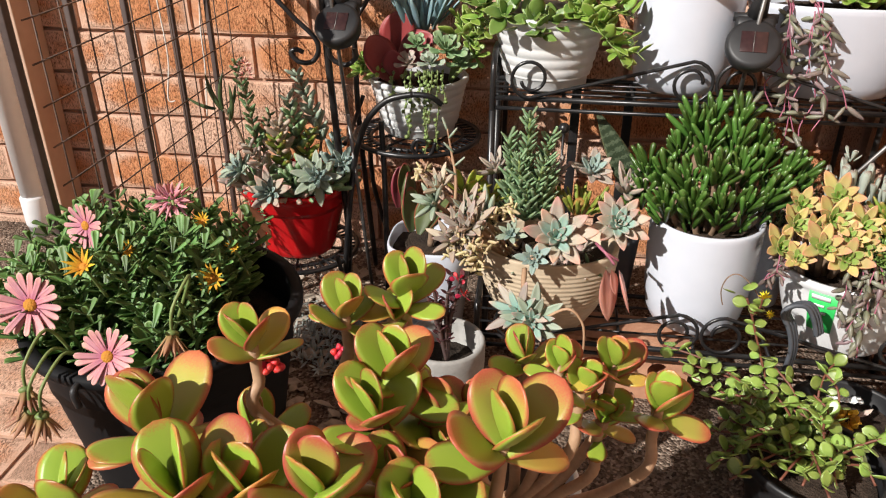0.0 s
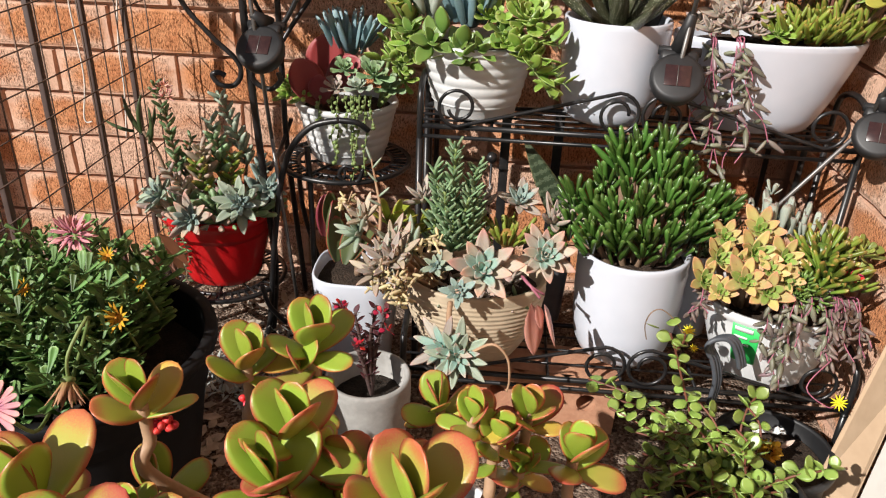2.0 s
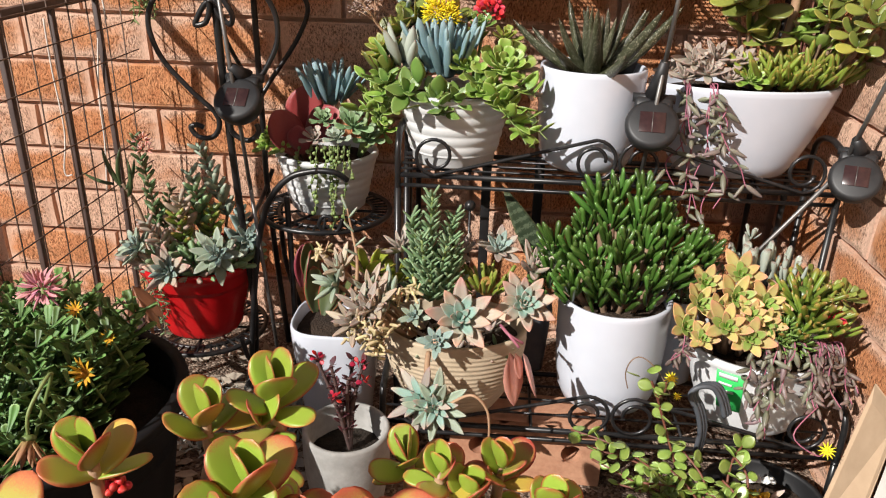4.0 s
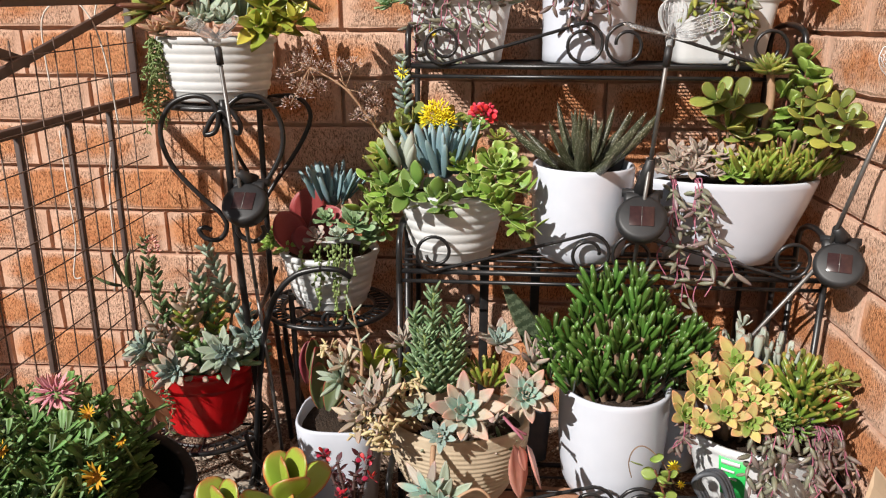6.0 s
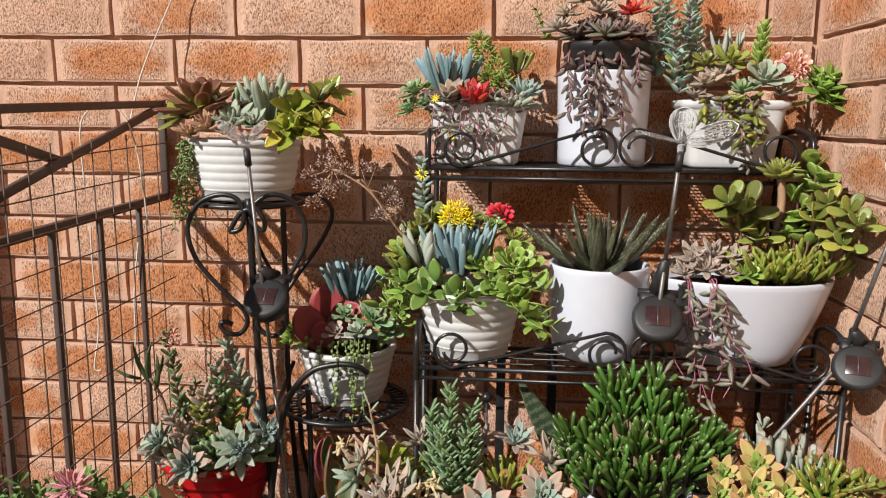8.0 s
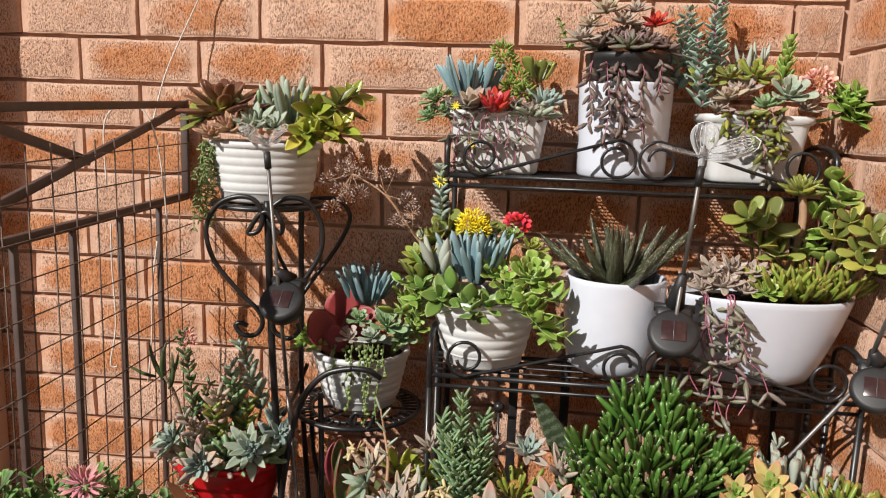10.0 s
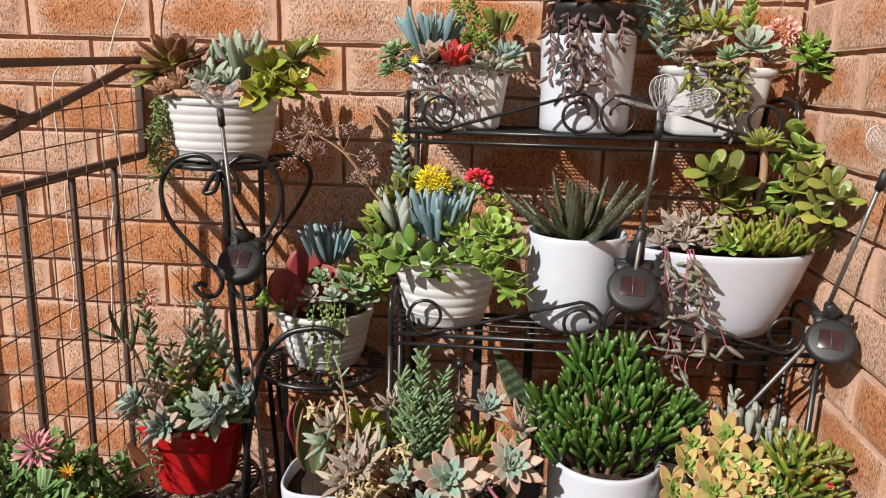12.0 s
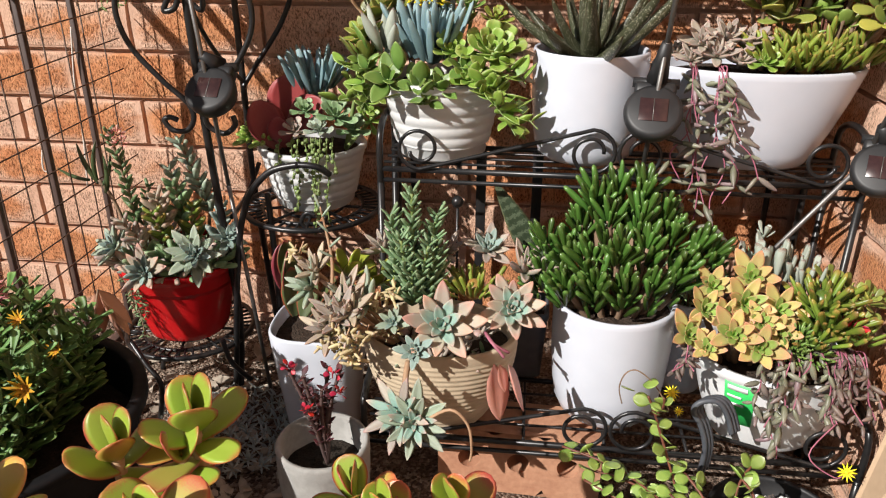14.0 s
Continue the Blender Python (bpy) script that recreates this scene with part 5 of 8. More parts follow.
# a small black tag at the rim
bm = bmesh.new()
box(bm, -0.011, 0.011, -0.001, 0.001, -0.03, 0.028, 0.0008)
part("plant_label", bm, M_BLACK, P_MM, "black plastic plant label", Matrix.Translation((0.056, 0.03, 0.150)) @ Matrix.Rotation(radians(14), 4, 'Y'))

# round pot: chalk sticks, fingers, rosettes and leafy green
clump(P_ML, "chalk_stick_clump", L_FING, G_CHALK, at(P_ML, (0.688, -0.230, 0.645)), 40, 0.077, 0, (62, 89), R, "powder-blue upright fingers", 0.50, 0.030)
clump(P_ML, "panda_plant", L_PANDA, G_PANDA, at(P_ML, (0.629, -0.240, 0.648)), 11, 0.062, 0, (58, 88), R, "felted grey leaves with brown-dotted tips", 1.0, 0.016)
clump(P_ML, "olive_shoot", L_PADD, G_OLIVE, at(P_ML, (0.597, -0.245, 0.636)), 5, 0.040, 0, (45, 85), R, "yellowish olive leaves", 0.85, 0.010)
rosette(P_ML, "aeonium", G_LIME, L_ECHW, at(P_ML, (0.770, -0.255, 0.648)), 26, 0.048, (38, 10), 80, 12, 0.3, rng=R)
rosette(P_ML, "aeonium", G_GREEN, L_ECHW, at(P_ML, (0.735, -0.190, 0.702)), 16, 0.026, (30, 0), 80, 20, 0.35, rng=R)
rosette(P_ML, "aeonium", G_LIME, L_ECHW, at(P_ML, (0.718, -0.260, 0.651)), 16, 0.032, (40, 0), 78, 12, 0.35, rng=R)
rosette(P_ML, "aeonium", G_LIME, L_ECH, at(P_ML, (0.742, -0.290, 0.622)), 14, 0.030, (45, 5), 78, 12, 0.35, rng=R)
rosette(P_ML, "rosette", G_YELLOW, L_ECHW, at(P_ML, (0.772, -0.215, 0.688)), 14, 0.026, (25, 10), 78, 20, 0.35, rng=R)
rosette(P_ML, "rosette", G_YELLOW, L_ECH, at(P_ML, (0.595, -0.220, 0.663)), 16, 0.042, (20, -25), 75, 15, 0.35, rng=R)
for p, n, s in (((0.636, -0.285, 0.618), 8, .040), ((0.676, -0.290, 0.611), 7, .036), ((0.706, -0.295, 0.613), 7, .030), ((0.736, -0.285, 0.634), 8, .032), ((0.603, -0.270, 0.627), 7, .034), ((0.690, -0.300, 0.594), 6, .024)):
    rosette(P_ML, "leafy_shoot", G_GREEN, L_OVAL, at(P_ML, p), n, s, (R.uniform(20, 50), R.uniform(-20, 20)), 70, 0, 0.5, rng=R, sx=1.15)
for p, yaw, lf, sz in (((0.649, -0.290, 0.633), 260, 75, .040), ((0.680, -0.295, 0.617), 280, 60, .038), ((0.651, -0.300, 0.599), 250, 10, .034), ((0.672, -0.300, 0.596), 290, 5, .036), ((0.687, -0.300, 0.605), 300, 40, .034), ((0.709, -0.300, 0.610), 285, 35, .032), ((0.602, -0.260, 0.652), 200, 60, .045), ((0.775, -0.270, 0.632), 330, 70, .042)):
    add_leaf(P_ML.children[-1], L_WIDE, G_GREEN, P_ML.children[-1].matrix_basis.inverted() @ leaf_pose(at(P_ML, p), yaw, lf, sz, R.uniform(-20, 20), 1.05))
# jade leaves and flowers at the back
for p, s, t in (((0.636, -0.190, 0.704), 0.046, -20), ((0.615, -0.200, 0.690), 0.044, -45), ((0.690, -0.185, 0.704), 0.042, 30)):
    rosette(P_ML, "jade", G_OLIVE, L_PADD, at(P_ML, p), 6, s, (28, t), 75, 15, 0.7, rng=R, label="large olive jade leaves")
    stem(P_ML, [at(P_ML, p), at(P_ML, (p[0] * 0.6 + 0.272, -0.205, 0.630))], 0.003, 0.004, M_STEM)
clump(P_ML, "jade", L_SPOON, G_OLIVE, at(P_ML, (0.722, -0.175, 0.680)), 8, 0.036, 0, (25, 80), R, "", 1.1, 0.014)
for p in ((0.669, -0.220, 0.722), (0.683, -0.220, 0.716), (0.674, -0.215, 0.730)):
    puff(P_ML, "yellow_flower", at(P_ML, p), G_YELF, 110, 0.020, 0.0075, L_BEAN, 7)
puff(P_ML, "red_flower", at(P_ML, (0.745, -0.170, 0.721)), G_CRIM, 60, 0.019, 0.010, L_ROUND, 8)
stem(P_ML, [at(P_ML, (0.745, -0.170, 0.719)), at(P_ML, (0.735, -0.180, 0.678)), at(P_ML, (0.730, -0.200, 0.634))], 0.002, 0.003, M_STEMG)
stem(P_ML, [at(P_ML, (0.674, -0.220, 0.718)), at(P_ML, (0.670, -0.220, 0.646))], 0.002, 0.002, M_STEMG)
rosette(P_ML, "pink_rosette", G_TANP, L_ECH, at(P_ML, (0.797, -0.235, 0.650)), 18, 0.032, (30, 25), 78, 5, 0.35, rng=R, sx=0.9, label="pinkish tan rosette")
rosette(P_ML, "pink_rosette", G_TANP, L_ECH, at(P_ML, (0.806, -0.240, 0.622)), 14, 0.026, (45, 30), 78, -10, 0.35, rng=R, sx=0.8)
items, pts = spray(at(P_ML, (0.622, -0.180, 0.704)), (-0.05, 0, 1), 0.105, R, L_FAT, 0.024, 0.010, None, 30)
shoot(P_ML, "grey_shoot", items, pts, G_BLUE, M_STEMG, 0.002)
flower_head(P_ML, "yellow_daisy", at(P_ML, (0.615, -0.175, 0.790)), G_YELF, 12, 0.012, 1, None, None, (60, 0))
# dried flower stalk that arches over to the corner stand
ST = [at(P_ML, (0.610, -0.220, 0.672)), at(P_ML, (0.579, -0.230, 0.710)), at(P_ML, (0.536, -0.240, 0.769)), at(P_ML, (0.482, -0.240, 0.800))]
stem(P_ML, ST, 0.0022, 0.0014, M_STEMT, "flower_stalk")
stem(P_ML, [ST[1], at(P_ML, (0.546, -0.220, 0.754)), at(P_ML, (0.523, -0.220, 0.783))], 0.0016, 0.001, M_STEMT, "flower_stalk")
for i, p in enumerate(((0.443, -0.240, 0.788), (0.464, -0.245, 0.773), (0.482, -0.240, 0.800), (0.502, -0.240, 0.796), (0.452, -0.250, 0.745), (0.474, -0.250, 0.760), (0.467, -0.235, 0.808), (0.527, -0.240, 0.800), (0.550, -0.240, 0.805), (0.497, -0.250, 0.770), (0.563, -0.240, 0.729), (0.580, -0.235, 0.743), (0.486, -0.235, 0.822), (0.556, -0.240, 0.725), (0.570, -0.230, 0.760))):
    q = at(P_ML, p)
    near = min(ST[1:], key=lambda c: (c - q).length)
    h = puff(P_ML, "dried_flower", q, G_DRY, 46, 0.013, 0.0052, L_SLIM, 20 + i)
    part("stem", bar(q, near, 0.0006, 4), M_STEMT, h)
# variegated spill over the front
strands = []
for a, b in (((0.753, -0.270, 0.631), (0.818, -0.330, 0.560)), ((0.762, -0.270, 0.622), (0.834, -0.330, 0.570)), ((0.745, -0.280, 0.624), (0.792, -0.330, 0.586)), ((0.766, -0.250, 0.645), (0.822, -0.300, 0.622)), ((0.758, -0.270, 0.631), (0.805, -0.340, 0.563)), ((0.754, -0.280, 0.616), (0.779, -0.330, 0.598))):
    strands.append(hang(at(P_ML, a), at(P_ML, b), R, 5, 0.012, 0.004))
trailer(P_ML, "variegated_trailer", G_LIME, M_STEMG, strands, L_OVAL, 0.027, 0.012, 15, "yellow-edged green trailing leaves", -15)
strands = []
for a, b in (((0.611, -0.260, 0.607), (0.576, -0.270, 0.608)), ((0.605, -0.250, 0.623), (0.566, -0.260, 0.633)), ((0.602, -0.260, 0.588), (0.590, -0.270, 0.572)), ((0.608, -0.250, 0.613), (0.584, -0.260, 0.652)), ((0.608, -0.250, 0.595), (0.556, -0.260, 0.582))):
    strands.append(hang(at(P_ML, a), at(P_ML, b), R, 4, 0.01, 0.004))
trailer(P_ML, "variegated_trailer", G_LIME, M_STEMG, strands, L_OVAL, 0.028, 0.011, 16, "yellow-edged green trailing leaves", -25)

# boat planter
for p, s in (((1.049, -0.225, 0.666), .034), ((1.082, -0.220, 0.671), .036), ((1.066, -0.245, 0.653), .034), ((1.112, -0.215, 0.666), .032), ((1.035, -0.240, 0.646), .028), ((1.095, -0.250, 0.646), .028), ((1.020, -0.220, 0.651), .026)):
    rosette(P_MR, "echeveria", G_PINK, L_ECH, at(P_MR, p), 18, s, (R.uniform(20, 45), R.uniform(-15, 15)), 78, 10, 0.3, rng=R, sx=0.85)
rosette(P_MR, "rosette", G_LIME, L_ECHW, at(P_MR, (1.125, -0.255, 0.647)), 14, 0.026, (40, 0), 75, 10, 0.35, rng=R)
for p, n, ln in (((1.153, -0.230, 0.643), 30, .055), ((1.185, -0.235, 0.645), 36, .058), ((1.220, -0.230, 0.645), 36, .055), ((1.247, -0.225, 0.649), 24, .058), ((1.213, -0.200, 0.657), 24, .060)):
    clump(P_MR, "jelly_bean", L_FING, (G_BEAN, G_YELLOW)[R.randrange(2)], at(P_MR, p), n + 6, ln * R.uniform(0.75, 1.0), 0, (35, 88), R, "", 0.68, 0.030)
G_TALL = [((1.136, -0.190, 0.742), .050), ((1.112, -0.180, 0.752), .044), ((1.129, -0.190, 0.708), .044), ((1.161, -0.190, 0.695), .040), ((1.248, -0.223, 0.757), .036), ((1.256, -0.275, 0.750), .036), ((1.256, -0.310, 0.734), .034), ((1.246, -0.263, 0.718), .034), ((1.246, -0.290, 0.704), .032), ((1.228, -0.225, 0.732), .036)]
for p, s in G_TALL:
    q = at(P_MR, p)
    rosette(P_MR, "jade", G_OLIVE, L_PADD, q, 6, s, (R.uniform(25, 50), R.uniform(-25, 10) if p[0] > 1.2 else R.uniform(-30, 30)), 78, 5, 0.65, rng=R, sx=0.95)
    stem(P_MR, [q, Vector((q.x * 0.85 + 0.01, q.y * 0.5 + 0.01, (q.z + 0.1) / 2)), Vector((q.x * 0.6 + 0.03, 0.01, 0.10))], 0.0025, 0.004, M_STEM)
rosette(P_MR, "rosette", G_OLIVE, L_ECH, at(P_MR, (1.184, -0.190, 0.796)), 34, 0.038, (14, 0), 82, 4, 0.45, rng=R, sx=0.78, label="grey-olive rosette on a bare stem")
stem(P_MR, [at(P_MR, (1.184, -0.190, 0.796)), at(P_MR, (1.190, -0.188, 0.761)), at(P_MR, (1.188, -0.185, 0.707)), at(P_MR, (1.169, -0.190, 0.653))], 0.006, 0.007, M_STEMT)
items = []
ep = [(1.226, -0.190, 0.798), (1.236, -0.195, 0.806), (1.222, -0.190, 0.768), (1.216, -0.195, 0.737), (1.212, -0.200, 0.710), (1.232, -0.205, 0.690), (1.247, -0.190, 0.778), (1.238, -0.190, 0.755), (1.206, -0.195, 0.722), (1.221, -0.205, 0.700), (1.214, -0.190, 0.754)]
for p in ep:
    q = at(P_MR, p)
    for j in range(5):
        items.append((L_ROUND, leaf_pose(q + Vector((R.uniform(-.016, .016), R.uniform(-.012, .012), R.uniform(-.016, .016))), R.uniform(180, 360), R.uniform(-15, 60), R.uniform(.024, .033), R.uniform(-30, 30))))
h = join_leaves(items, "elephant_bush", P_MR, G_PORT, "small round bright leaves")
for p in ep:
    part("stem", rod([at(P_MR, p), at(P_MR, p) * 0.6 + Vector((0.03, 0.0, 0.03)), (0.075, 0.0, 0.10)], 0.0014, 5, 4), M_STEMR, h)
strands = []
for a, b in (((1.037, -0.280, 0.642), (1.035, -0.318, 0.455)), ((1.030, -0.280, 0.642), (1.060, -0.318, 0.441)), ((1.067, -0.285, 0.640), (1.096, -0.318, 0.475)), ((1.038, -0.280, 0.637), (1.012, -0.312, 0.505)), ((1.063, -0.285, 0.639), (1.112, -0.318, 0.510)), ((1.032, -0.285, 0.639), (1.048, -0.315, 0.500)), ((1.065, -0.285, 0.640), (1.082, -0.318, 0.425)), ((1.070, -0.285, 0.640), (1.056, -0.318, 0.418)), ((1.072, -0.285, 0.640), (1.092, -0.314, 0.560))):
    strands.append(hang(at(P_MR, a) + Vector((0, 0.015, 0.006)), at(P_MR, b), R, 6, 0.012, 0.016))
trailer(P_MR, "trailing_succulent", G_PURP, M_STEMP, strands, L_RUBY, 0.028, 0.026, 25, "olive-purple trailing leaves on pink stems", 18, singles=90)

# ---------------------------------------------------------------- plants of the tall bench

R = random.Random(37)

# small trough
clump(P_TL, "chalk_stick_clump", L_FING, G_CHALK, at(P_TL, (0.651, -0.070, 0.932)), 44, 0.070, 0, (60, 89), R, "powder-blue upright fingers", 0.38, 0.028)
rosette(P_TL, "echeveria", G_TANP, L_WIDE, at(P_TL, (0.662, -0.112, 0.912)), 20, 0.050, (32, -8), 82, 18, 0.4, rng=R, label="dusky pink-grey rosette", outer=G_PURPD)
rosette(P_TL, "red_rosette", G_REDR, L_ECH, at(P_TL, (0.699, -0.124, 0.905)), 22, 0.045, (26, 0), 86, 32, 0.5, rng=R, label="bright red rosette", sx=0.85)
for p in ((0.723, -0.085, 0.945), (0.734, -0.080, 0.962), (0.714, -0.070, 0.987), (0.745, -0.095, 0.938), (0.704, -0.070, 1.006)):
    puff(P_TL, "lime_sedum", at(P_TL, p), G_LIME, 46, 0.016, 0.012, L_BEAN, 30)
clump(P_TL, "jade", L_SPOON, G_OLIVE, at(P_TL, (0.769, -0.070, 0.964)), 8, 0.042, 0, (40, 85), R, "", 1.2, 0.014)
rosette(P_TL, "echeveria", G_BLUE, L_ECH, at(P_TL, (0.782, -0.095, 0.920)), 18, 0.040, (20, 15), 80, 15, 0.35, rng=R, sx=0.8)
clump(P_TL, "plump_shoot", L_FAT, G_PALE, at(P_TL, (0.762, -0.125, 0.902)), 14, 0.032, 0, (5, 60), R, "plump grey-green leaves", 0.9, 0.016)
items = []
for k in range(10):
    it, pts = spray(at(P_TL, (0.632 + 0.014 * k, -0.118 + R.uniform(-.012, .02), 0.893)), (R.uniform(-.5, .5), -0.6, 1), R.uniform(0.018, 0.036), R, L_RUBY, 0.026, 0.011, None, 35)
    items += it
join_leaves(items, "low_foliage", P_TL, G_PURP, "olive-purple leaves along the rim")
rosette(P_TL, "echeveria", G_PINK, L_ECH, at(P_TL, (0.760, -0.130, 0.905)), 14, 0.028, (40, 15), 75, 5, 0.35, rng=R, sx=0.7)
for p, s in (((0.594, -0.090, 0.923), .034), ((0.588, -0.100, 0.894), .030), ((0.616, -0.110, 0.904), .028)):
    rosette(P_TL, "rosette", G_SEDUM, L_ECHW, at(P_TL, p), 16, s, (25, -30), 75, 5, 0.35, rng=R)
puff(P_TL, "bud_cluster", at(P_TL, (0.615, -0.100, 0.928)), G_LIME, 20, 0.010, 0.010, L_BEAN, 31)
strands = []
for a, b in (((0.633, -0.135, 0.894), (0.621, -0.150, 0.805)), ((0.647, -0.140, 0.895), (0.635, -0.155, 0.815)), ((0.662, -0.140, 0.895), (0.664, -0.160, 0.797)), ((0.676, -0.140, 0.895), (0.692, -0.155, 0.825)), ((0.690, -0.140, 0.895), (0.654, -0.160, 0.834)), ((0.704, -0.140, 0.895), (0.711, -0.150, 0.788)), ((0.718, -0.140, 0.895), (0.729, -0.155, 0.831)), ((0.737, -0.140, 0.895), (0.744, -0.155, 0.817)), ((0.751, -0.135, 0.896), (0.761, -0.150, 0.854)), ((0.652, -0.140, 0.895), (0.630, -0.150, 0.787)), ((0.681, -0.140, 0.895), (0.706, -0.160, 0.854)), ((0.756, -0.135, 0.896), (0.779, -0.150, 0.877)), ((0.643, -0.140, 0.894), (0.610, -0.140, 0.833))):
    strands.append(hang(at(P_TL, a) + Vector((0, 0.015, 0.006)), at(P_TL, b), R, 5, 0.012, 0.010))
trailer(P_TL, "trailing_succulent", G_PURP, M_STEMP, strands[:11], L_RUBY, 0.024, 0.024, 35, "olive-purple trailing leaves on pink stems", 5)
for p in ((0.664, -0.165, 0.850), (0.634, -0.150, 0.913)):
    flower_head(P_TL, "yellow_daisy", at(P_TL, p), G_YELF, 10, 0.008, 1, None, None, (70, 0))

# tall cylinder
for i in range(16):
    a = golden(i)
    u = math.sqrt((i + 0.5) / 16)
    rosette(P_TM, "dark_rosette", (G_PURPD, G_PURP)[i % 3 == 0], L_ECH, (0.066 * u * math.cos(radians(a)), 0.066 * u * math.sin(radians(a)), 0.212 + 0.03 * (1 - u)), 14, R.uniform(0.026, 0.036), (30 * -math.sin(radians(a)) * u, 30 * math.cos(radians(a)) * u), 75, 2, 0.35, rng=R, sx=0.7)
for p, s, g in (((0.876, -0.090, 1.077), .034, G_TANP), ((0.904, -0.100, 1.058), .030, G_PINK), ((0.849, -0.100, 1.053), .028, G_TANP), ((0.872, -0.080, 1.083), .020, G_LIME), ((0.958, -0.080, 1.058), .030, G_REDR), ((0.836, -0.110, 1.028), .034, G_PINK), ((0.924, -0.080, 1.080), .026, G_PINK)):
    rosette(P_TM, "echeveria", g, L_ECH, at(P_TM, p), 14, s, (30, R.uniform(-15, 15)), 75, 6, 0.35, rng=R, sx=0.85)
strands = []
for a, b in (((0.853, -0.160, 0.972), (0.851, -0.170, 0.892)), ((0.875, -0.165, 0.972), (0.883, -0.175, 0.861)), ((0.893, -0.165, 0.972), (0.895, -0.180, 0.883)), ((0.902, -0.165, 0.972), (0.910, -0.175, 0.856)), ((0.929, -0.165, 0.972), (0.941, -0.175, 0.879)), ((0.960, -0.160, 0.973), (0.965, -0.170, 0.937))):
    strands.append(hang(at(P_TM, a) + Vector((0, 0.03, 0.02)), at(P_TM, b), R, 6, 0.014, 0.008))
trailer(P_TM, "trailing_succulent", G_PURPD, M_STEMP, strands, L_BEAN, 0.022, 0.011, 45, "dark purple-grey trailing leaves", 40)
stem(P_TM, [at(P_TM, (0.834, -0.100, 1.011)), at(P_TM, (0.804, -0.100, 1.033)), at(P_TM, (0.791, -0.100, 1.024))], 0.001, 0.0007, M_STEMG)
items, pts = spray(at(P_TM, (0.816, -0.100, 1.015)), (-0.4, 0, 1), 0.05, R, L_ROUND, 0.012, 0.012, None, 20)
shoot(P_TM, "pale_sprig", items, pts, G_LIME, M_STEMG)

# wide trough
for p, ln in (((1.029, -0.060, 0.973), .10), ((1.006, -0.070, 0.953), .085), ((1.059, -0.050, 0.984), .11), ((1.081, -0.060, 0.975), .085), ((1.033, -0.090, 0.963), .075), ((1.016, -0.050, 0.993), .07), ((1.070, -0.050, 1.018), .085), ((1.027, -0.050, 1.021), .065), ((1.035, -0.120, 0.925), .04), ((1.024, -0.120, 0.938), .05)):
    items, pts = spray(at(P_TR, p), (R.uniform(-.3, .25), R.uniform(-.3, 0), 1), ln, R, L_OVAL, 0.027, 0.010, None, 34)
    shoot(P_TR, "grey_crassula_shoot", items, pts, G_CRAS, M_STEMP, 0.002)
for p, s, g, lf in (((1.038, -0.110, 0.962), .034, G_OLIVE, L_SPOON), ((1.083, -0.100, 0.973), .032, G_OLIVE, L_SPOON), ((1.117, -0.110, 0.973), .040, G_YELLOW, L_SPOON), ((1.099, -0.120, 0.950), .036, G_PINK, L_ECH), ((1.075, -0.130, 0.940), .032, G_TANP, L_ECH), ((1.170, -0.120, 0.943), .046, G_PALE, L_ECHW), ((1.131, -0.140, 0.928), .030, G_SEDUM, L_ECH), ((1.199, -0.120, 0.926), .028, G_TANP, L_ECH), ((1.059, -0.130, 0.921), .026, G_PINK, L_ECH)):
    rosette(P_TR, "rosette", g, lf, at(P_TR, p), 15, s, (R.uniform(20, 45), R.uniform(-15, 15)), 75, 10, 0.35, rng=R, sx=0.95)
items, pts = spray(at(P_TR, (1.172, -0.080, 0.968)), (0.05, 0, 1), 0.065, R, L_SPOON, 0.028, 0.007, None, 50)
shoot(P_TR, "green_shoot", items, pts, G_LIME, M_STEMG)
for p in ((1.119, -0.050, 0.986), (1.141, -0.050, 0.996)):
    clump(P_TR, "panda_plant", L_SPIKE, G_PANDA, at(P_TR, p), 5, 0.05, 0, (65, 88), R, "", 1.2, 0.01)
puff(P_TR, "flower_ball", at(P_TR, (1.219, -0.100, 0.966)), G_BLUSH, 110, 0.024, 0.010, L_ROUND, 50, "pink and cream flower cluster", 0.8)
stem(P_TR, [at(P_TR, (1.218, -0.100, 0.955)), at(P_TR, (1.206, -0.100, 0.922))], 0.002, 0.002, M_STEMG)
for p, s in (((1.263, -0.110, 0.929), .046), ((1.282, -0.100, 0.948), .036), ((1.256, -0.100, 0.947), .034), ((1.274, -0.120, 0.911), .034)):
    rosette(P_TR, "green_rosette", G_LIME, L_WIDE, at(P_TR, p), 14, s * 1.1, (30, 15), 75, -5, 0.45, rng=R, sx=0.9)
stem(P_TR, [at(P_TR, (1.264, -0.110, 0.924)), at(P_TR, (1.230, -0.110, 0.910)), at(P_TR, (1.198, -0.100, 0.913))], 0.003, 0.003, M_STEMG)
strands = []
for a, b in (((1.075, -0.140, 0.912), (1.065, -0.155, 0.876)), ((1.093, -0.140, 0.912), (1.091, -0.160, 0.863)), ((1.111, -0.140, 0.912), (1.117, -0.165, 0.850)), ((1.129, -0.140, 0.913), (1.140, -0.160, 0.796)), ((1.146, -0.140, 0.913), (1.153, -0.165, 0.841)), ((1.160, -0.140, 0.913), (1.157, -0.160, 0.868)), ((1.102, -0.140, 0.912), (1.106, -0.165, 0.876)), ((1.138, -0.140, 0.908), (1.123, -0.165, 0.832)), ((1.142, -0.140, 0.913), (1.158, -0.165, 0.881))):
    for j in range(1):
        strands.append(hang(at(P_TR, a) + Vector((R.uniform(-.006, .006), 0.015, 0.006)), at(P_TR, b) + Vector((R.uniform(-.012, .012), R.uniform(-.01, .0), 0)), R, 5, 0.012, 0.010))
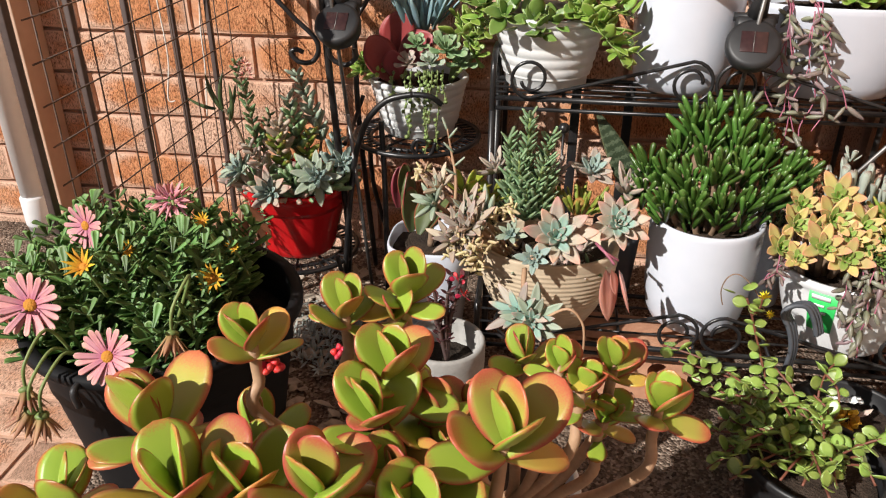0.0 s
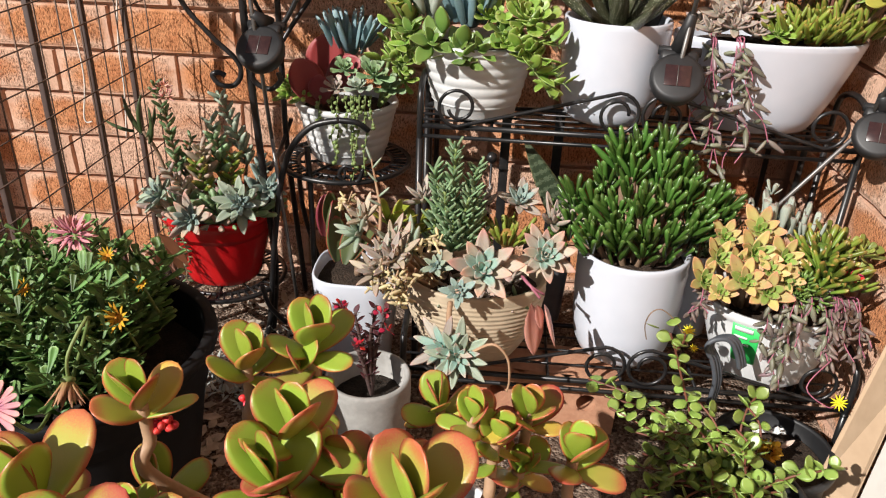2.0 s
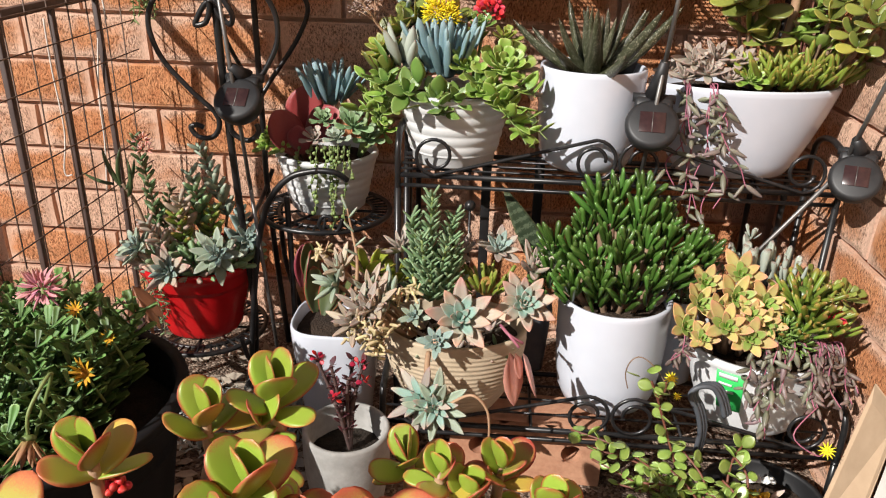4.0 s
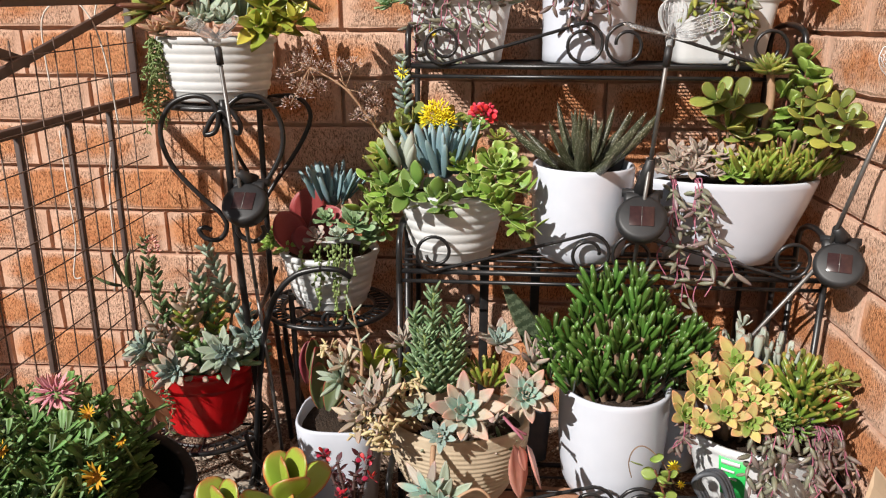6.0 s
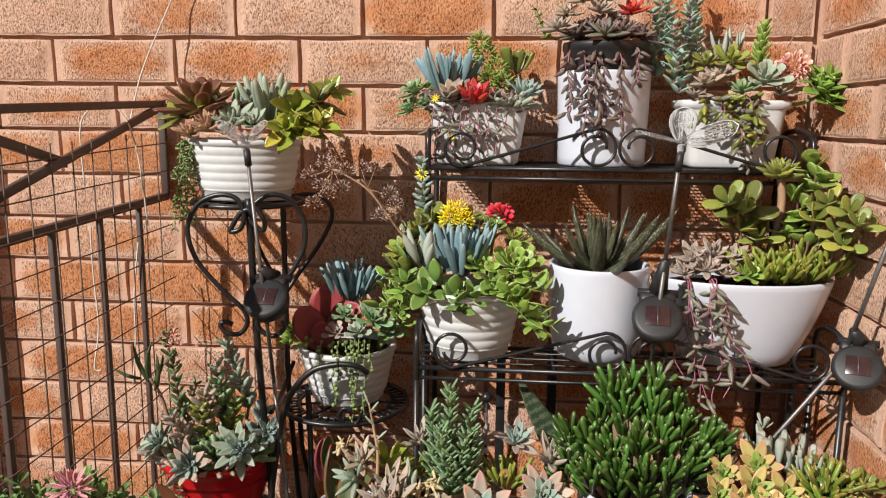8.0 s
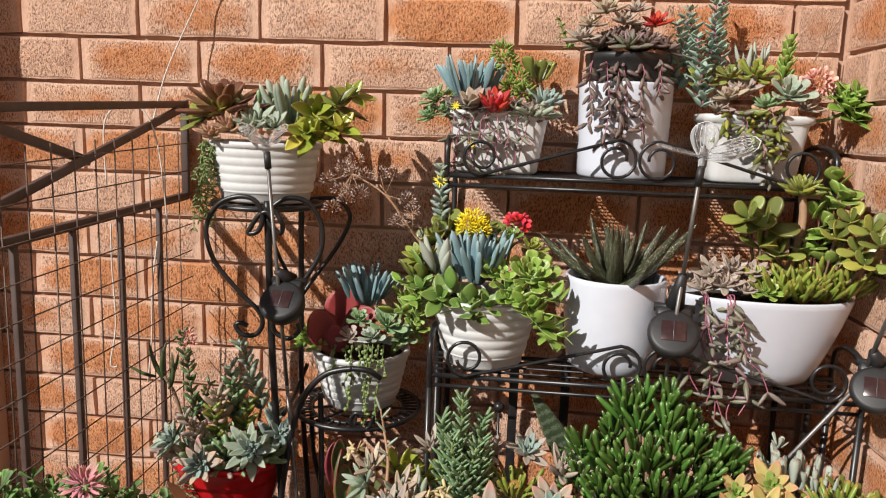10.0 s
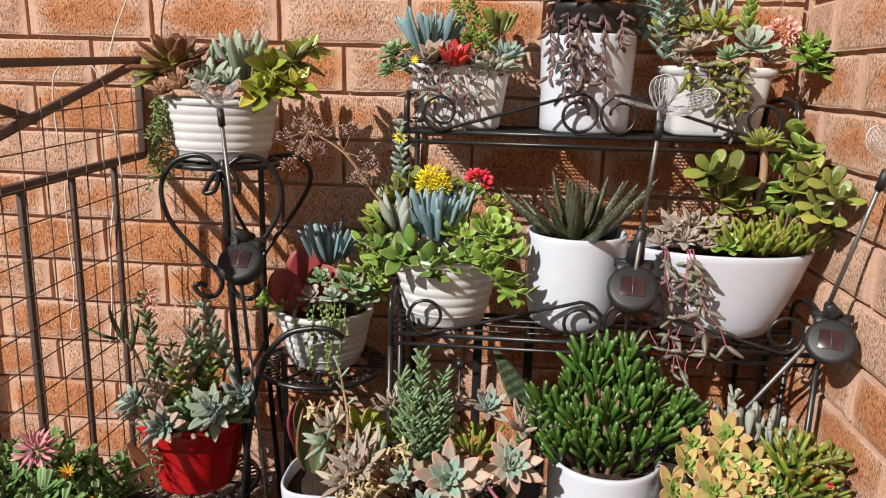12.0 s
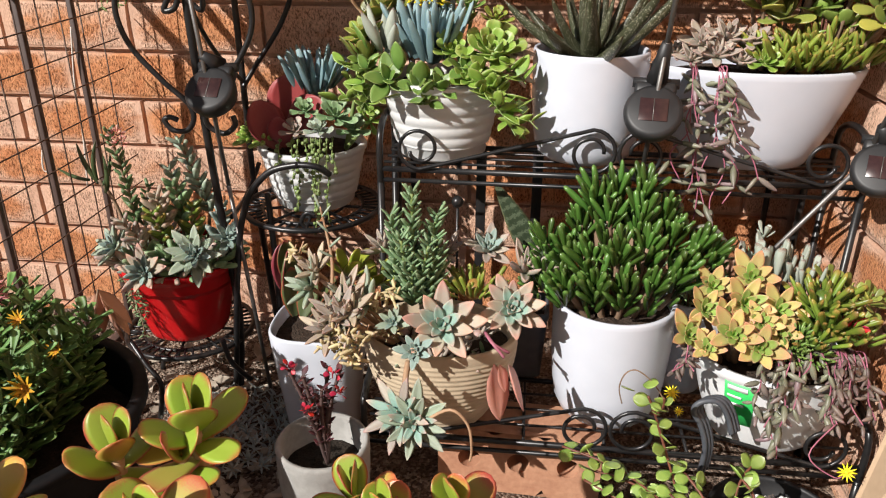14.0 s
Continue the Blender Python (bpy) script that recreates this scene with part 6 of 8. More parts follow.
trailer(P_TR, "trailing_succulent", G_PURP, M_STEMP, strands[1::2], L_BEAN, 0.023, 0.010, 56, "plump olive trailing leaves")
trailer(P_TR, "trailing_succulent", G_OLIVE, M_STEMP, strands[::2], L_BEAN, 0.024, 0.010, 55, "plump green trailing leaves")
stem(P_TR, [at(P_TR, (1.224, -0.060, 1.007)), at(P_TR, (1.242, -0.050, 1.041)), at(P_TR, (1.250, -0.050, 1.069))], 0.0012, 0.0006, M_STEM, "dry_stalk")
for q in ((1.260, -0.050, 1.073), (1.236, -0.050, 1.054), (1.261, -0.050, 1.055), (1.243, -0.050, 1.071)):
    stem(P_TR, [at(P_TR, (1.242, -0.050, 1.044)), at(P_TR, q)], 0.0008, 0.0006, M_STEM, "dry_stalk")

# ---------------------------------------------------------------- corner plant stand

STAND = thing("corner_plant_stand", 0.320, -0.150, GZ, "black wrought-iron three-tier plant stand with heart scrolls", "plant stand")


def ring_tier(parent, c, r, n=9):
    """A round tier: outer hoop, small inner hoop, curls between and a wire floor."""
    c = Vector(c)
    circ = lambda rr, z=0.0: [c + Vector((rr * math.cos(2 * math.pi * k / 40), rr * math.sin(2 * math.pi * k / 40), z)) for k in range(41)]
    part("tier_hoop", sweep(bmesh.new(), circ(r), 0.0045, 8, False), M_IRON, parent)
    part("tier_hoop", sweep(bmesh.new(), circ(r * 0.45, -0.002), 0.0024, 6, False), M_IRON, parent)
    # the flat slotted band between the hoops
    bm = bmesh.new()
    for k in range(44):
        a = 2 * math.pi * k / 44
        u = Vector((math.cos(a), math.sin(a), 0))
        sweep(bm, [c + u * r * 0.74, c + u * r * 0.99], 0.0021, 5)
    tagged(part("tier_grille", bm, M_IRON, parent), kind="stuff")
    part("tier_hoop", sweep(bmesh.new(), circ(r * 0.74, -0.001), 0.0034, 6, False), M_IRON, parent)
    for k in range(n):
        a = 2 * math.pi * k / n
        u = Vector((math.cos(a), math.sin(a), 0))
        part("tier_spoke", bar(c + u * r * 0.1, c + u * r, 0.0024, 6), M_IRON, parent)


def s_at(p):
    return at(STAND, p)


def iron(pts, r=0.0042, name="scroll", per=8):
    part(name, rod([s_at(p) for p in pts], r, 8, per), M_IRON, STAND)


T1 = s_at((0.312, -0.150, 0.736))
T2 = s_at((0.475, -0.140, 0.376))
T3 = s_at((0.262, -0.205, 0.165))
ring_tier(STAND, T1, 0.094)
ring_tier(STAND, T2, 0.112)
ring_tier(STAND, T3, 0.105)
# posts
iron([(0.341, -0.235, 0.750), (0.346, -0.235, 0.554), (0.355, -0.235, 0.377), (0.364, -0.235, 0.211), (0.350, -0.235, 0.062)], 0.0062, "post")
iron([(0.349, -0.075, 0.730), (0.350, -0.075, 0.512), (0.352, -0.075, 0.356), (0.372, -0.075, 0.062)], 0.0055, "post")
iron([(0.430, -0.230, 0.428), (0.433, -0.230, 0.317), (0.432, -0.23, 0.062)], 0.005, "post")
iron([(0.365, -0.050, 0.358), (0.369, -0.050, 0.230), (0.412, -0.05, 0.062)], 0.005, "post")
# the front heart scroll under the top tier
iron([(0.355, -0.245, 0.721), (0.344, -0.245, 0.733), (0.330, -0.245, 0.727), (0.317, -0.245, 0.708), (0.313, -0.245, 0.697), (0.329, -0.245, 0.702), (0.336, -0.245, 0.725), (0.324, -0.245, 0.751), (0.294, -0.245, 0.756), (0.260, -0.245, 0.740), (0.241, -0.245, 0.700), (0.254, -0.245, 0.649), (0.294, -0.245, 0.601), (0.329, -0.245, 0.568), (0.335, -0.245, 0.545), (0.322, -0.245, 0.527), (0.300, -0.245, 0.527), (0.289, -0.245, 0.541), (0.299, -0.245, 0.546), (0.310, -0.245, 0.542)], 0.0042)
iron([(0.342, -0.240, 0.720), (0.351, -0.240, 0.708), (0.364, -0.240, 0.699), (0.368, -0.240, 0.712), (0.359, -0.240, 0.730), (0.352, -0.240, 0.741), (0.374, -0.235, 0.756), (0.405, -0.230, 0.751), (0.425, -0.220, 0.719), (0.428, -0.220, 0.677), (0.410, -0.225, 0.635), (0.372, -0.230, 0.583), (0.353, -0.240, 0.551), (0.356, -0.240, 0.532), (0.378, -0.240, 0.523), (0.395, -0.240, 0.536), (0.393, -0.240, 0.550)], 0.0042)
iron([(0.350, -0.080, 0.736), (0.411, -0.070, 0.741), (0.437, -0.060, 0.709), (0.417, -0.060, 0.656), (0.370, -0.070, 0.587), (0.351, -0.080, 0.556)], 0.0042)
iron([(0.345, -0.235, 0.720), (0.341, -0.200, 0.672), (0.348, -0.150, 0.614), (0.351, -0.080, 0.567)], 0.0036)
# arched leg that carries the middle tier
iron([(0.489, -0.250, 0.482), (0.446, -0.250, 0.470), (0.412, -0.250, 0.435), (0.392, -0.250, 0.384), (0.380, -0.250, 0.323), (0.368, -0.250, 0.240), (0.352, -0.25, 0.10), (0.340, -0.25, 0.062)], 0.0052, "arched_leg")
iron([(0.358, -0.060, 0.419), (0.347, -0.100, 0.376), (0.356, -0.200, 0.372)], 0.004)
iron([(0.534, -0.240, 0.465), (0.517, -0.250, 0.480), (0.489, -0.250, 0.482)], 0.0048)
iron([(0.525, -0.245, 0.400), (0.517, -0.245, 0.380), (0.498, -0.245, 0.375), (0.486, -0.245, 0.388), (0.494, -0.245, 0.403), (0.508, -0.245, 0.401)], 0.0034)
iron([(0.228, -0.340, 0.213), (0.259, -0.360, 0.186), (0.283, -0.370, 0.153), (0.262, -0.365, 0.062)], 0.0042, "tier_leg")
iron([(0.359, -0.300, 0.202), (0.370, -0.300, 0.160), (0.390, -0.280, 0.116)], 0.0042, "tier_leg")
iron([(0.149, -0.200, 0.122), (0.190, -0.19, 0.10), (0.186, -0.19, 0.062)], 0.0042, "tier_leg")

# pot on the top tier
rosette(P_CT, "aeonium", G_DARK, L_PADD, at(P_CT, (0.240, -0.160, 0.888)), 22, 0.076, (16, 2), 84, 10, 0.55, rng=R, label="burgundy aeonium rosette", sx=0.62)
rosette(P_CT, "aeonium", G_OLIVE, L_PADD, at(P_CT, (0.212, -0.160, 0.880)), 9, 0.060, (20, -20), 40, -5, 0.6, rng=R)
for p, s, g in (((0.270, -0.200, 0.862), .042, G_GRAP), ((0.310, -0.200, 0.868), .044, G_PALE), ((0.238, -0.205, 0.850), .034, G_GRAP), ((0.346, -0.215, 0.867), .032, G_PALE), ((0.307, -0.220, 0.854), .026, G_TANP)):
    rosette(P_CT, "graptopetalum", g, L_ECH, at(P_CT, p), 20, s, (36, R.uniform(-15, 10)), 80, 15, 0.35, rng=R, sx=0.8, outer=g)
clump(P_CT, "grey_finger_clump", L_FING, G_PALE, at(P_CT, (0.350, -0.140, 0.876)), 16, 0.078, 0, (55, 88), R, "", 0.8, 0.024)
clump(P_CT, "chalk_stick_clump", L_FING, G_CHALK, at(P_CT, (0.306, -0.120, 0.872)), 12, 0.060, 0, (60, 88), R, "", 0.7, 0.018)
clump(P_CT, "green_finger_clump", L_FING, G_SEDUM, at(P_CT, (0.290, -0.130, 0.886)), 10, 0.045, 0, (45, 88), R, "", 0.9, 0.02)
for p, s in (((0.400, -0.170, 0.887), .056), ((0.436, -0.160, 0.902), .050), ((0.415, -0.200, 0.855), .046), ((0.448, -0.185, 0.866), .042), ((0.394, -0.205, 0.858), .038), ((0.456, -0.140, 0.921), .036)):
    rosette(P_CT, "crassula", (G_GLOSS, G_OLIVE)[R.random() < 0.3], L_CRAS, at(P_CT, p), 9, s * 1.12, (R.uniform(20, 50), R.uniform(-5, 40)), 82, -25, 0.5, rng=R, jitter=14)
    q = at(P_CT, p)
    stem(P_CT, [q, Vector((0.06, 0, 0.10))], 0.003, 0.004, M_STEMG)
strands = []
for k in range(11):
    a = Vector((0.229, -0.170, 0.843)) + Vector((R.uniform(-.015, .012), R.uniform(-.03, .03), 0))
    b = Vector((0.221, -0.200, 0.722)) + Vector((R.uniform(-.014, .016), R.uniform(-.03, .03), R.uniform(-.03, .06)))
    strands.append(hang(at(P_CT, a), at(P_CT, b), R, 5, 0.008, 0.006))
trailer(P_CT, "trailing_sedum", G_PEARL, M_STEMG, strands, L_BEAN, 0.0095, 0.005, 65, "fine pale-green trailing beads")

# pot on the middle tier
hub = stem(P_CM, [(-0.03, -0.02, 0.08), at(P_CM, (0.446, -0.170, 0.489))], 0.006, 0.006, M_STEMR, "paddle_stem")
for p, q, turn, s in (((0.441, -0.180, 0.484), (0.400, -0.170, 0.554), 20, 1.0), ((0.450, -0.185, 0.489), (0.449, -0.200, 0.548), 0, 0.95), ((0.447, -0.150, 0.504), (0.508, -0.150, 0.552), -10, 1.05), ((0.437, -0.130, 0.498), (0.444, -0.110, 0.587), 8, 1.0)):
    a0, b0 = at(P_CM, p), at(P_CM, q)
    dv = b0 - a0
    yv = dv.normalized()
    zv = Vector((0, -1, 0.35))
    zv = (zv - yv * zv.dot(yv)).normalized()
    xv = yv.cross(zv)
    m = Matrix((xv, yv, zv)).transposed().to_4x4()
    k = dv.length * s
    add_leaf(hub, L_PAD, G_REDP, Matrix.Translation(a0) @ m @ Matrix.Rotation(radians(turn), 4, 'Y') @ Matrix.Diagonal((k, k, k, 1)))
clump(P_CM, "chalk_stick_clump", L_FING, G_CHALK, at(P_CM, (0.480, -0.100, 0.565)), 36, 0.066, 0, (52, 88), R, "powder-blue upright fingers", 0.45, 0.030)
stem(P_CM, [at(P_CM, (0.480, -0.100, 0.565)), at(P_CM, (0.481, -0.110, 0.494))], 0.004, 0.005, M_STEM)
for p, s, g in (((0.535, -0.190, 0.539), .034, G_SEDUM), ((0.513, -0.205, 0.522), .026, G_PALE), ((0.474, -0.205, 0.519), .024, G_PINK), ((0.557, -0.180, 0.517), .030, G_SEDUM), ((0.484, -0.180, 0.544), .024, G_SEDUM)):
    rosette(P_CM, "echeveria", g, L_ECHW, at(P_CM, p), 15, s, (38, R.uniform(-15, 15)), 76, 8, 0.35, rng=R)
for p, s in (((0.390, -0.150, 0.502), .030), ((0.414, -0.180, 0.496), .026), ((0.383, -0.160, 0.494), .026)):
    rosette(P_CM, "pale_rosette", G_LIME, L_FAT, at(P_CM, p), 14, s, (25, -25), 76, 0, 0.5, rng=R)
for p, s in (((0.565, -0.130, 0.549), .040), ((0.585, -0.130, 0.570), .036), ((0.553, -0.120, 0.572), .034), ((0.578, -0.150, 0.524), .030)):
    rosette(P_CM, "crassula", G_LIME, L_SPOON, at(P_CM, p), 12, s, (28, 25), 76, 0, 0.45, rng=R)
    stem(P_CM, [at(P_CM, p), Vector((0.055, 0, 0.09))], 0.003, 0.004, M_STEMG)
strands = []
for a, b in (((0.469, -0.205, 0.511), (0.473, -0.225, 0.418)), ((0.480, -0.210, 0.513), (0.480, -0.230, 0.400)), ((0.500, -0.212, 0.514), (0.508, -0.235, 0.393)), ((0.515, -0.212, 0.515), (0.512, -0.230, 0.431)), ((0.490, -0.212, 0.514), (0.498, -0.230, 0.461)), ((0.523, -0.205, 0.513), (0.527, -0.235, 0.384)), ((0.449, -0.200, 0.504), (0.450, -0.220, 0.465)), ((0.532, -0.200, 0.512), (0.536, -0.225, 0.460)), ((0.508, -0.212, 0.514), (0.506, -0.240, 0.365))):
    strands.append(hang(at(P_CM, a), at(P_CM, b), R, 5, 0.006, 0.004))
trailer(P_CM, "bead_strand", G_PEARL, M_STEMG, strands, L_BEAD, 0.0068, 0.0068, 75, "pale-green round beads on threads", 0, False)

# red pot
G_OCTS = leaf_mat("grey_plump_leaf", (0.06, 0.11, 0.045), (0.11, 0.18, 0.075), (0.18, 0.24, 0.11), None, 0.4, 0.8, 0.8, 0.08, 0.3)
rosette(P_CR, "echeveria", G_BLUE, L_ECH, at(P_CR, (0.252, -0.305, 0.317)), 22, 0.043, (58, -8), 76, 6, 0.3, rng=R, sx=0.75, outer=G_PEACH)
rosette(P_CR, "echeveria", G_BLUE, L_ECH, at(P_CR, (0.332, -0.295, 0.346)), 24, 0.048, (52, 8), 76, 6, 0.3, rng=R, sx=0.72, outer=G_PALE)
rosette(P_CR, "echeveria", G_BLUE, L_ECH, at(P_CR, (0.362, -0.240, 0.352)), 16, 0.036, (40, 25), 76, 6, 0.3, rng=R, sx=0.8)
rosette(P_CR, "echeveria", G_BLUE, L_ECH, at(P_CR, (0.184, -0.260, 0.334)), 18, 0.042, (40, -30), 76, 6, 0.3, rng=R, sx=0.8, outer=G_PALE)
for p, d, ln, g, sz in (((0.199, -0.215, 0.361), (-0.05, 0, 1), .150, G_OCTS, .024), ((0.207, -0.205, 0.352), (0.16, 0, 1), .07, G_OCTS, .022), ((0.266, -0.178, 0.354), (-.12, 0, 1), .085, G_PALE, .034), ((0.301, -0.158, 0.364), (-.25, 0, 1), .12, G_PALE, .032), ((0.265, -0.190, 0.354), (.02, 0, 1), .065, G_SEDUM, .040), ((0.284, -0.200, 0.338), (.1, 0, 1), .05, G_BEAN, .030), ((0.250, -0.230, 0.339), (.0, -.3, 1), .05, G_BEAN, .030), ((0.223, -0.250, 0.336), (-.3, -.3, 1), .05, G_PINK, .030), ((0.243, -0.220, 0.355), (.1, -.2, 1), .06, G_TANP, .036), ((0.329, -0.200, 0.329), (.3, -.1, 1), .06, G_BLUE, .032)):
    items, pts = spray(at(P_CR, p), d, ln, R, L_FAT, sz, 0.0115, None, 38)
    shoot(P_CR, "leafy_shoot", items, [Vector((pts[0].x * 0.7, pts[0].y * 0.7, 0.10))] + pts, g, M_STEM, 0.0026)
puff(P_CR, "flower_spike", at(P_CR, (0.195, -0.220, 0.509)), G_BLUSH, 16, 0.008, 0.010, L_BEAN, 12, "pale pink flower spike")
puff(P_CR, "flower_spike", at(P_CR, (0.198, -0.220, 0.494)), G_BLUSH, 14, 0.008, 0.010, L_BEAN, 13, "pale pink flower spike")
for p in ((0.218, -0.263, 0.306), (0.289, -0.268, 0.322), (0.334, -0.258, 0.315), (0.343, -0.228, 0.311), (0.217, -0.238, 0.310), (0.272, -0.248, 0.327), (0.304, -0.228, 0.320), (0.319, -0.188, 0.302), (0.172, -0.208, 0.294), (0.257, -0.158, 0.308), (0.203, -0.158, 0.305)):
    clump(P_CR, "low_succulent", L_FAT, (G_SEDUM, G_PINK, G_PALE)[R.randrange(3)], at(P_CR, p), 14, 0.034, 0, (10, 80), R, "", 0.8, 0.02)
for k in range(11):
    a = radians(185 + 17 * k)
    clump(P_CR, "low_succulent", (L_FAT, L_BEAN)[k % 2], (G_SEDUM, G_PALE, G_TANP, G_CRAS)[R.randrange(4)], Vector((0.070 * math.cos(a), 0.070 * math.sin(a), 0.132)), 12, R.uniform(0.026, 0.036), 0, (5, 75), R, "", 0.8, 0.018)
G_OCT = leaf_mat("dark_curved_leaf", (0.035, 0.06, 0.02), (0.06, 0.09, 0.035), (0.09, 0.10, 0.05), None, 0.35, 0.8, 0.8, 0.08, 0.3)
L_HORN = leaf_mesh("horn", 1, 0.15, 0.13, "blade", 0.0, 0.35, 4, 9)
hub = stem(P_CR, [at(P_CR, (0.175, -0.208, 0.352)), at(P_CR, (0.162, -0.208, 0.398)), at(P_CR, (0.144, -0.208, 0.429))], 0.003, 0.003, M_STEM)
for p, yaw, lf, s in (((0.142, -0.208, 0.427), 180, 50, .065), ((0.148, -0.208, 0.419), 20, 50, .055), ((0.143, -0.208, 0.424), 150, 25, .060), ((0.141, -0.208, 0.431), 230, 80, .060), ((0.153, -0.208, 0.408), 340, 65, .065), ((0.128, -0.208, 0.428), 190, 5, .050)):
    add_leaf(hub, L_HORN, G_OCT, leaf_pose(at(P_CR, p), yaw, lf, s))
strands = [hang(at(P_CR, a), at(P_CR, b), R, 5, 0.010, 0.006) for a, b in (((0.192, -0.268, 0.287), (0.224, -0.298, 0.218)), ((0.209, -0.278, 0.292), (0.236, -0.308, 0.203)), ((0.220, -0.283, 0.285), (0.240, -0.298, 0.230)))]
trailer(P_CR, "trailing_sedum", G_SEDUM, M_STEM, strands, L_BEAN, 0.010, 0.006, 85)

# ---------------------------------------------------------------- pots on the ground

R = random.Random(53)

# tall white pot: dark paddle leaves with red edges
G_DKP = leaf_mat("dark_red_edged_leaf", (0.06, 0.08, 0.03), (0.09, 0.11, 0.04), (0.20, 0.05, 0.04), (0.32, 0.03, 0.03), 0.4, 0.86, 0.9, 0.08, 0.3)
hub = stem(P_GW, [(0, 0, 0.20), (0.0, 0.0, 0.24)], 0.006, 0.005, M_STEM)
for p, yaw, lf, s in (((0.505, -0.370, 0.295), 120, 78, .075), ((0.520, -0.380, 0.296), 60, 60, .065), ((0.533, -0.380, 0.302), 20, 45, .070), ((0.494, -0.360, 0.308), 150, 85, .085), ((0.489, -0.350, 0.342), 110, 80, .060)):
    add_leaf(hub, L_PAD, G_DKP, leaf_pose(at(P_GW, p), yaw, lf, s, R.uniform(-30, 30), 0.7))
add_leaf(hub, L_PAD, G_REDP, leaf_pose(at(P_GW, (0.479, -0.340, 0.322)), 100, 80, .070, 20, 0.6))

# cement pot: thorny stems with small red flowers
G_MAROON = leaf_mat("maroon_leaf", (0.05, 0.02, 0.02), (0.10, 0.025, 0.03), (0.16, 0.03, 0.04), None, 0.5, 0.8, 0.8, 0.08, 0.5)
M_THORN = simple("thorny_stem", (0.05, 0.03, 0.03), (0.12, 0.07, 0.06), 0.8, 90, 0, 0.4, 0.001)
tops = [(0.543, -0.520, 0.304), (0.599, -0.520, 0.275), (0.605, -0.510, 0.299), (0.568, -0.520, 0.268), (0.587, -0.530, 0.286), (0.570, -0.540, 0.253), (0.588, -0.500, 0.299), (0.564, -0.530, 0.304)]
for i, p in enumerate(tops):
    q = at(P_GC, p)
    pts = [Vector((0.005, 0, 0.10)), Vector((q.x * 0.45, q.y * 0.5, 0.13 + (q.z - 0.13) * 0.5)), q]
    h = stem(P_GC, pts, 0.003, 0.0022, M_THORN, "thorny_stem")
    bm = bmesh.new()
    for j, c in enumerate(curve_pts(pts, 9)[4:]):
        a = golden(j + i)
        d = Vector((math.cos(radians(a)), math.sin(radians(a)), 0.3)) * 0.007
        bmesh.ops.create_cone(bm, segments=5, radius1=0.0012, radius2=0.0001, depth=0.008, matrix=Matrix.Translation(c + d * 0.6) @ d.to_track_quat('Z', 'X').to_matrix().to_4x4())
        if j % 3:
            add_leaf(h, L_OVAL, G_MAROON, leaf_pose(c, a + 60, 35, 0.015))
    tagged(part("thorn_cover", bm, M_THORN, h), kind="stuff")
for i, p in enumerate(((0.545, -0.525, 0.310), (0.572, -0.550, 0.267), (0.610, -0.530, 0.281), (0.600, -0.520, 0.301))):
    puff(P_GC, "red_flower", at(P_GC, p), G_DCRIM, 7, 0.005, 0.008, L_ROUND, 70 + i)

# ---- daisy tub
items = []
tub_c = Vector((0, 0, 0.26))
for i in range(165):
    u = math.sqrt((i + 0.5) / 165)
    a = golden(i)
    b = Vector((0.130 * u * math.cos(radians(a)) - 0.022, 0.130 * u * math.sin(radians(a)), 0.235))
    out = Vector((math.cos(radians(a)) * u * 0.5 - 0.08, math.sin(radians(a)) * u * 0.5, 1.0))
    if (b.y < -0.075 and i % 4) or b.x > 0.072:
        continue
    ln = R.uniform(0.06, 0.140) * (1.15 - 0.35 * u)
    it, pts = spray(b, out, ln, R, L_DAISY, R.uniform(0.028, 0.048), 0.0160, None, 28)
    items += it
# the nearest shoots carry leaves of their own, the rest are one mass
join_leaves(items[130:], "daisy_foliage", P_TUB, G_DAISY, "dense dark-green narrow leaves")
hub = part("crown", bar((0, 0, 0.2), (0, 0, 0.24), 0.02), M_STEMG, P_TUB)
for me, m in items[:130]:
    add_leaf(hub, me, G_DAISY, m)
M_DISC = simple("orange_flower_disc", (0.45, 0.16, 0.01), (0.62, 0.30, 0.03), 0.8, 200, 0, 0.8, 0.002)
for p, s, tl in (((0.166, -0.800, 0.393), .034, (62, 10)), ((0.310, -0.890, 0.405), .027, (58, 4)), ((0.182, -0.700, 0.442), .026, (75, -15))):
    q = at(P_TUB, p)
    flower_head(P_TUB, "pink_daisy", q, G_PETAL, 20, s, 1, L_RAY, M_DISC, tl, "pink and apricot daisy with orange disc", 8)
    stem(P_TUB, [q + Vector((0, 0.006, -0.004)), q + Vector((0.01, 0.03, -0.05)), Vector((q.x * 0.7, q.y * 0.7 + 0.03, 0.26))], 0.0018, 0.0022, M_STEMG, "flower_stem")
for p, s, tl in (((0.226, -0.780, 0.435), .022, (40, 0)), ((0.334, -0.705, 0.386), .020, (55, 0)), ((0.340, -0.655, 0.402), .012, (50, 0)), ((0.306, -0.655, 0.436), .012, (50, 0)), ((0.207, -0.660, 0.390), .014, (50, 0)), ((0.244, -0.720, 0.425), .012, (50, 0))):
    q = at(P_TUB, p)
    flower_head(P_TUB, "orange_flower", q, G_ORANGE, 12, s, 1, None, M_DISC, tl, "", 40)
    stem(P_TUB, [q, q + Vector((0.005, 0.02, -0.05))], 0.0015, 0.0018, M_STEMG, "flower_stem")
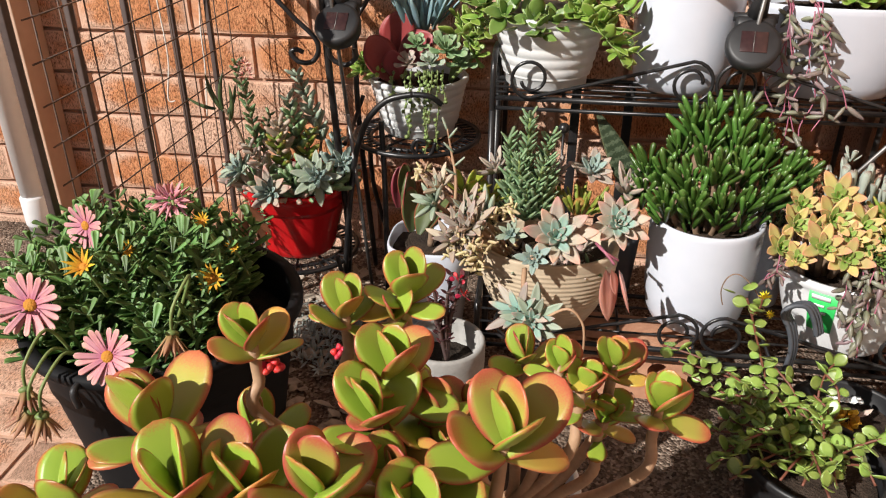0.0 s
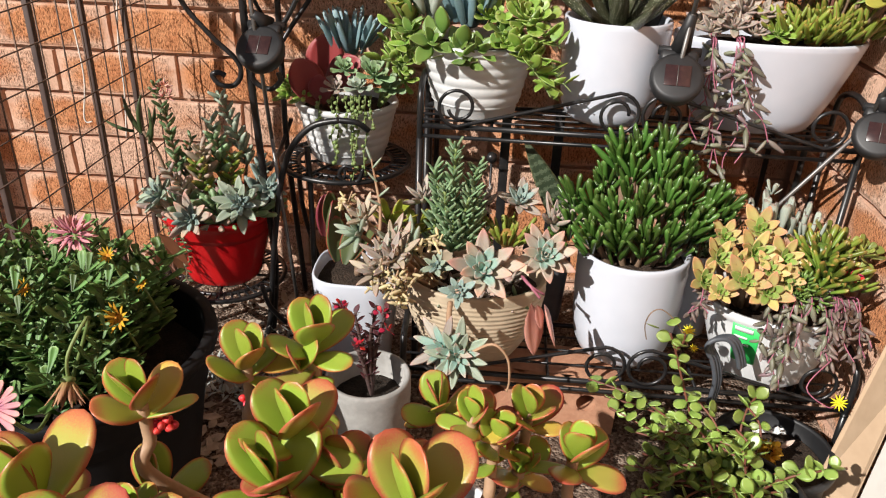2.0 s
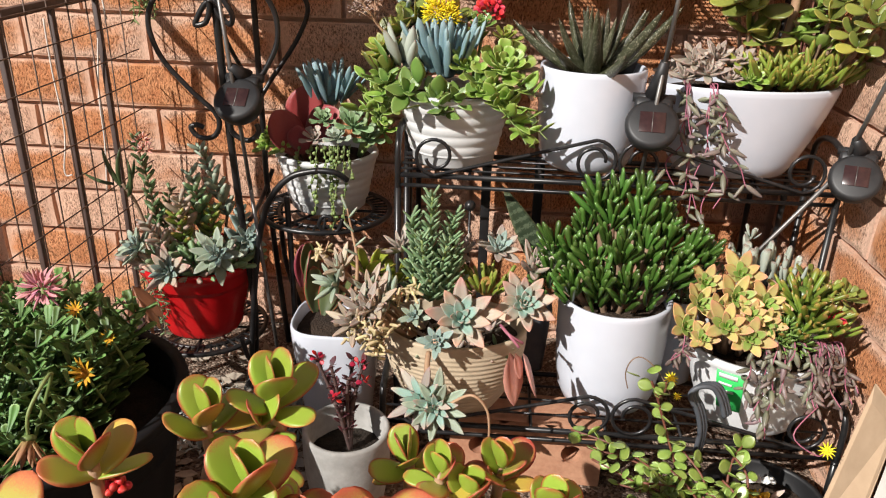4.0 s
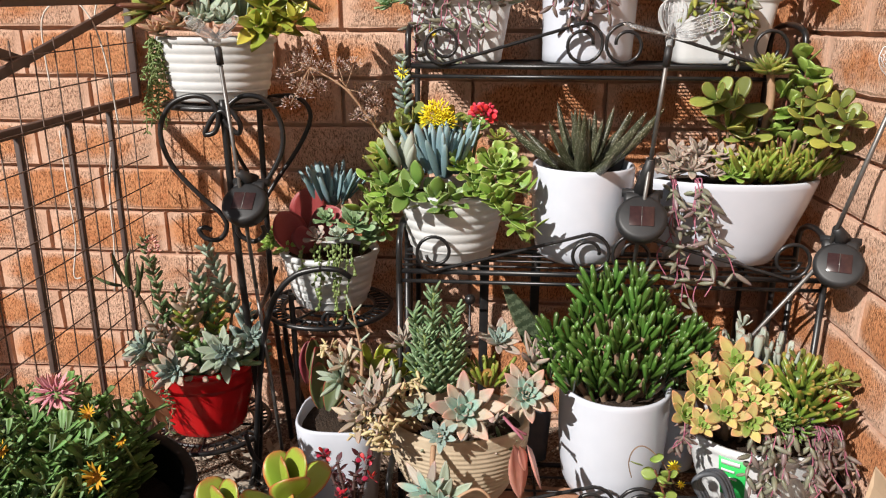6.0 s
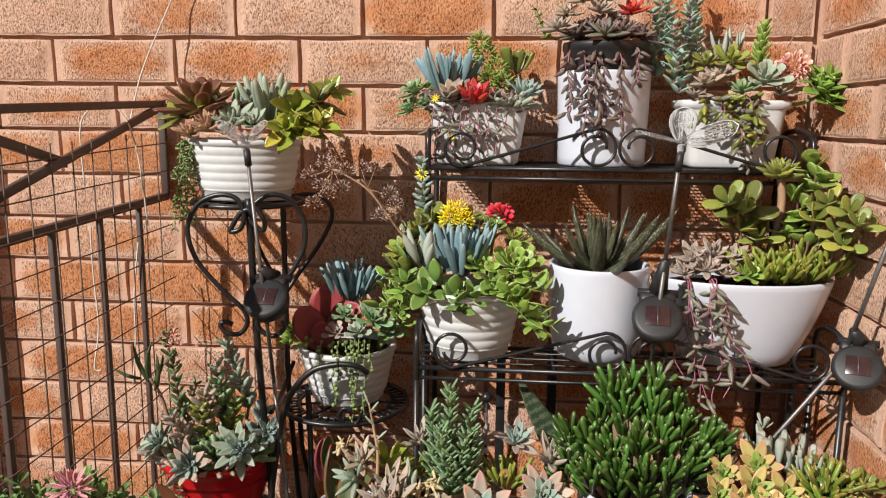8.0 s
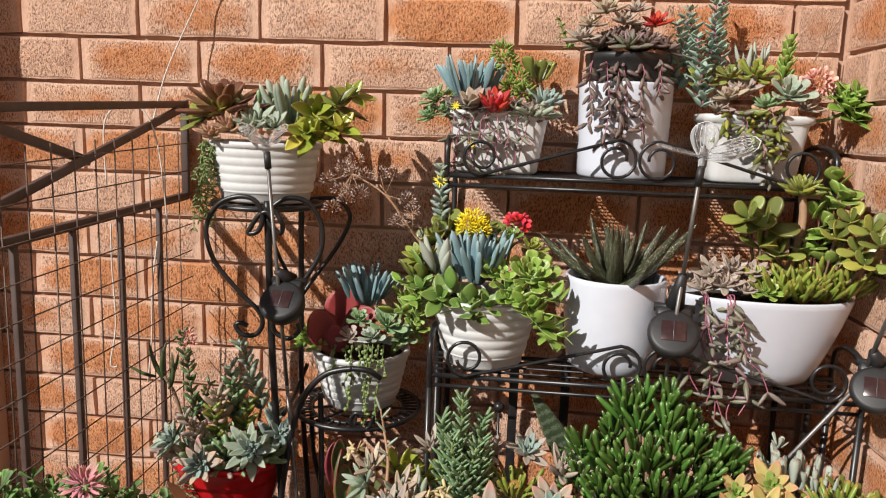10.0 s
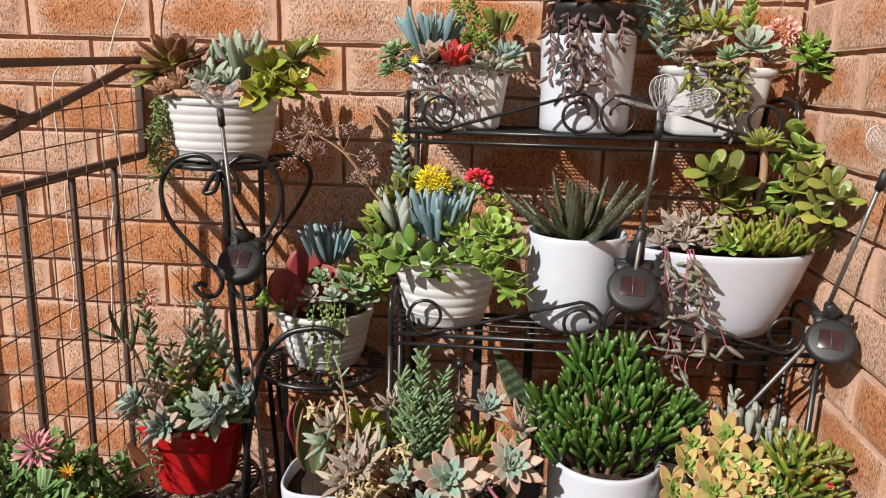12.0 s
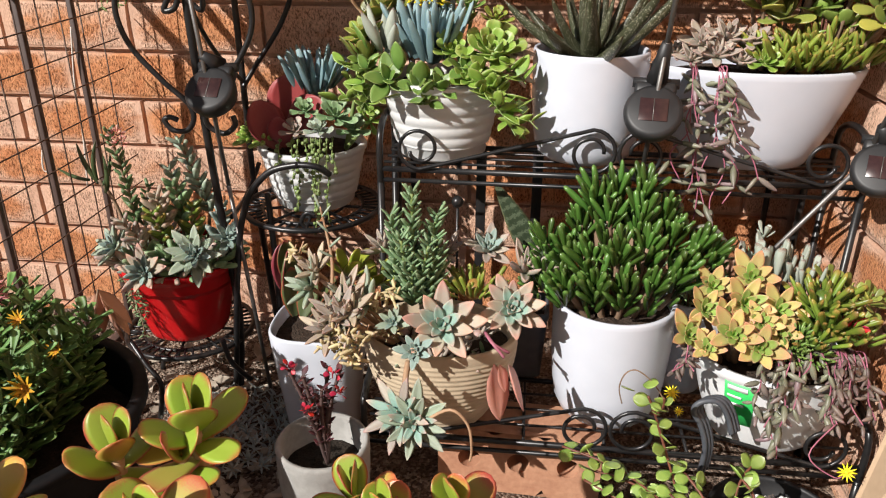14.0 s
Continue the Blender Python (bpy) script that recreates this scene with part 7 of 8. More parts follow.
for p in ((0.228, -0.600, 0.432), (0.268, -0.650, 0.458)):
    puff(P_TUB, "closed_bud", at(P_TUB, p), G_PETAL, 40, 0.010, 0.018, L_SLIM, 80, "closed pink bud", 0.9)
    stem(P_TUB, [at(P_TUB, p), at(P_TUB, p) + Vector((0.0, 0.01, -0.08))], 0.0018, 0.002, M_STEMG, "flower_stem")
for p, tl in (((0.325, -0.800, 0.372), (140, 10)), ((0.191, -0.870, 0.309), (165, -20)), ((0.183, -0.860, 0.327), (150, 20)), ((0.202, -0.870, 0.303), (170, 0))):
    q = at(P_TUB, p)
    flower_head(P_TUB, "wilted_flower", q, G_WILT, 13, 0.032, 1, None, M_STEMG, tl, "wilted drooping flower", 62)
    stem(P_TUB, [q, q + Vector((0.004, 0.004, 0.03)), q + Vector((0.01, 0.04, 0.05)), Vector((q.x * 0.7, q.y * 0.7, 0.28))], 0.0018, 0.002, M_STEMG, "flower_stem")
# a dried brown leaf that hangs over the rim, folded like a fan
G_FAN = leaf_mat("dried_brown_leaf", (0.42, 0.22, 0.13), (0.50, 0.27, 0.17), (0.46, 0.24, 0.15), None, 0.8, 0.8, 0.8, 0.05, 0.2)
hub = stem(P_TUB, [at(P_TUB, (0.272, -0.560, 0.30)), at(P_TUB, (0.275, -0.500, 0.33)), at(P_TUB, (0.268, -0.455, 0.366))], 0.0015, 0.0012, M_STEM, "dried_stem")
for p in ((0.262, -0.450, 0.290), (0.276, -0.448, 0.276), (0.292, -0.452, 0.292), (0.302, -0.455, 0.312)):
    a0, dv = at(P_TUB, (0.268, -0.455, 0.366)), Vector(p) - Vector((0.268, -0.455, 0.366))
    add_leaf(hub, L_SLIM, G_FAN, Matrix.Translation(a0) @ dv.to_track_quat('Y', 'Z').to_matrix().to_4x4() @ Matrix.Diagonal((dv.length * 1.5, dv.length, dv.length, 1)), "blade")
part("rim_clip", rod([(-0.018, -0.158, 0.262), (-0.018, -0.178, 0.262), (-0.018, -0.176, 0.24)], 0.004), M_BLACK, P_TUB)


def paddle_head(parent, where, size, pairs, tilt, rng, open_=1.0):
    """Opposite pairs of large round leaves, each pair a quarter turn on from the last."""
    bm = bmesh.new()
    bmesh.ops.create_uvsphere(bm, u_segments=8, v_segments=6, radius=0.005)
    hub = part("paddle_head", bm, M_STEMT, parent, "", Matrix.Translation(where) @ Matrix.Rotation(radians(tilt[0]), 4, 'X') @ Matrix.Rotation(radians(tilt[1]), 4, 'Y') @ Matrix.Rotation(radians(rng.uniform(-25, 25)), 4, 'Z'))
    for i in range(pairs):
        u = (i + 0.4) / pairs
        for k in (0, 180):
            lift = 82 - 62 * open_ * u ** 1.2 + rng.uniform(-9, 9)
            pick = rng.random()
            g = G_PADDLE if pick > 0.18 + 0.52 * u else (G_PADR if pick > 0.12 * u else G_PADY)
            add_leaf(hub, L_PADD, g, leaf_pose((0, 0, 0.010 * (1 - u) - 0.005 * i), 90 * i + k + 45 + rng.uniform(-14, 14), lift, size * (0.78 + 0.34 * u) * rng.uniform(0.88, 1.1), rng.uniform(-12, 12), rng.uniform(0.95, 1.12)))
    return hub


# ---- paddle plant in front: branching stems that end in rosettes of large round leaves
# each head: foot, leaf length, pairs of leaves, lower pairs, tilt
PAD = [((0.488, -0.955, 0.479), .034, 3, 0, (10, -3)), ((0.546, -0.890, 0.472), .030, 3, 0, (6, 4)), ((0.594, -0.865, 0.482), .035, 4, 1, (8, 6)), ((0.584, -0.872, 0.460), .028, 1, 2, (18, 10)),
       ((0.601, -0.955, 0.462), .039, 4, 1, (6, 2)), ((0.596, -0.990, 0.445), .041, 4, 1, (8, -6)), ((0.626, -0.950, 0.421), .038, 3, 1, (12, 16)), ((0.693, -1.000, 0.445), .046, 3, 0, (8, 3)),
       ((0.704, -0.835, 0.401), .028, 3, 0, (10, -10)), ((0.734, -0.880, 0.429), .026, 4, 0, (14, 0)), ((0.755, -0.880, 0.408), .026, 3, 1, (14, 10)), ((0.783, -0.852, 0.414), .030, 3, 0, (8, 4)),
       ((0.777, -0.860, 0.361), .028, 3, 1, (14, 6)), ((0.823, -0.880, 0.394), .033, 3, 0, (4, 6)), ((0.430, -1.010, 0.432), .050, 4, 1, (8, -16)), ((0.569, -1.060, 0.436), .044, 3, 0, (6, 4)),
       ((0.478, -1.070, 0.428), .048, 4, 0, (8, -6)), ((0.514, -1.055, 0.420), .044, 3, 0, (10, 0)), ((0.352, -1.050, 0.372), .040, 3, 0, (-18, 14)), ((0.474, -0.930, 0.362), .042, 3, 0, (12, 0)),
       ((0.618, -1.020, 0.408), .038, 4, 0, (12, 0)), ((0.636, -1.050, 0.406), .042, 3, 0, (8, 4)), ((0.651, -0.970, 0.392), .037, 4, 0, (10, 6)), ((0.489, -1.000, 0.405), .028, 3, 0, (8, 0)), ((0.668, -0.930, 0.412), .030, 3, 0, (10, 4)), ((0.538, -1.020, 0.385), .040, 3, 0, (12, 0))]
root = Vector((0, 0, 0.11))
for i, (p, s, n, low, tl) in enumerate(PAD):
    q = at(P_PF, p)
    s *= 1.36
    hub = paddle_head(P_PF, q, s, min(n, 3), tl, R)
    lean = 0.006 if q.x > 0 else -0.006
    foot = q - Vector((lean, 0.004, 0.070))
    mid = root.lerp(foot, 0.5) + Vector((R.uniform(-.01, .01), R.uniform(-.01, .01), -0.03))
    stem(P_PF, [root, mid, foot, q - Vector((lean * 0.3, 0, 0.03)), q], 0.0068, 0.0046, M_STEMT, "branch", 6, 9)
    # lower leaves along the branch
    for j in range(low + 1):
        c = q - Vector((0, 0, 0.010 + 0.014 * j))
        for k in range(2):
            add_leaf(hub, L_PADD, (G_PADDLE, G_PADR, G_PADDLE, G_PADY)[R.randrange(4)], hub.matrix_basis.inverted() @ leaf_pose(c, 90 * j + 180 * k + R.uniform(-30, 30), R.uniform(-35, 15), s * R.uniform(0.8, 1.1), R.uniform(-15, 15), 0.9))
for p in ((0.500, -0.950, 0.458), (0.512, -0.800, 0.366)):
    puff(P_PF, "red_berry", at(P_PF, p), G_CRIM, 10, 0.004, 0.007, L_BEAD, 91)

# ---- elephant bush that trails at the right
P_EB = thing("planter", 1.075, -0.640, GZ, "elephant bush trailing from a low black pot", "planter")
part("pot", lathe(pot_profile(0.07, 0.085, 0.09, 0.004, 0.003, 0.02), 48), M_BLACK, P_EB, "black plastic")
soil_disc(P_EB, 0.077, 0.066)
root = Vector((0, 0, 0.07))
ends = [(0.978, -0.560, 0.337), (0.987, -0.570, 0.336), (0.910, -0.580, 0.221), (0.939, -0.600, 0.202), (0.967, -0.620, 0.222), (0.925, -0.630, 0.169), (0.961, -0.660, 0.173), (0.997, -0.640, 0.187), (0.993, -0.700, 0.178), (1.027, -0.680, 0.191), (1.058, -0.620, 0.178), (1.090, -0.600, 0.184), (1.087, -0.660, 0.181), (1.114, -0.680, 0.176), (1.122, -0.700, 0.169), (1.033, -0.720, 0.176), (0.951, -0.720, 0.173), (1.069, -0.720, 0.181), (1.004, -0.600, 0.228), (1.035, -0.610, 0.204), (1.110, -0.540, 0.232), (1.092, -0.560, 0.226), (1.024, -0.570, 0.235), (0.935, -0.680, 0.150), (1.125, -0.660, 0.186), (1.183, -0.660, 0.222), (1.147, -0.660, 0.208), (0.905, -0.560, 0.224), (0.977, -0.630, 0.195), (1.007, -0.720, 0.181), (1.069, -0.600, 0.218), (0.953, -0.620, 0.183)]
strands = [[root, at(P_EB, (1.032, -0.600, 0.176)), at(P_EB, (1.010, -0.570, 0.234)), at(P_EB, (0.985, -0.560, 0.304)), at(P_EB, (0.974, -0.560, 0.330))], [at(P_EB, (0.985, -0.560, 0.304)), at(P_EB, (0.991, -0.565, 0.321)), at(P_EB, (0.989, -0.570, 0.336))]]
for i, p in enumerate(ends[2:]):
    q = at(P_EB, p)
    mid = root.lerp(q, 0.5) + Vector((R.uniform(-.02, .02), R.uniform(-.02, .02), 0.03))
    strands.append([root, mid, q])
    if i % 4 == 1:
        strands.append([mid, mid.lerp(q, 0.5) + Vector((R.uniform(-.02, .02), R.uniform(-.02, .02), 0.015)), q + Vector((R.uniform(-.04, .04), R.uniform(-.03, .03), R.uniform(-.02, .02)))])
trailer(P_EB, "elephant_bush", G_PORT, M_STEMR, strands, L_ROUND, 0.0180, 0.0118, 95, "small round green leaves on dark red stems", -20, True, 0.0016, 220)
flower_head(P_EB, "yellow_daisy", at(P_EB, (1.009, -0.520, 0.310)), G_YELF, 13, 0.0095, 1, None, None, (50, 0))
flower_head(P_EB, "yellow_daisy", at(P_EB, (1.020, -0.520, 0.284)), G_YELF, 10, 0.006, 1, None, None, (50, 0))

# a thin curl with two young leaves in front of the white pot
curl = shoot(P_EB, "curling_sprig", [], curve_pts([at(P_EB, p) for p in [(0.999, -0.56, 0.313), (0.98, -0.56, 0.345), (0.959, -0.56, 0.363), (0.946, -0.56, 0.358), (0.941, -0.56, 0.339), (0.946, -0.56, 0.318)]], 6), G_PORT, M_STEM, 0.0008)
for p, yaw in zip([(0.958, -0.56, 0.336), (0.967, -0.56, 0.345)], (200, 330)):
    add_leaf(curl, L_ROUND, G_PORT, leaf_pose(at(P_EB, p), yaw, 25, 0.019, 20))

# grey plastic hanger hook
hook = thing("hanger_hook", *(1.063, -0.510, 0.191), "dark grey plastic hanger hook with ridged strap", "hook")
HP = [(1.063, -0.510, 0.191), (1.064, -0.510, 0.228), (1.055, -0.510, 0.260), (1.043, -0.510, 0.282), (1.050, -0.510, 0.295), (1.069, -0.510, 0.297), (1.082, -0.510, 0.280), (1.092, -0.510, 0.253)]
M_HOOK = simple("grey_plastic", (0.05, 0.055, 0.065), (0.09, 0.10, 0.115), 0.5, 40, 0, 0.1, 0.0008)
for dy in (-0.004, 0.0, 0.004):
    part("strap", rod([at(hook, p) + Vector((dy * 1.1, dy, 0)) for p in HP], 0.0035, 7, 8), M_HOOK, hook)

# yellow daisy on a long thread
stem(P_LR, [at(P_LR, (1.210, -0.500, 0.268)), at(P_LR, (1.174, -0.530, 0.242)), at(P_LR, (1.204, -0.540, 0.220)), at(P_LR, (1.215, -0.540, 0.228))], 0.0009, 0.0008, M_STEMP, "thread_stem")
flower_head(P_LR, "yellow_daisy", at(P_LR, (1.216, -0.540, 0.229)), G_YELF, 12, 0.011, 1, None, None, (60, 0))

# snake plant behind in a small dark pot
P_SN = thing("planter", 0.832, -0.285, LSHELF, "small dark grey square pot with a snake plant leaf", "planter")
M_SLATE = simple("slate_grey_plastic", (0.05, 0.055, 0.065), (0.085, 0.09, 0.10), 0.45, 30, 0, 0.1, 0.001)
part("pot", lathe(pot_profile(0.030, 0.036, 0.115, 0.003, 0.002, 0.01), 40, 1, 1, 6), M_SLATE, P_SN, "slate grey plastic")
soil_disc(P_SN, 0.031, 0.10, 1, 1, 6)
hub = stem(P_SN, [(0, 0, 0.09), (0, 0, 0.11)], 0.005, 0.005, M_STEMG)
a0, b0 = at(P_SN, (0.859, -0.270, 0.343)), at(P_SN, (0.779, -0.270, 0.480))
dv = b0 - a0
L_SNAKE = leaf_mesh("snake", 1, 0.29, 0.02, "blade", 0.12, 0.0, 5, 12)
add_leaf(hub, L_SNAKE, G_SNAKE, Matrix.Translation(a0) @ Matrix((dv.normalized().cross(Vector((0, -1, 0.2))).normalized(), dv.normalized(), dv.normalized().cross(Vector((0, -1, 0.2))).normalized().cross(dv.normalized()))).transposed().to_4x4() @ Matrix.Diagonal((dv.length,) * 3 + (1,)))
stem(P_SN, [(0, 0, 0.10), a0], 0.004, 0.006, M_STEMG)

# ---------------------------------------------------------------- solar garden stakes

M_STEEL = simple("brushed_steel_tube", (0.14, 0.135, 0.13), (0.22, 0.21, 0.20), 0.45, 80, 0.7, 0.1, 0.0004)
M_CELL = simple("solar_cell", (0.030, 0.015, 0.015), (0.055, 0.026, 0.024), 0.2, 60, 0, 0.02, 0.0003)
m_, nt_, b_ = mat("clear_plastic", 0.12)
b_.inputs["Transmission Weight"].default_value = 0.97
b_.inputs["IOR"].default_value = 1.03
b_.inputs["Base Color"].default_value = (0.97, 0.98, 0.99, 1)
bump(nt_, b_, noise_tex(nt_, 260, 2), 0.15, 0.001)
M_CLEAR = m_
M_RIB = simple("frosted_clear_plastic", (0.80, 0.81, 0.83), (0.90, 0.90, 0.91), 0.12, 200, 0, 0.3, 0.0004)
M_RIB.node_tree.nodes["Principled BSDF"].inputs["Transmission Weight"].default_value = 0.25


def stake(foot, top, unit, face, wing=None, big=1.0, bend=None):
    """A steel stake with a round solar unit clipped to it, and clear wings on top."""
    foot, top, unit = Vector(foot), Vector(top), Vector(unit)
    s = thing("solar_stake", *foot, "steel garden stake with a round black solar unit", "solar light", "solar stakes")
    top, unit = top - foot, unit - foot
    joint = Vector(bend) - foot if bend else top * 0.5
    part("tube", bar((0, 0, 0), joint, 0.0032, 12), M_STEEL, s)
    part("tube", bar(joint, top, 0.0032, 12), M_STEEL, s)
    d = (top - joint).normalized()
    part("collar", bar(top - d * 0.028, top - d * 0.002, 0.0055, 12), M_BLACK, s)
    # the unit faces upwards to the sun
    m = Matrix.Translation(unit) @ Matrix.Rotation(radians(face[1]), 4, 'Z') @ Matrix.Rotation(radians(face[0]), 4, 'X') @ Matrix.Scale(big, 4)
    body = part("solar_unit", lathe([(0.012, -0.028), (0.026, -0.025), (0.0335, -0.016), (0.0365, -0.004), (0.0368, 0.003), (0.0345, 0.008), (0.030, 0.0095)], 40), M_BLACK, s, "round black plastic housing", m)
    bm = bmesh.new()
    box(bm, -0.0175, 0.0175, -0.0155, 0.0155, 0.0095, 0.0108, 0.0004)
    part("solar_cell", bm, M_CELL, body, "square dark photovoltaic cell")
    bm = bmesh.new()
    box(bm, -0.0006, 0.0006, -0.0155, 0.0155, 0.0108, 0.0112)
    part("contact_strip", bm, M_STEEL, body)
    bm = bmesh.new()
    box(bm, -0.026, 0.026, 0.024, 0.042, -0.016, 0.007, 0.005)
    part("clip", bm, M_BLACK, body, "black hinge clip")
    part("clip_pin", bar((-0.029, 0.043, -0.002), (0.029, 0.043, -0.002), 0.0065, 10), M_BLACK, body)
    top_of_clip = m @ Vector((0, 0.044, -0.004))
    on_tube = joint + d * max(0.0, (top_of_clip - joint).dot(d) + 0.022)
    part("neck", sweep(bmesh.new(), [top_of_clip, top_of_clip.lerp(on_tube, 0.5), on_tube], [0.015, 0.0105, 0.0065], 12), M_BLACK, s)
    if wing:
        wm = leaf_mesh("wing", 1, 0.72, 0.03, "obovate", 0.05, 0.10, 6, 12)
        hub = part("clear_body", lathe([(0.002, -0.02), (0.006, -0.012), (0.007, 0.0), (0.005, 0.012), (0.001, 0.018)], 14), M_CLEAR, s, "clear plastic", Matrix.Translation(top + d * 0.012))
        for dx, dz, sz, wide in wing:
            yv = Vector((dx, -0.12, dz)).normalized()
            zv = Vector((0, -1, 0.35))
            zv = (zv - yv * zv.dot(yv)).normalized()
            wing_m = Matrix((yv.cross(zv), yv, zv)).transposed().to_4x4() @ Matrix.Diagonal((sz * wide, sz, sz, 1))
            one = add_leaf(hub, wm, M_CLEAR, wing_m, "wing")
            # moulded rim and veins
            edge = lambda u, v: (u * 0.36 * (0.30 + 0.70 * math.sin(math.pi / 2 * min(1, v / 0.62))) * math.sqrt(max(0, 1 - max(0, (v - 0.62) / 0.38) ** 2.1)), v, 0.02 + 0.10 * v * v)
            loop = [edge(1, k / 15) for k in range(16)] + [edge(-1, k / 15) for k in range(14, -1, -1)]
            part("wing_rim", sweep(bmesh.new(), loop, 0.013, 5), M_RIB, one)
            bm = bmesh.new()
            for u in (-0.70, -0.35, 0.0, 0.35, 0.70):
                sweep(bm, [edge(u * 0.55, 0.06), edge(u * 0.8, 0.35), edge(u, 0.62), edge(u * 1.15, 0.90)], 0.010, 4)
            # moulded loops between the veins
            for u0 in (-0.60, -0.20, 0.20, 0.60):
                for v0 in (0.50, 0.66, 0.80):
                    ring = [edge(u0 + 0.15 * math.cos(q), v0 + 0.055 * math.sin(q)) for q in (0.0, 1.05, 2.1, 3.14, 4.2, 5.24, 6.28)]
                    sweep(bm, ring, 0.0075, 4)
            tagged(part("vein_net", bm, M_RIB, one), kind="stuff")
    return s


stake((0.410, -0.245, GZ), (0.349, -0.260, 0.832), (0.377, -0.270, 0.592), (44, -4), ((-0.85, 0.55, 0.050, 0.50), (0.85, 0.60, 0.050, 0.42), (-0.9, 0.25, 0.030, 0.5), (0.9, 0.2, 0.028, 0.5)))
stake((0.979, -0.305, 0.523), (0.997, -0.330, 0.839), (0.980, -0.325, 0.595), (50, -8), ((-0.05, 1.0, 0.050, 1.05), (0.95, 0.30, 0.076, 0.50), (-1.0, 0.20, 0.070, 0.13), (0.9, 0.0, 0.040, 0.5)))
stake((1.030, -0.140, GZ), (1.266, -0.410, 0.790), (1.246, -0.372, 0.546), (52, -20), ((-0.7, 0.7, 0.055, 0.8), (0.15, 0.9, 0.05, 0.8)), 0.90, (1.236, -0.345, 0.545))

# small white pot of wiry grey foliage behind the finger jade
P_WB = thing("planter", 1.068, -0.300, LSHELF, "small white pot with wiry grey-green foliage", "planter")
part("pot", lathe(pot_profile(0.030, 0.038, 0.15, 0.004, 0.0, 0.015), 40), M_WHITE, P_WB, "white glaze")
soil_disc(P_WB, 0.033, 0.132)
for k in range(12):
    a = golden(k)
    items, pts = spray((0.012 * math.cos(radians(a)), 0.012 * math.sin(radians(a)), 0.13), (math.cos(radians(a)) * 0.7 + 0.2, math.sin(radians(a)) * 0.7, 1), R.uniform(0.06, 0.12), R, L_SLIM, 0.020, 0.014, None, 30)
    shoot(P_WB, "wiry_shoot", items, pts, G_SEDUM, M_STEM, 0.0014)

# low grey groundcover between the stand and the tub
GC = thing("groundcover", 0.385, -0.36, GZ, "low patch of grey-green leafy groundcover on the soil", "groundcover")
items = []
for k in range(60):
    a = golden(k)
    u = math.sqrt((k + 0.5) / 60)
    it, pts = spray((0.10 * u * math.cos(radians(a)), 0.09 * u * math.sin(radians(a)), 0.0), (math.cos(radians(a)) * u, math.sin(radians(a)) * u, 0.8), R.uniform(0.02, 0.05), R, L_SLIM, 0.022, 0.012, None, 25)
    items += it
join_leaves(items, "foliage", GC, G_SILVER)

# dry leaf litter and bark chips on the soil under the corner stand
M_LITTER = simple("dry_leaf_litter", (0.20, 0.16, 0.12), (0.50, 0.43, 0.35), 0.9, 25, 0, 0.4, 0.002, 0.2)
rl = random.Random(8)
bm = bmesh.new()
for k in range(330):
    x, y = rl.uniform(0.10, 0.56), rl.uniform(-0.60, -0.10)
    ln, wd, yaw = rl.uniform(0.007, 0.022), rl.uniform(0.004, 0.010), rl.uniform(0, 6.3)
    m = Matrix.Translation((x, y, GZ + rl.uniform(0.004, 0.010))) @ Matrix.Rotation(yaw, 4, 'Z') @ Matrix.Rotation(rl.uniform(-0.5, 0.5), 4, 'X') @ Matrix.Rotation(rl.uniform(-0.4, 0.4), 4, 'Y')
    ring = [(-ln, 0, 0), (-ln * 0.4, wd * 0.8, 0.001), (ln * 0.4, wd, 0.002), (ln, wd * 0.1, 0), (ln * 0.3, -wd, 0.001), (-ln * 0.5, -wd * 0.7, 0.002)]
    up = [bm.verts.new(m @ Vector((a, b, c + 0.0012))) for a, b, c in ring]
    dn = [bm.verts.new(m @ Vector((a, b, c))) for a, b, c in ring]
    bm.faces.new(up)
    bm.faces.new(dn[::-1])
    for i in range(6):
        bm.faces.new((dn[i], dn[(i + 1) % 6], up[(i + 1) % 6], up[i]))
solo("leaf_litter", bm, M_LITTER, "pale dry leaf litter and bark chips on soil", "litter", "stuff", smooth=False)

# litter on the black pot: a marigold head, a crumpled wrapper, a fallen leaf, a yellow band
MG = thing("marigold_head", *(1.147, -0.538, 0.128), "faded orange marigold head dropped on dark soil", "flower")
puff(MG, "petal_ball", Vector((0, 0, 0.006)), G_ORANGE, 60, 0.010, 0.010, L_ROUND, 77, "", 0.9)
WR = thing("wrapper", *(1.166, -0.477, 0.118), "crumpled white wrapper on dark soil", "wrapper")
bm = bmesh.new()
bmesh.ops.create_grid(bm, x_segments=12, y_segments=5, size=1.0, matrix=Matrix.Diagonal((0.024, 0.007, 1, 1)))
for v in bm.verts:
    v.co.z = 0.006 + noise.noise(v.co * 160) * 0.007
bmesh.ops.solidify(bm, geom=bm.faces[:], thickness=0.0008)
part("paper", mesh_of("paper", bm, False), M_TAGW, WR)
FL = thing("fallen_leaf", *(1.181, -0.517, 0.122), "dry pinkish fallen leaf on dark soil", "leaf")
add_leaf(FL, L_SLIM, G_DRY, leaf_pose((-0.01, 0, 0.002), 30, 8, 0.028, 0, 1.3), "blade")
M_YEL = simple("yellow_plastic", (0.70, 0.36, 0.01), (0.78, 0.44, 0.02), 0.5, 40, 0, 0.1, 0.0008)
bm = bmesh.new()
band = []
for k in range(13):
    a = radians(236 + 5 * k)
    band.append([bm.verts.new((r * math.cos(a), r * math.sin(a), z)) for r, z in ((0.0725, 0.018), (0.0795, 0.042), (0.0810, 0.042), (0.0740, 0.018))])
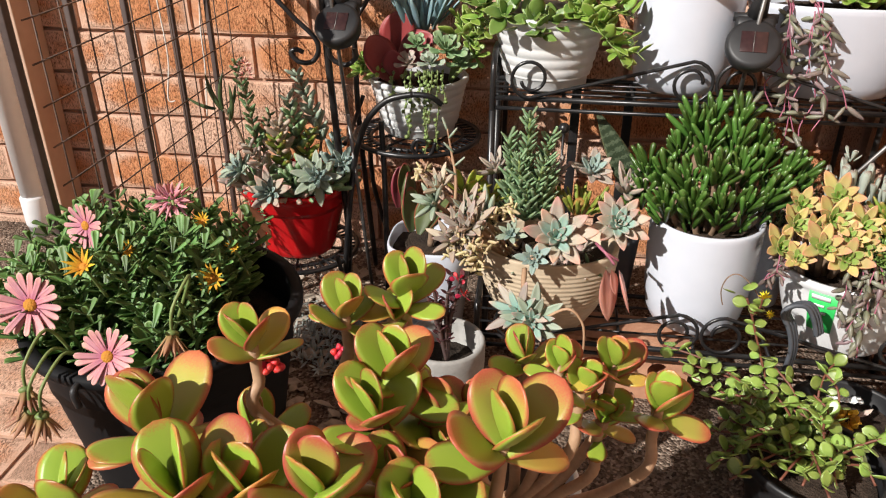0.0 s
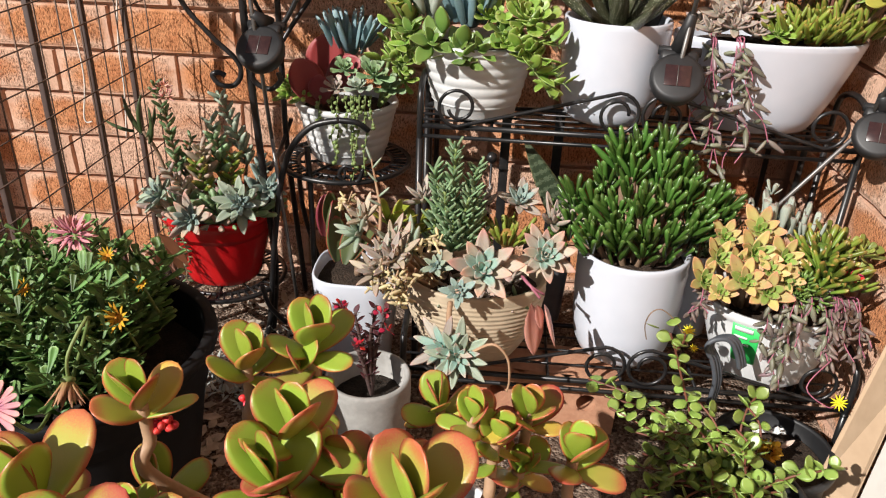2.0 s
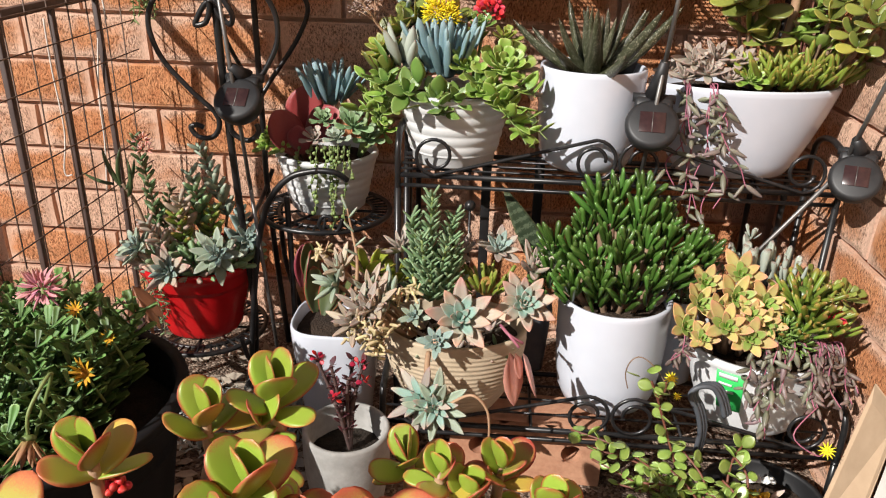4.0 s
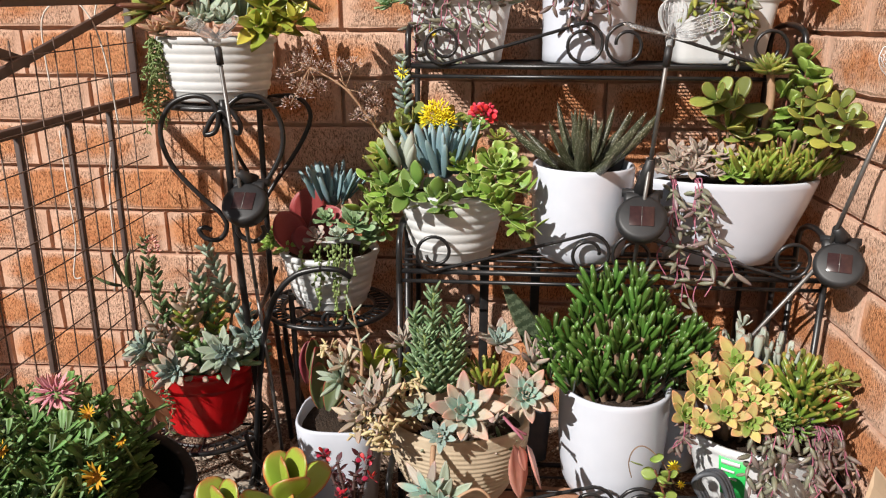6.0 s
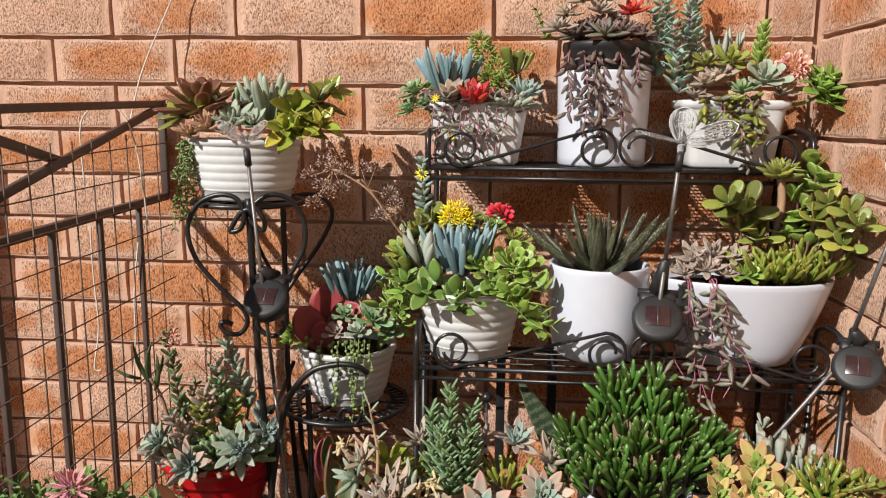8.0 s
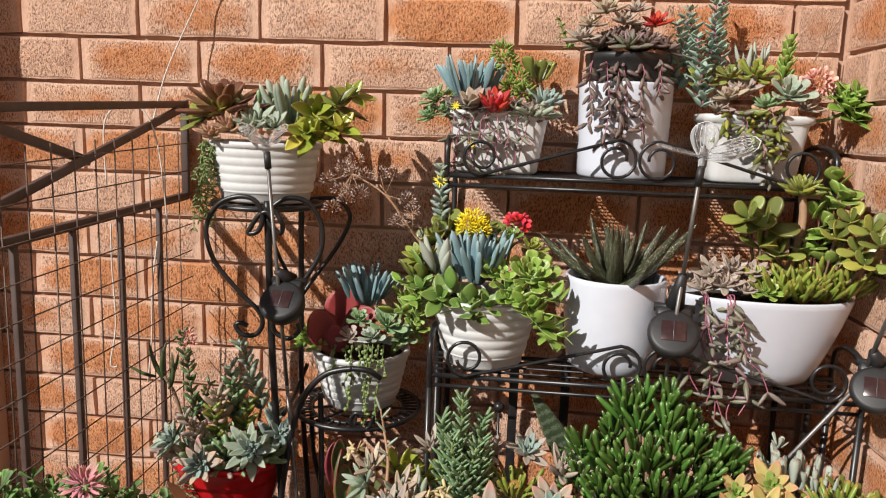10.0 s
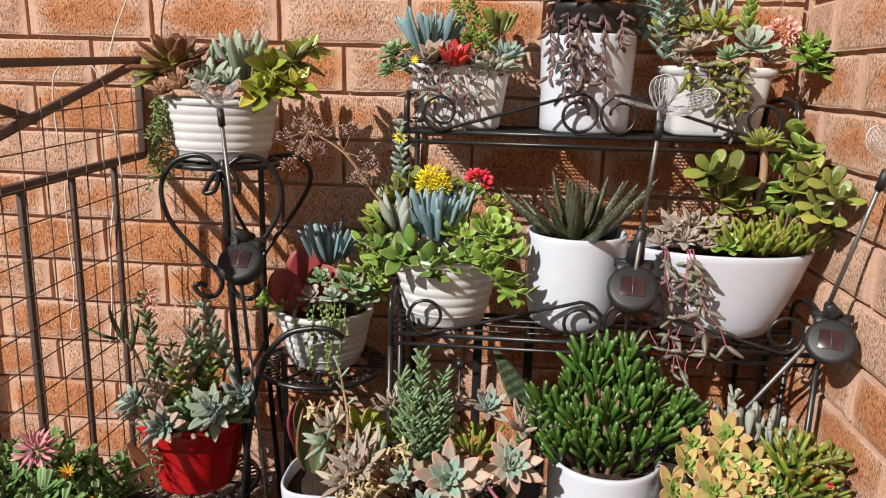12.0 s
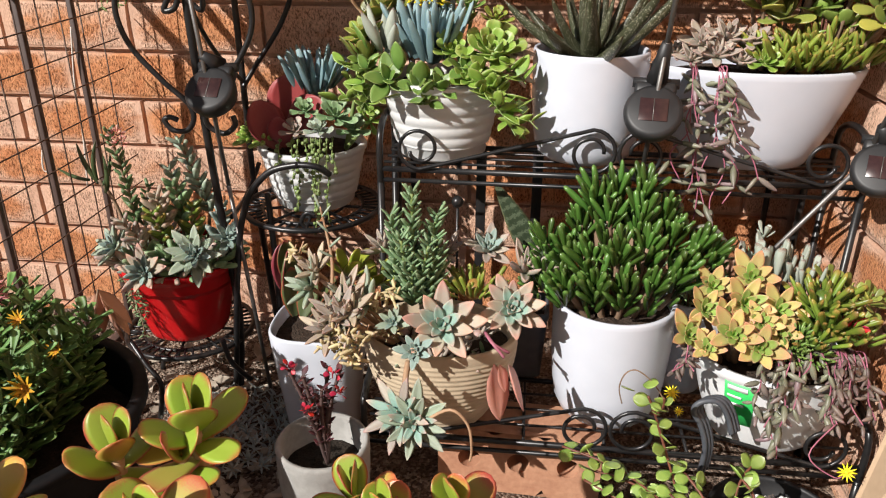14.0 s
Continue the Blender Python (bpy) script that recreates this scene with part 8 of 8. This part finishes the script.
for a, b in zip(band, band[1:]):
    for k in range(4):
        bm.faces.new((a[k], b[k], b[(k + 1) % 4], a[(k + 1) % 4]))
bm.faces.new(band[0])
bm.faces.new(band[-1][::-1])
bmesh.ops.recalc_face_normals(bm, faces=bm.faces)
part("yellow_band", bm, M_YEL, P_BR, "bright yellow plastic band")

# ---------------------------------------------------------------- bricks of the walls


def brick_mesh(rng):
    """One brick face block, 232 x 78, a little uneven, along x, front towards -y."""
    bm = bmesh.new()
    nx, nz = 6, 2
    front = [[None] * (nz + 1) for _ in range(nx + 1)]
    back = [[None] * (nz + 1) for _ in range(nx + 1)]
    for i in range(nx + 1):
        for k in range(nz + 1):
            x, z = -0.116 + 0.232 * i / nx, -0.039 + 0.078 * k / nz
            rim = (i in (0, nx)) or (k in (0, nz))
            jx, jz = rng.uniform(-0.0014, 0.0014), rng.uniform(-0.0012, 0.0012)
            front[i][k] = bm.verts.new((x + jx, (0.0022 if rim else 0.0) + rng.uniform(-0.0008, 0.0008), z + jz))
            if rim:
                back[i][k] = bm.verts.new((x + jx * 1.3, 0.03, z + jz * 1.3))
    for i in range(nx):
        for k in range(nz):
            bm.faces.new((front[i][k], front[i + 1][k], front[i + 1][k + 1], front[i][k + 1]))
    loop = [(i, 0) for i in range(nx)] + [(nx, k) for k in range(nz)] + [(i, nz) for i in range(nx, 0, -1)] + [(0, k) for k in range(nz, 0, -1)]
    for (a, b), (c, d) in zip(loop, loop[1:] + loop[:1]):
        bm.faces.new((front[a][b], back[a][b], back[c][d], front[c][d]))
    bmesh.ops.recalc_face_normals(bm, faces=bm.faces)
    me = mesh_of("brick", bm, False)
    me.materials.append(M_BRICK)
    return me


brick_rng = random.Random(4)
BRICKS = [brick_mesh(brick_rng) for _ in range(7)]


def lay(parent, place, x0, x1, c0, c1):
    """Stretcher bond from x0 to x1 for courses c0..c1 below the gauge bed, cut at the ends."""
    rest = []
    for c in range(c0, c1):
        zc = Z0 - BZ * c - 0.01 - 0.038
        k0 = math.floor((x0 - (0.12 if c % 2 == 0 else 0)) / BX) - 1
        for k in range(k0, k0 + int((x1 - x0) / BX) + 4):
            a = 0.01 + BX * k + (0.12 if c % 2 == 0 else 0)
            b = a + 0.23
            a2, b2 = max(a, x0), min(b, x1)
            if b2 - a2 < 0.03:
                continue
            m = place((a2 + b2) / 2, zc) @ Matrix.Diagonal(((b2 - a2) / 0.23, 1, 1, 1))
            ob = new("brick", brick_rng.choice(BRICKS))
            ob.parent = parent
            ob.matrix_basis = m


lay(wall_n, lambda x, z: pose(x, 0, z), -0.60, RX - 0.004, -4, 12)
lay(wall_e, lambda y, z: pose(RX, -y, z, 0, 0, -90), 0.012, 0.95, -4, 12)

# paving bricks beside the tub, laid flat
bm = bmesh.new()
box(bm, -0.70, 0.09, -1.02, -0.24, GZ - 0.03, GZ + 0.010)
paving = solo("pavement", bm, M_MORTAR, "salmon brick paving laid flat beside the tub", "paving", "structure", smooth=False)
for r_ in range(9):
    for k in range(4):
        a = -0.83 + 0.24 * k + (0.12 if r_ % 2 else 0)
        b = min(a + 0.23, 0.085)
        if b - a < 0.03:
            continue
        ob = new("brick", BRICKS[(r_ + k) % 7])
        ob.parent = paving
        ob.matrix_basis = pose((a + b) / 2, -0.98 + 0.086 * r_, GZ + 0.016, -90, 0, 0) @ Matrix.Diagonal(((b - a) / 0.23, 1, 1, 1))
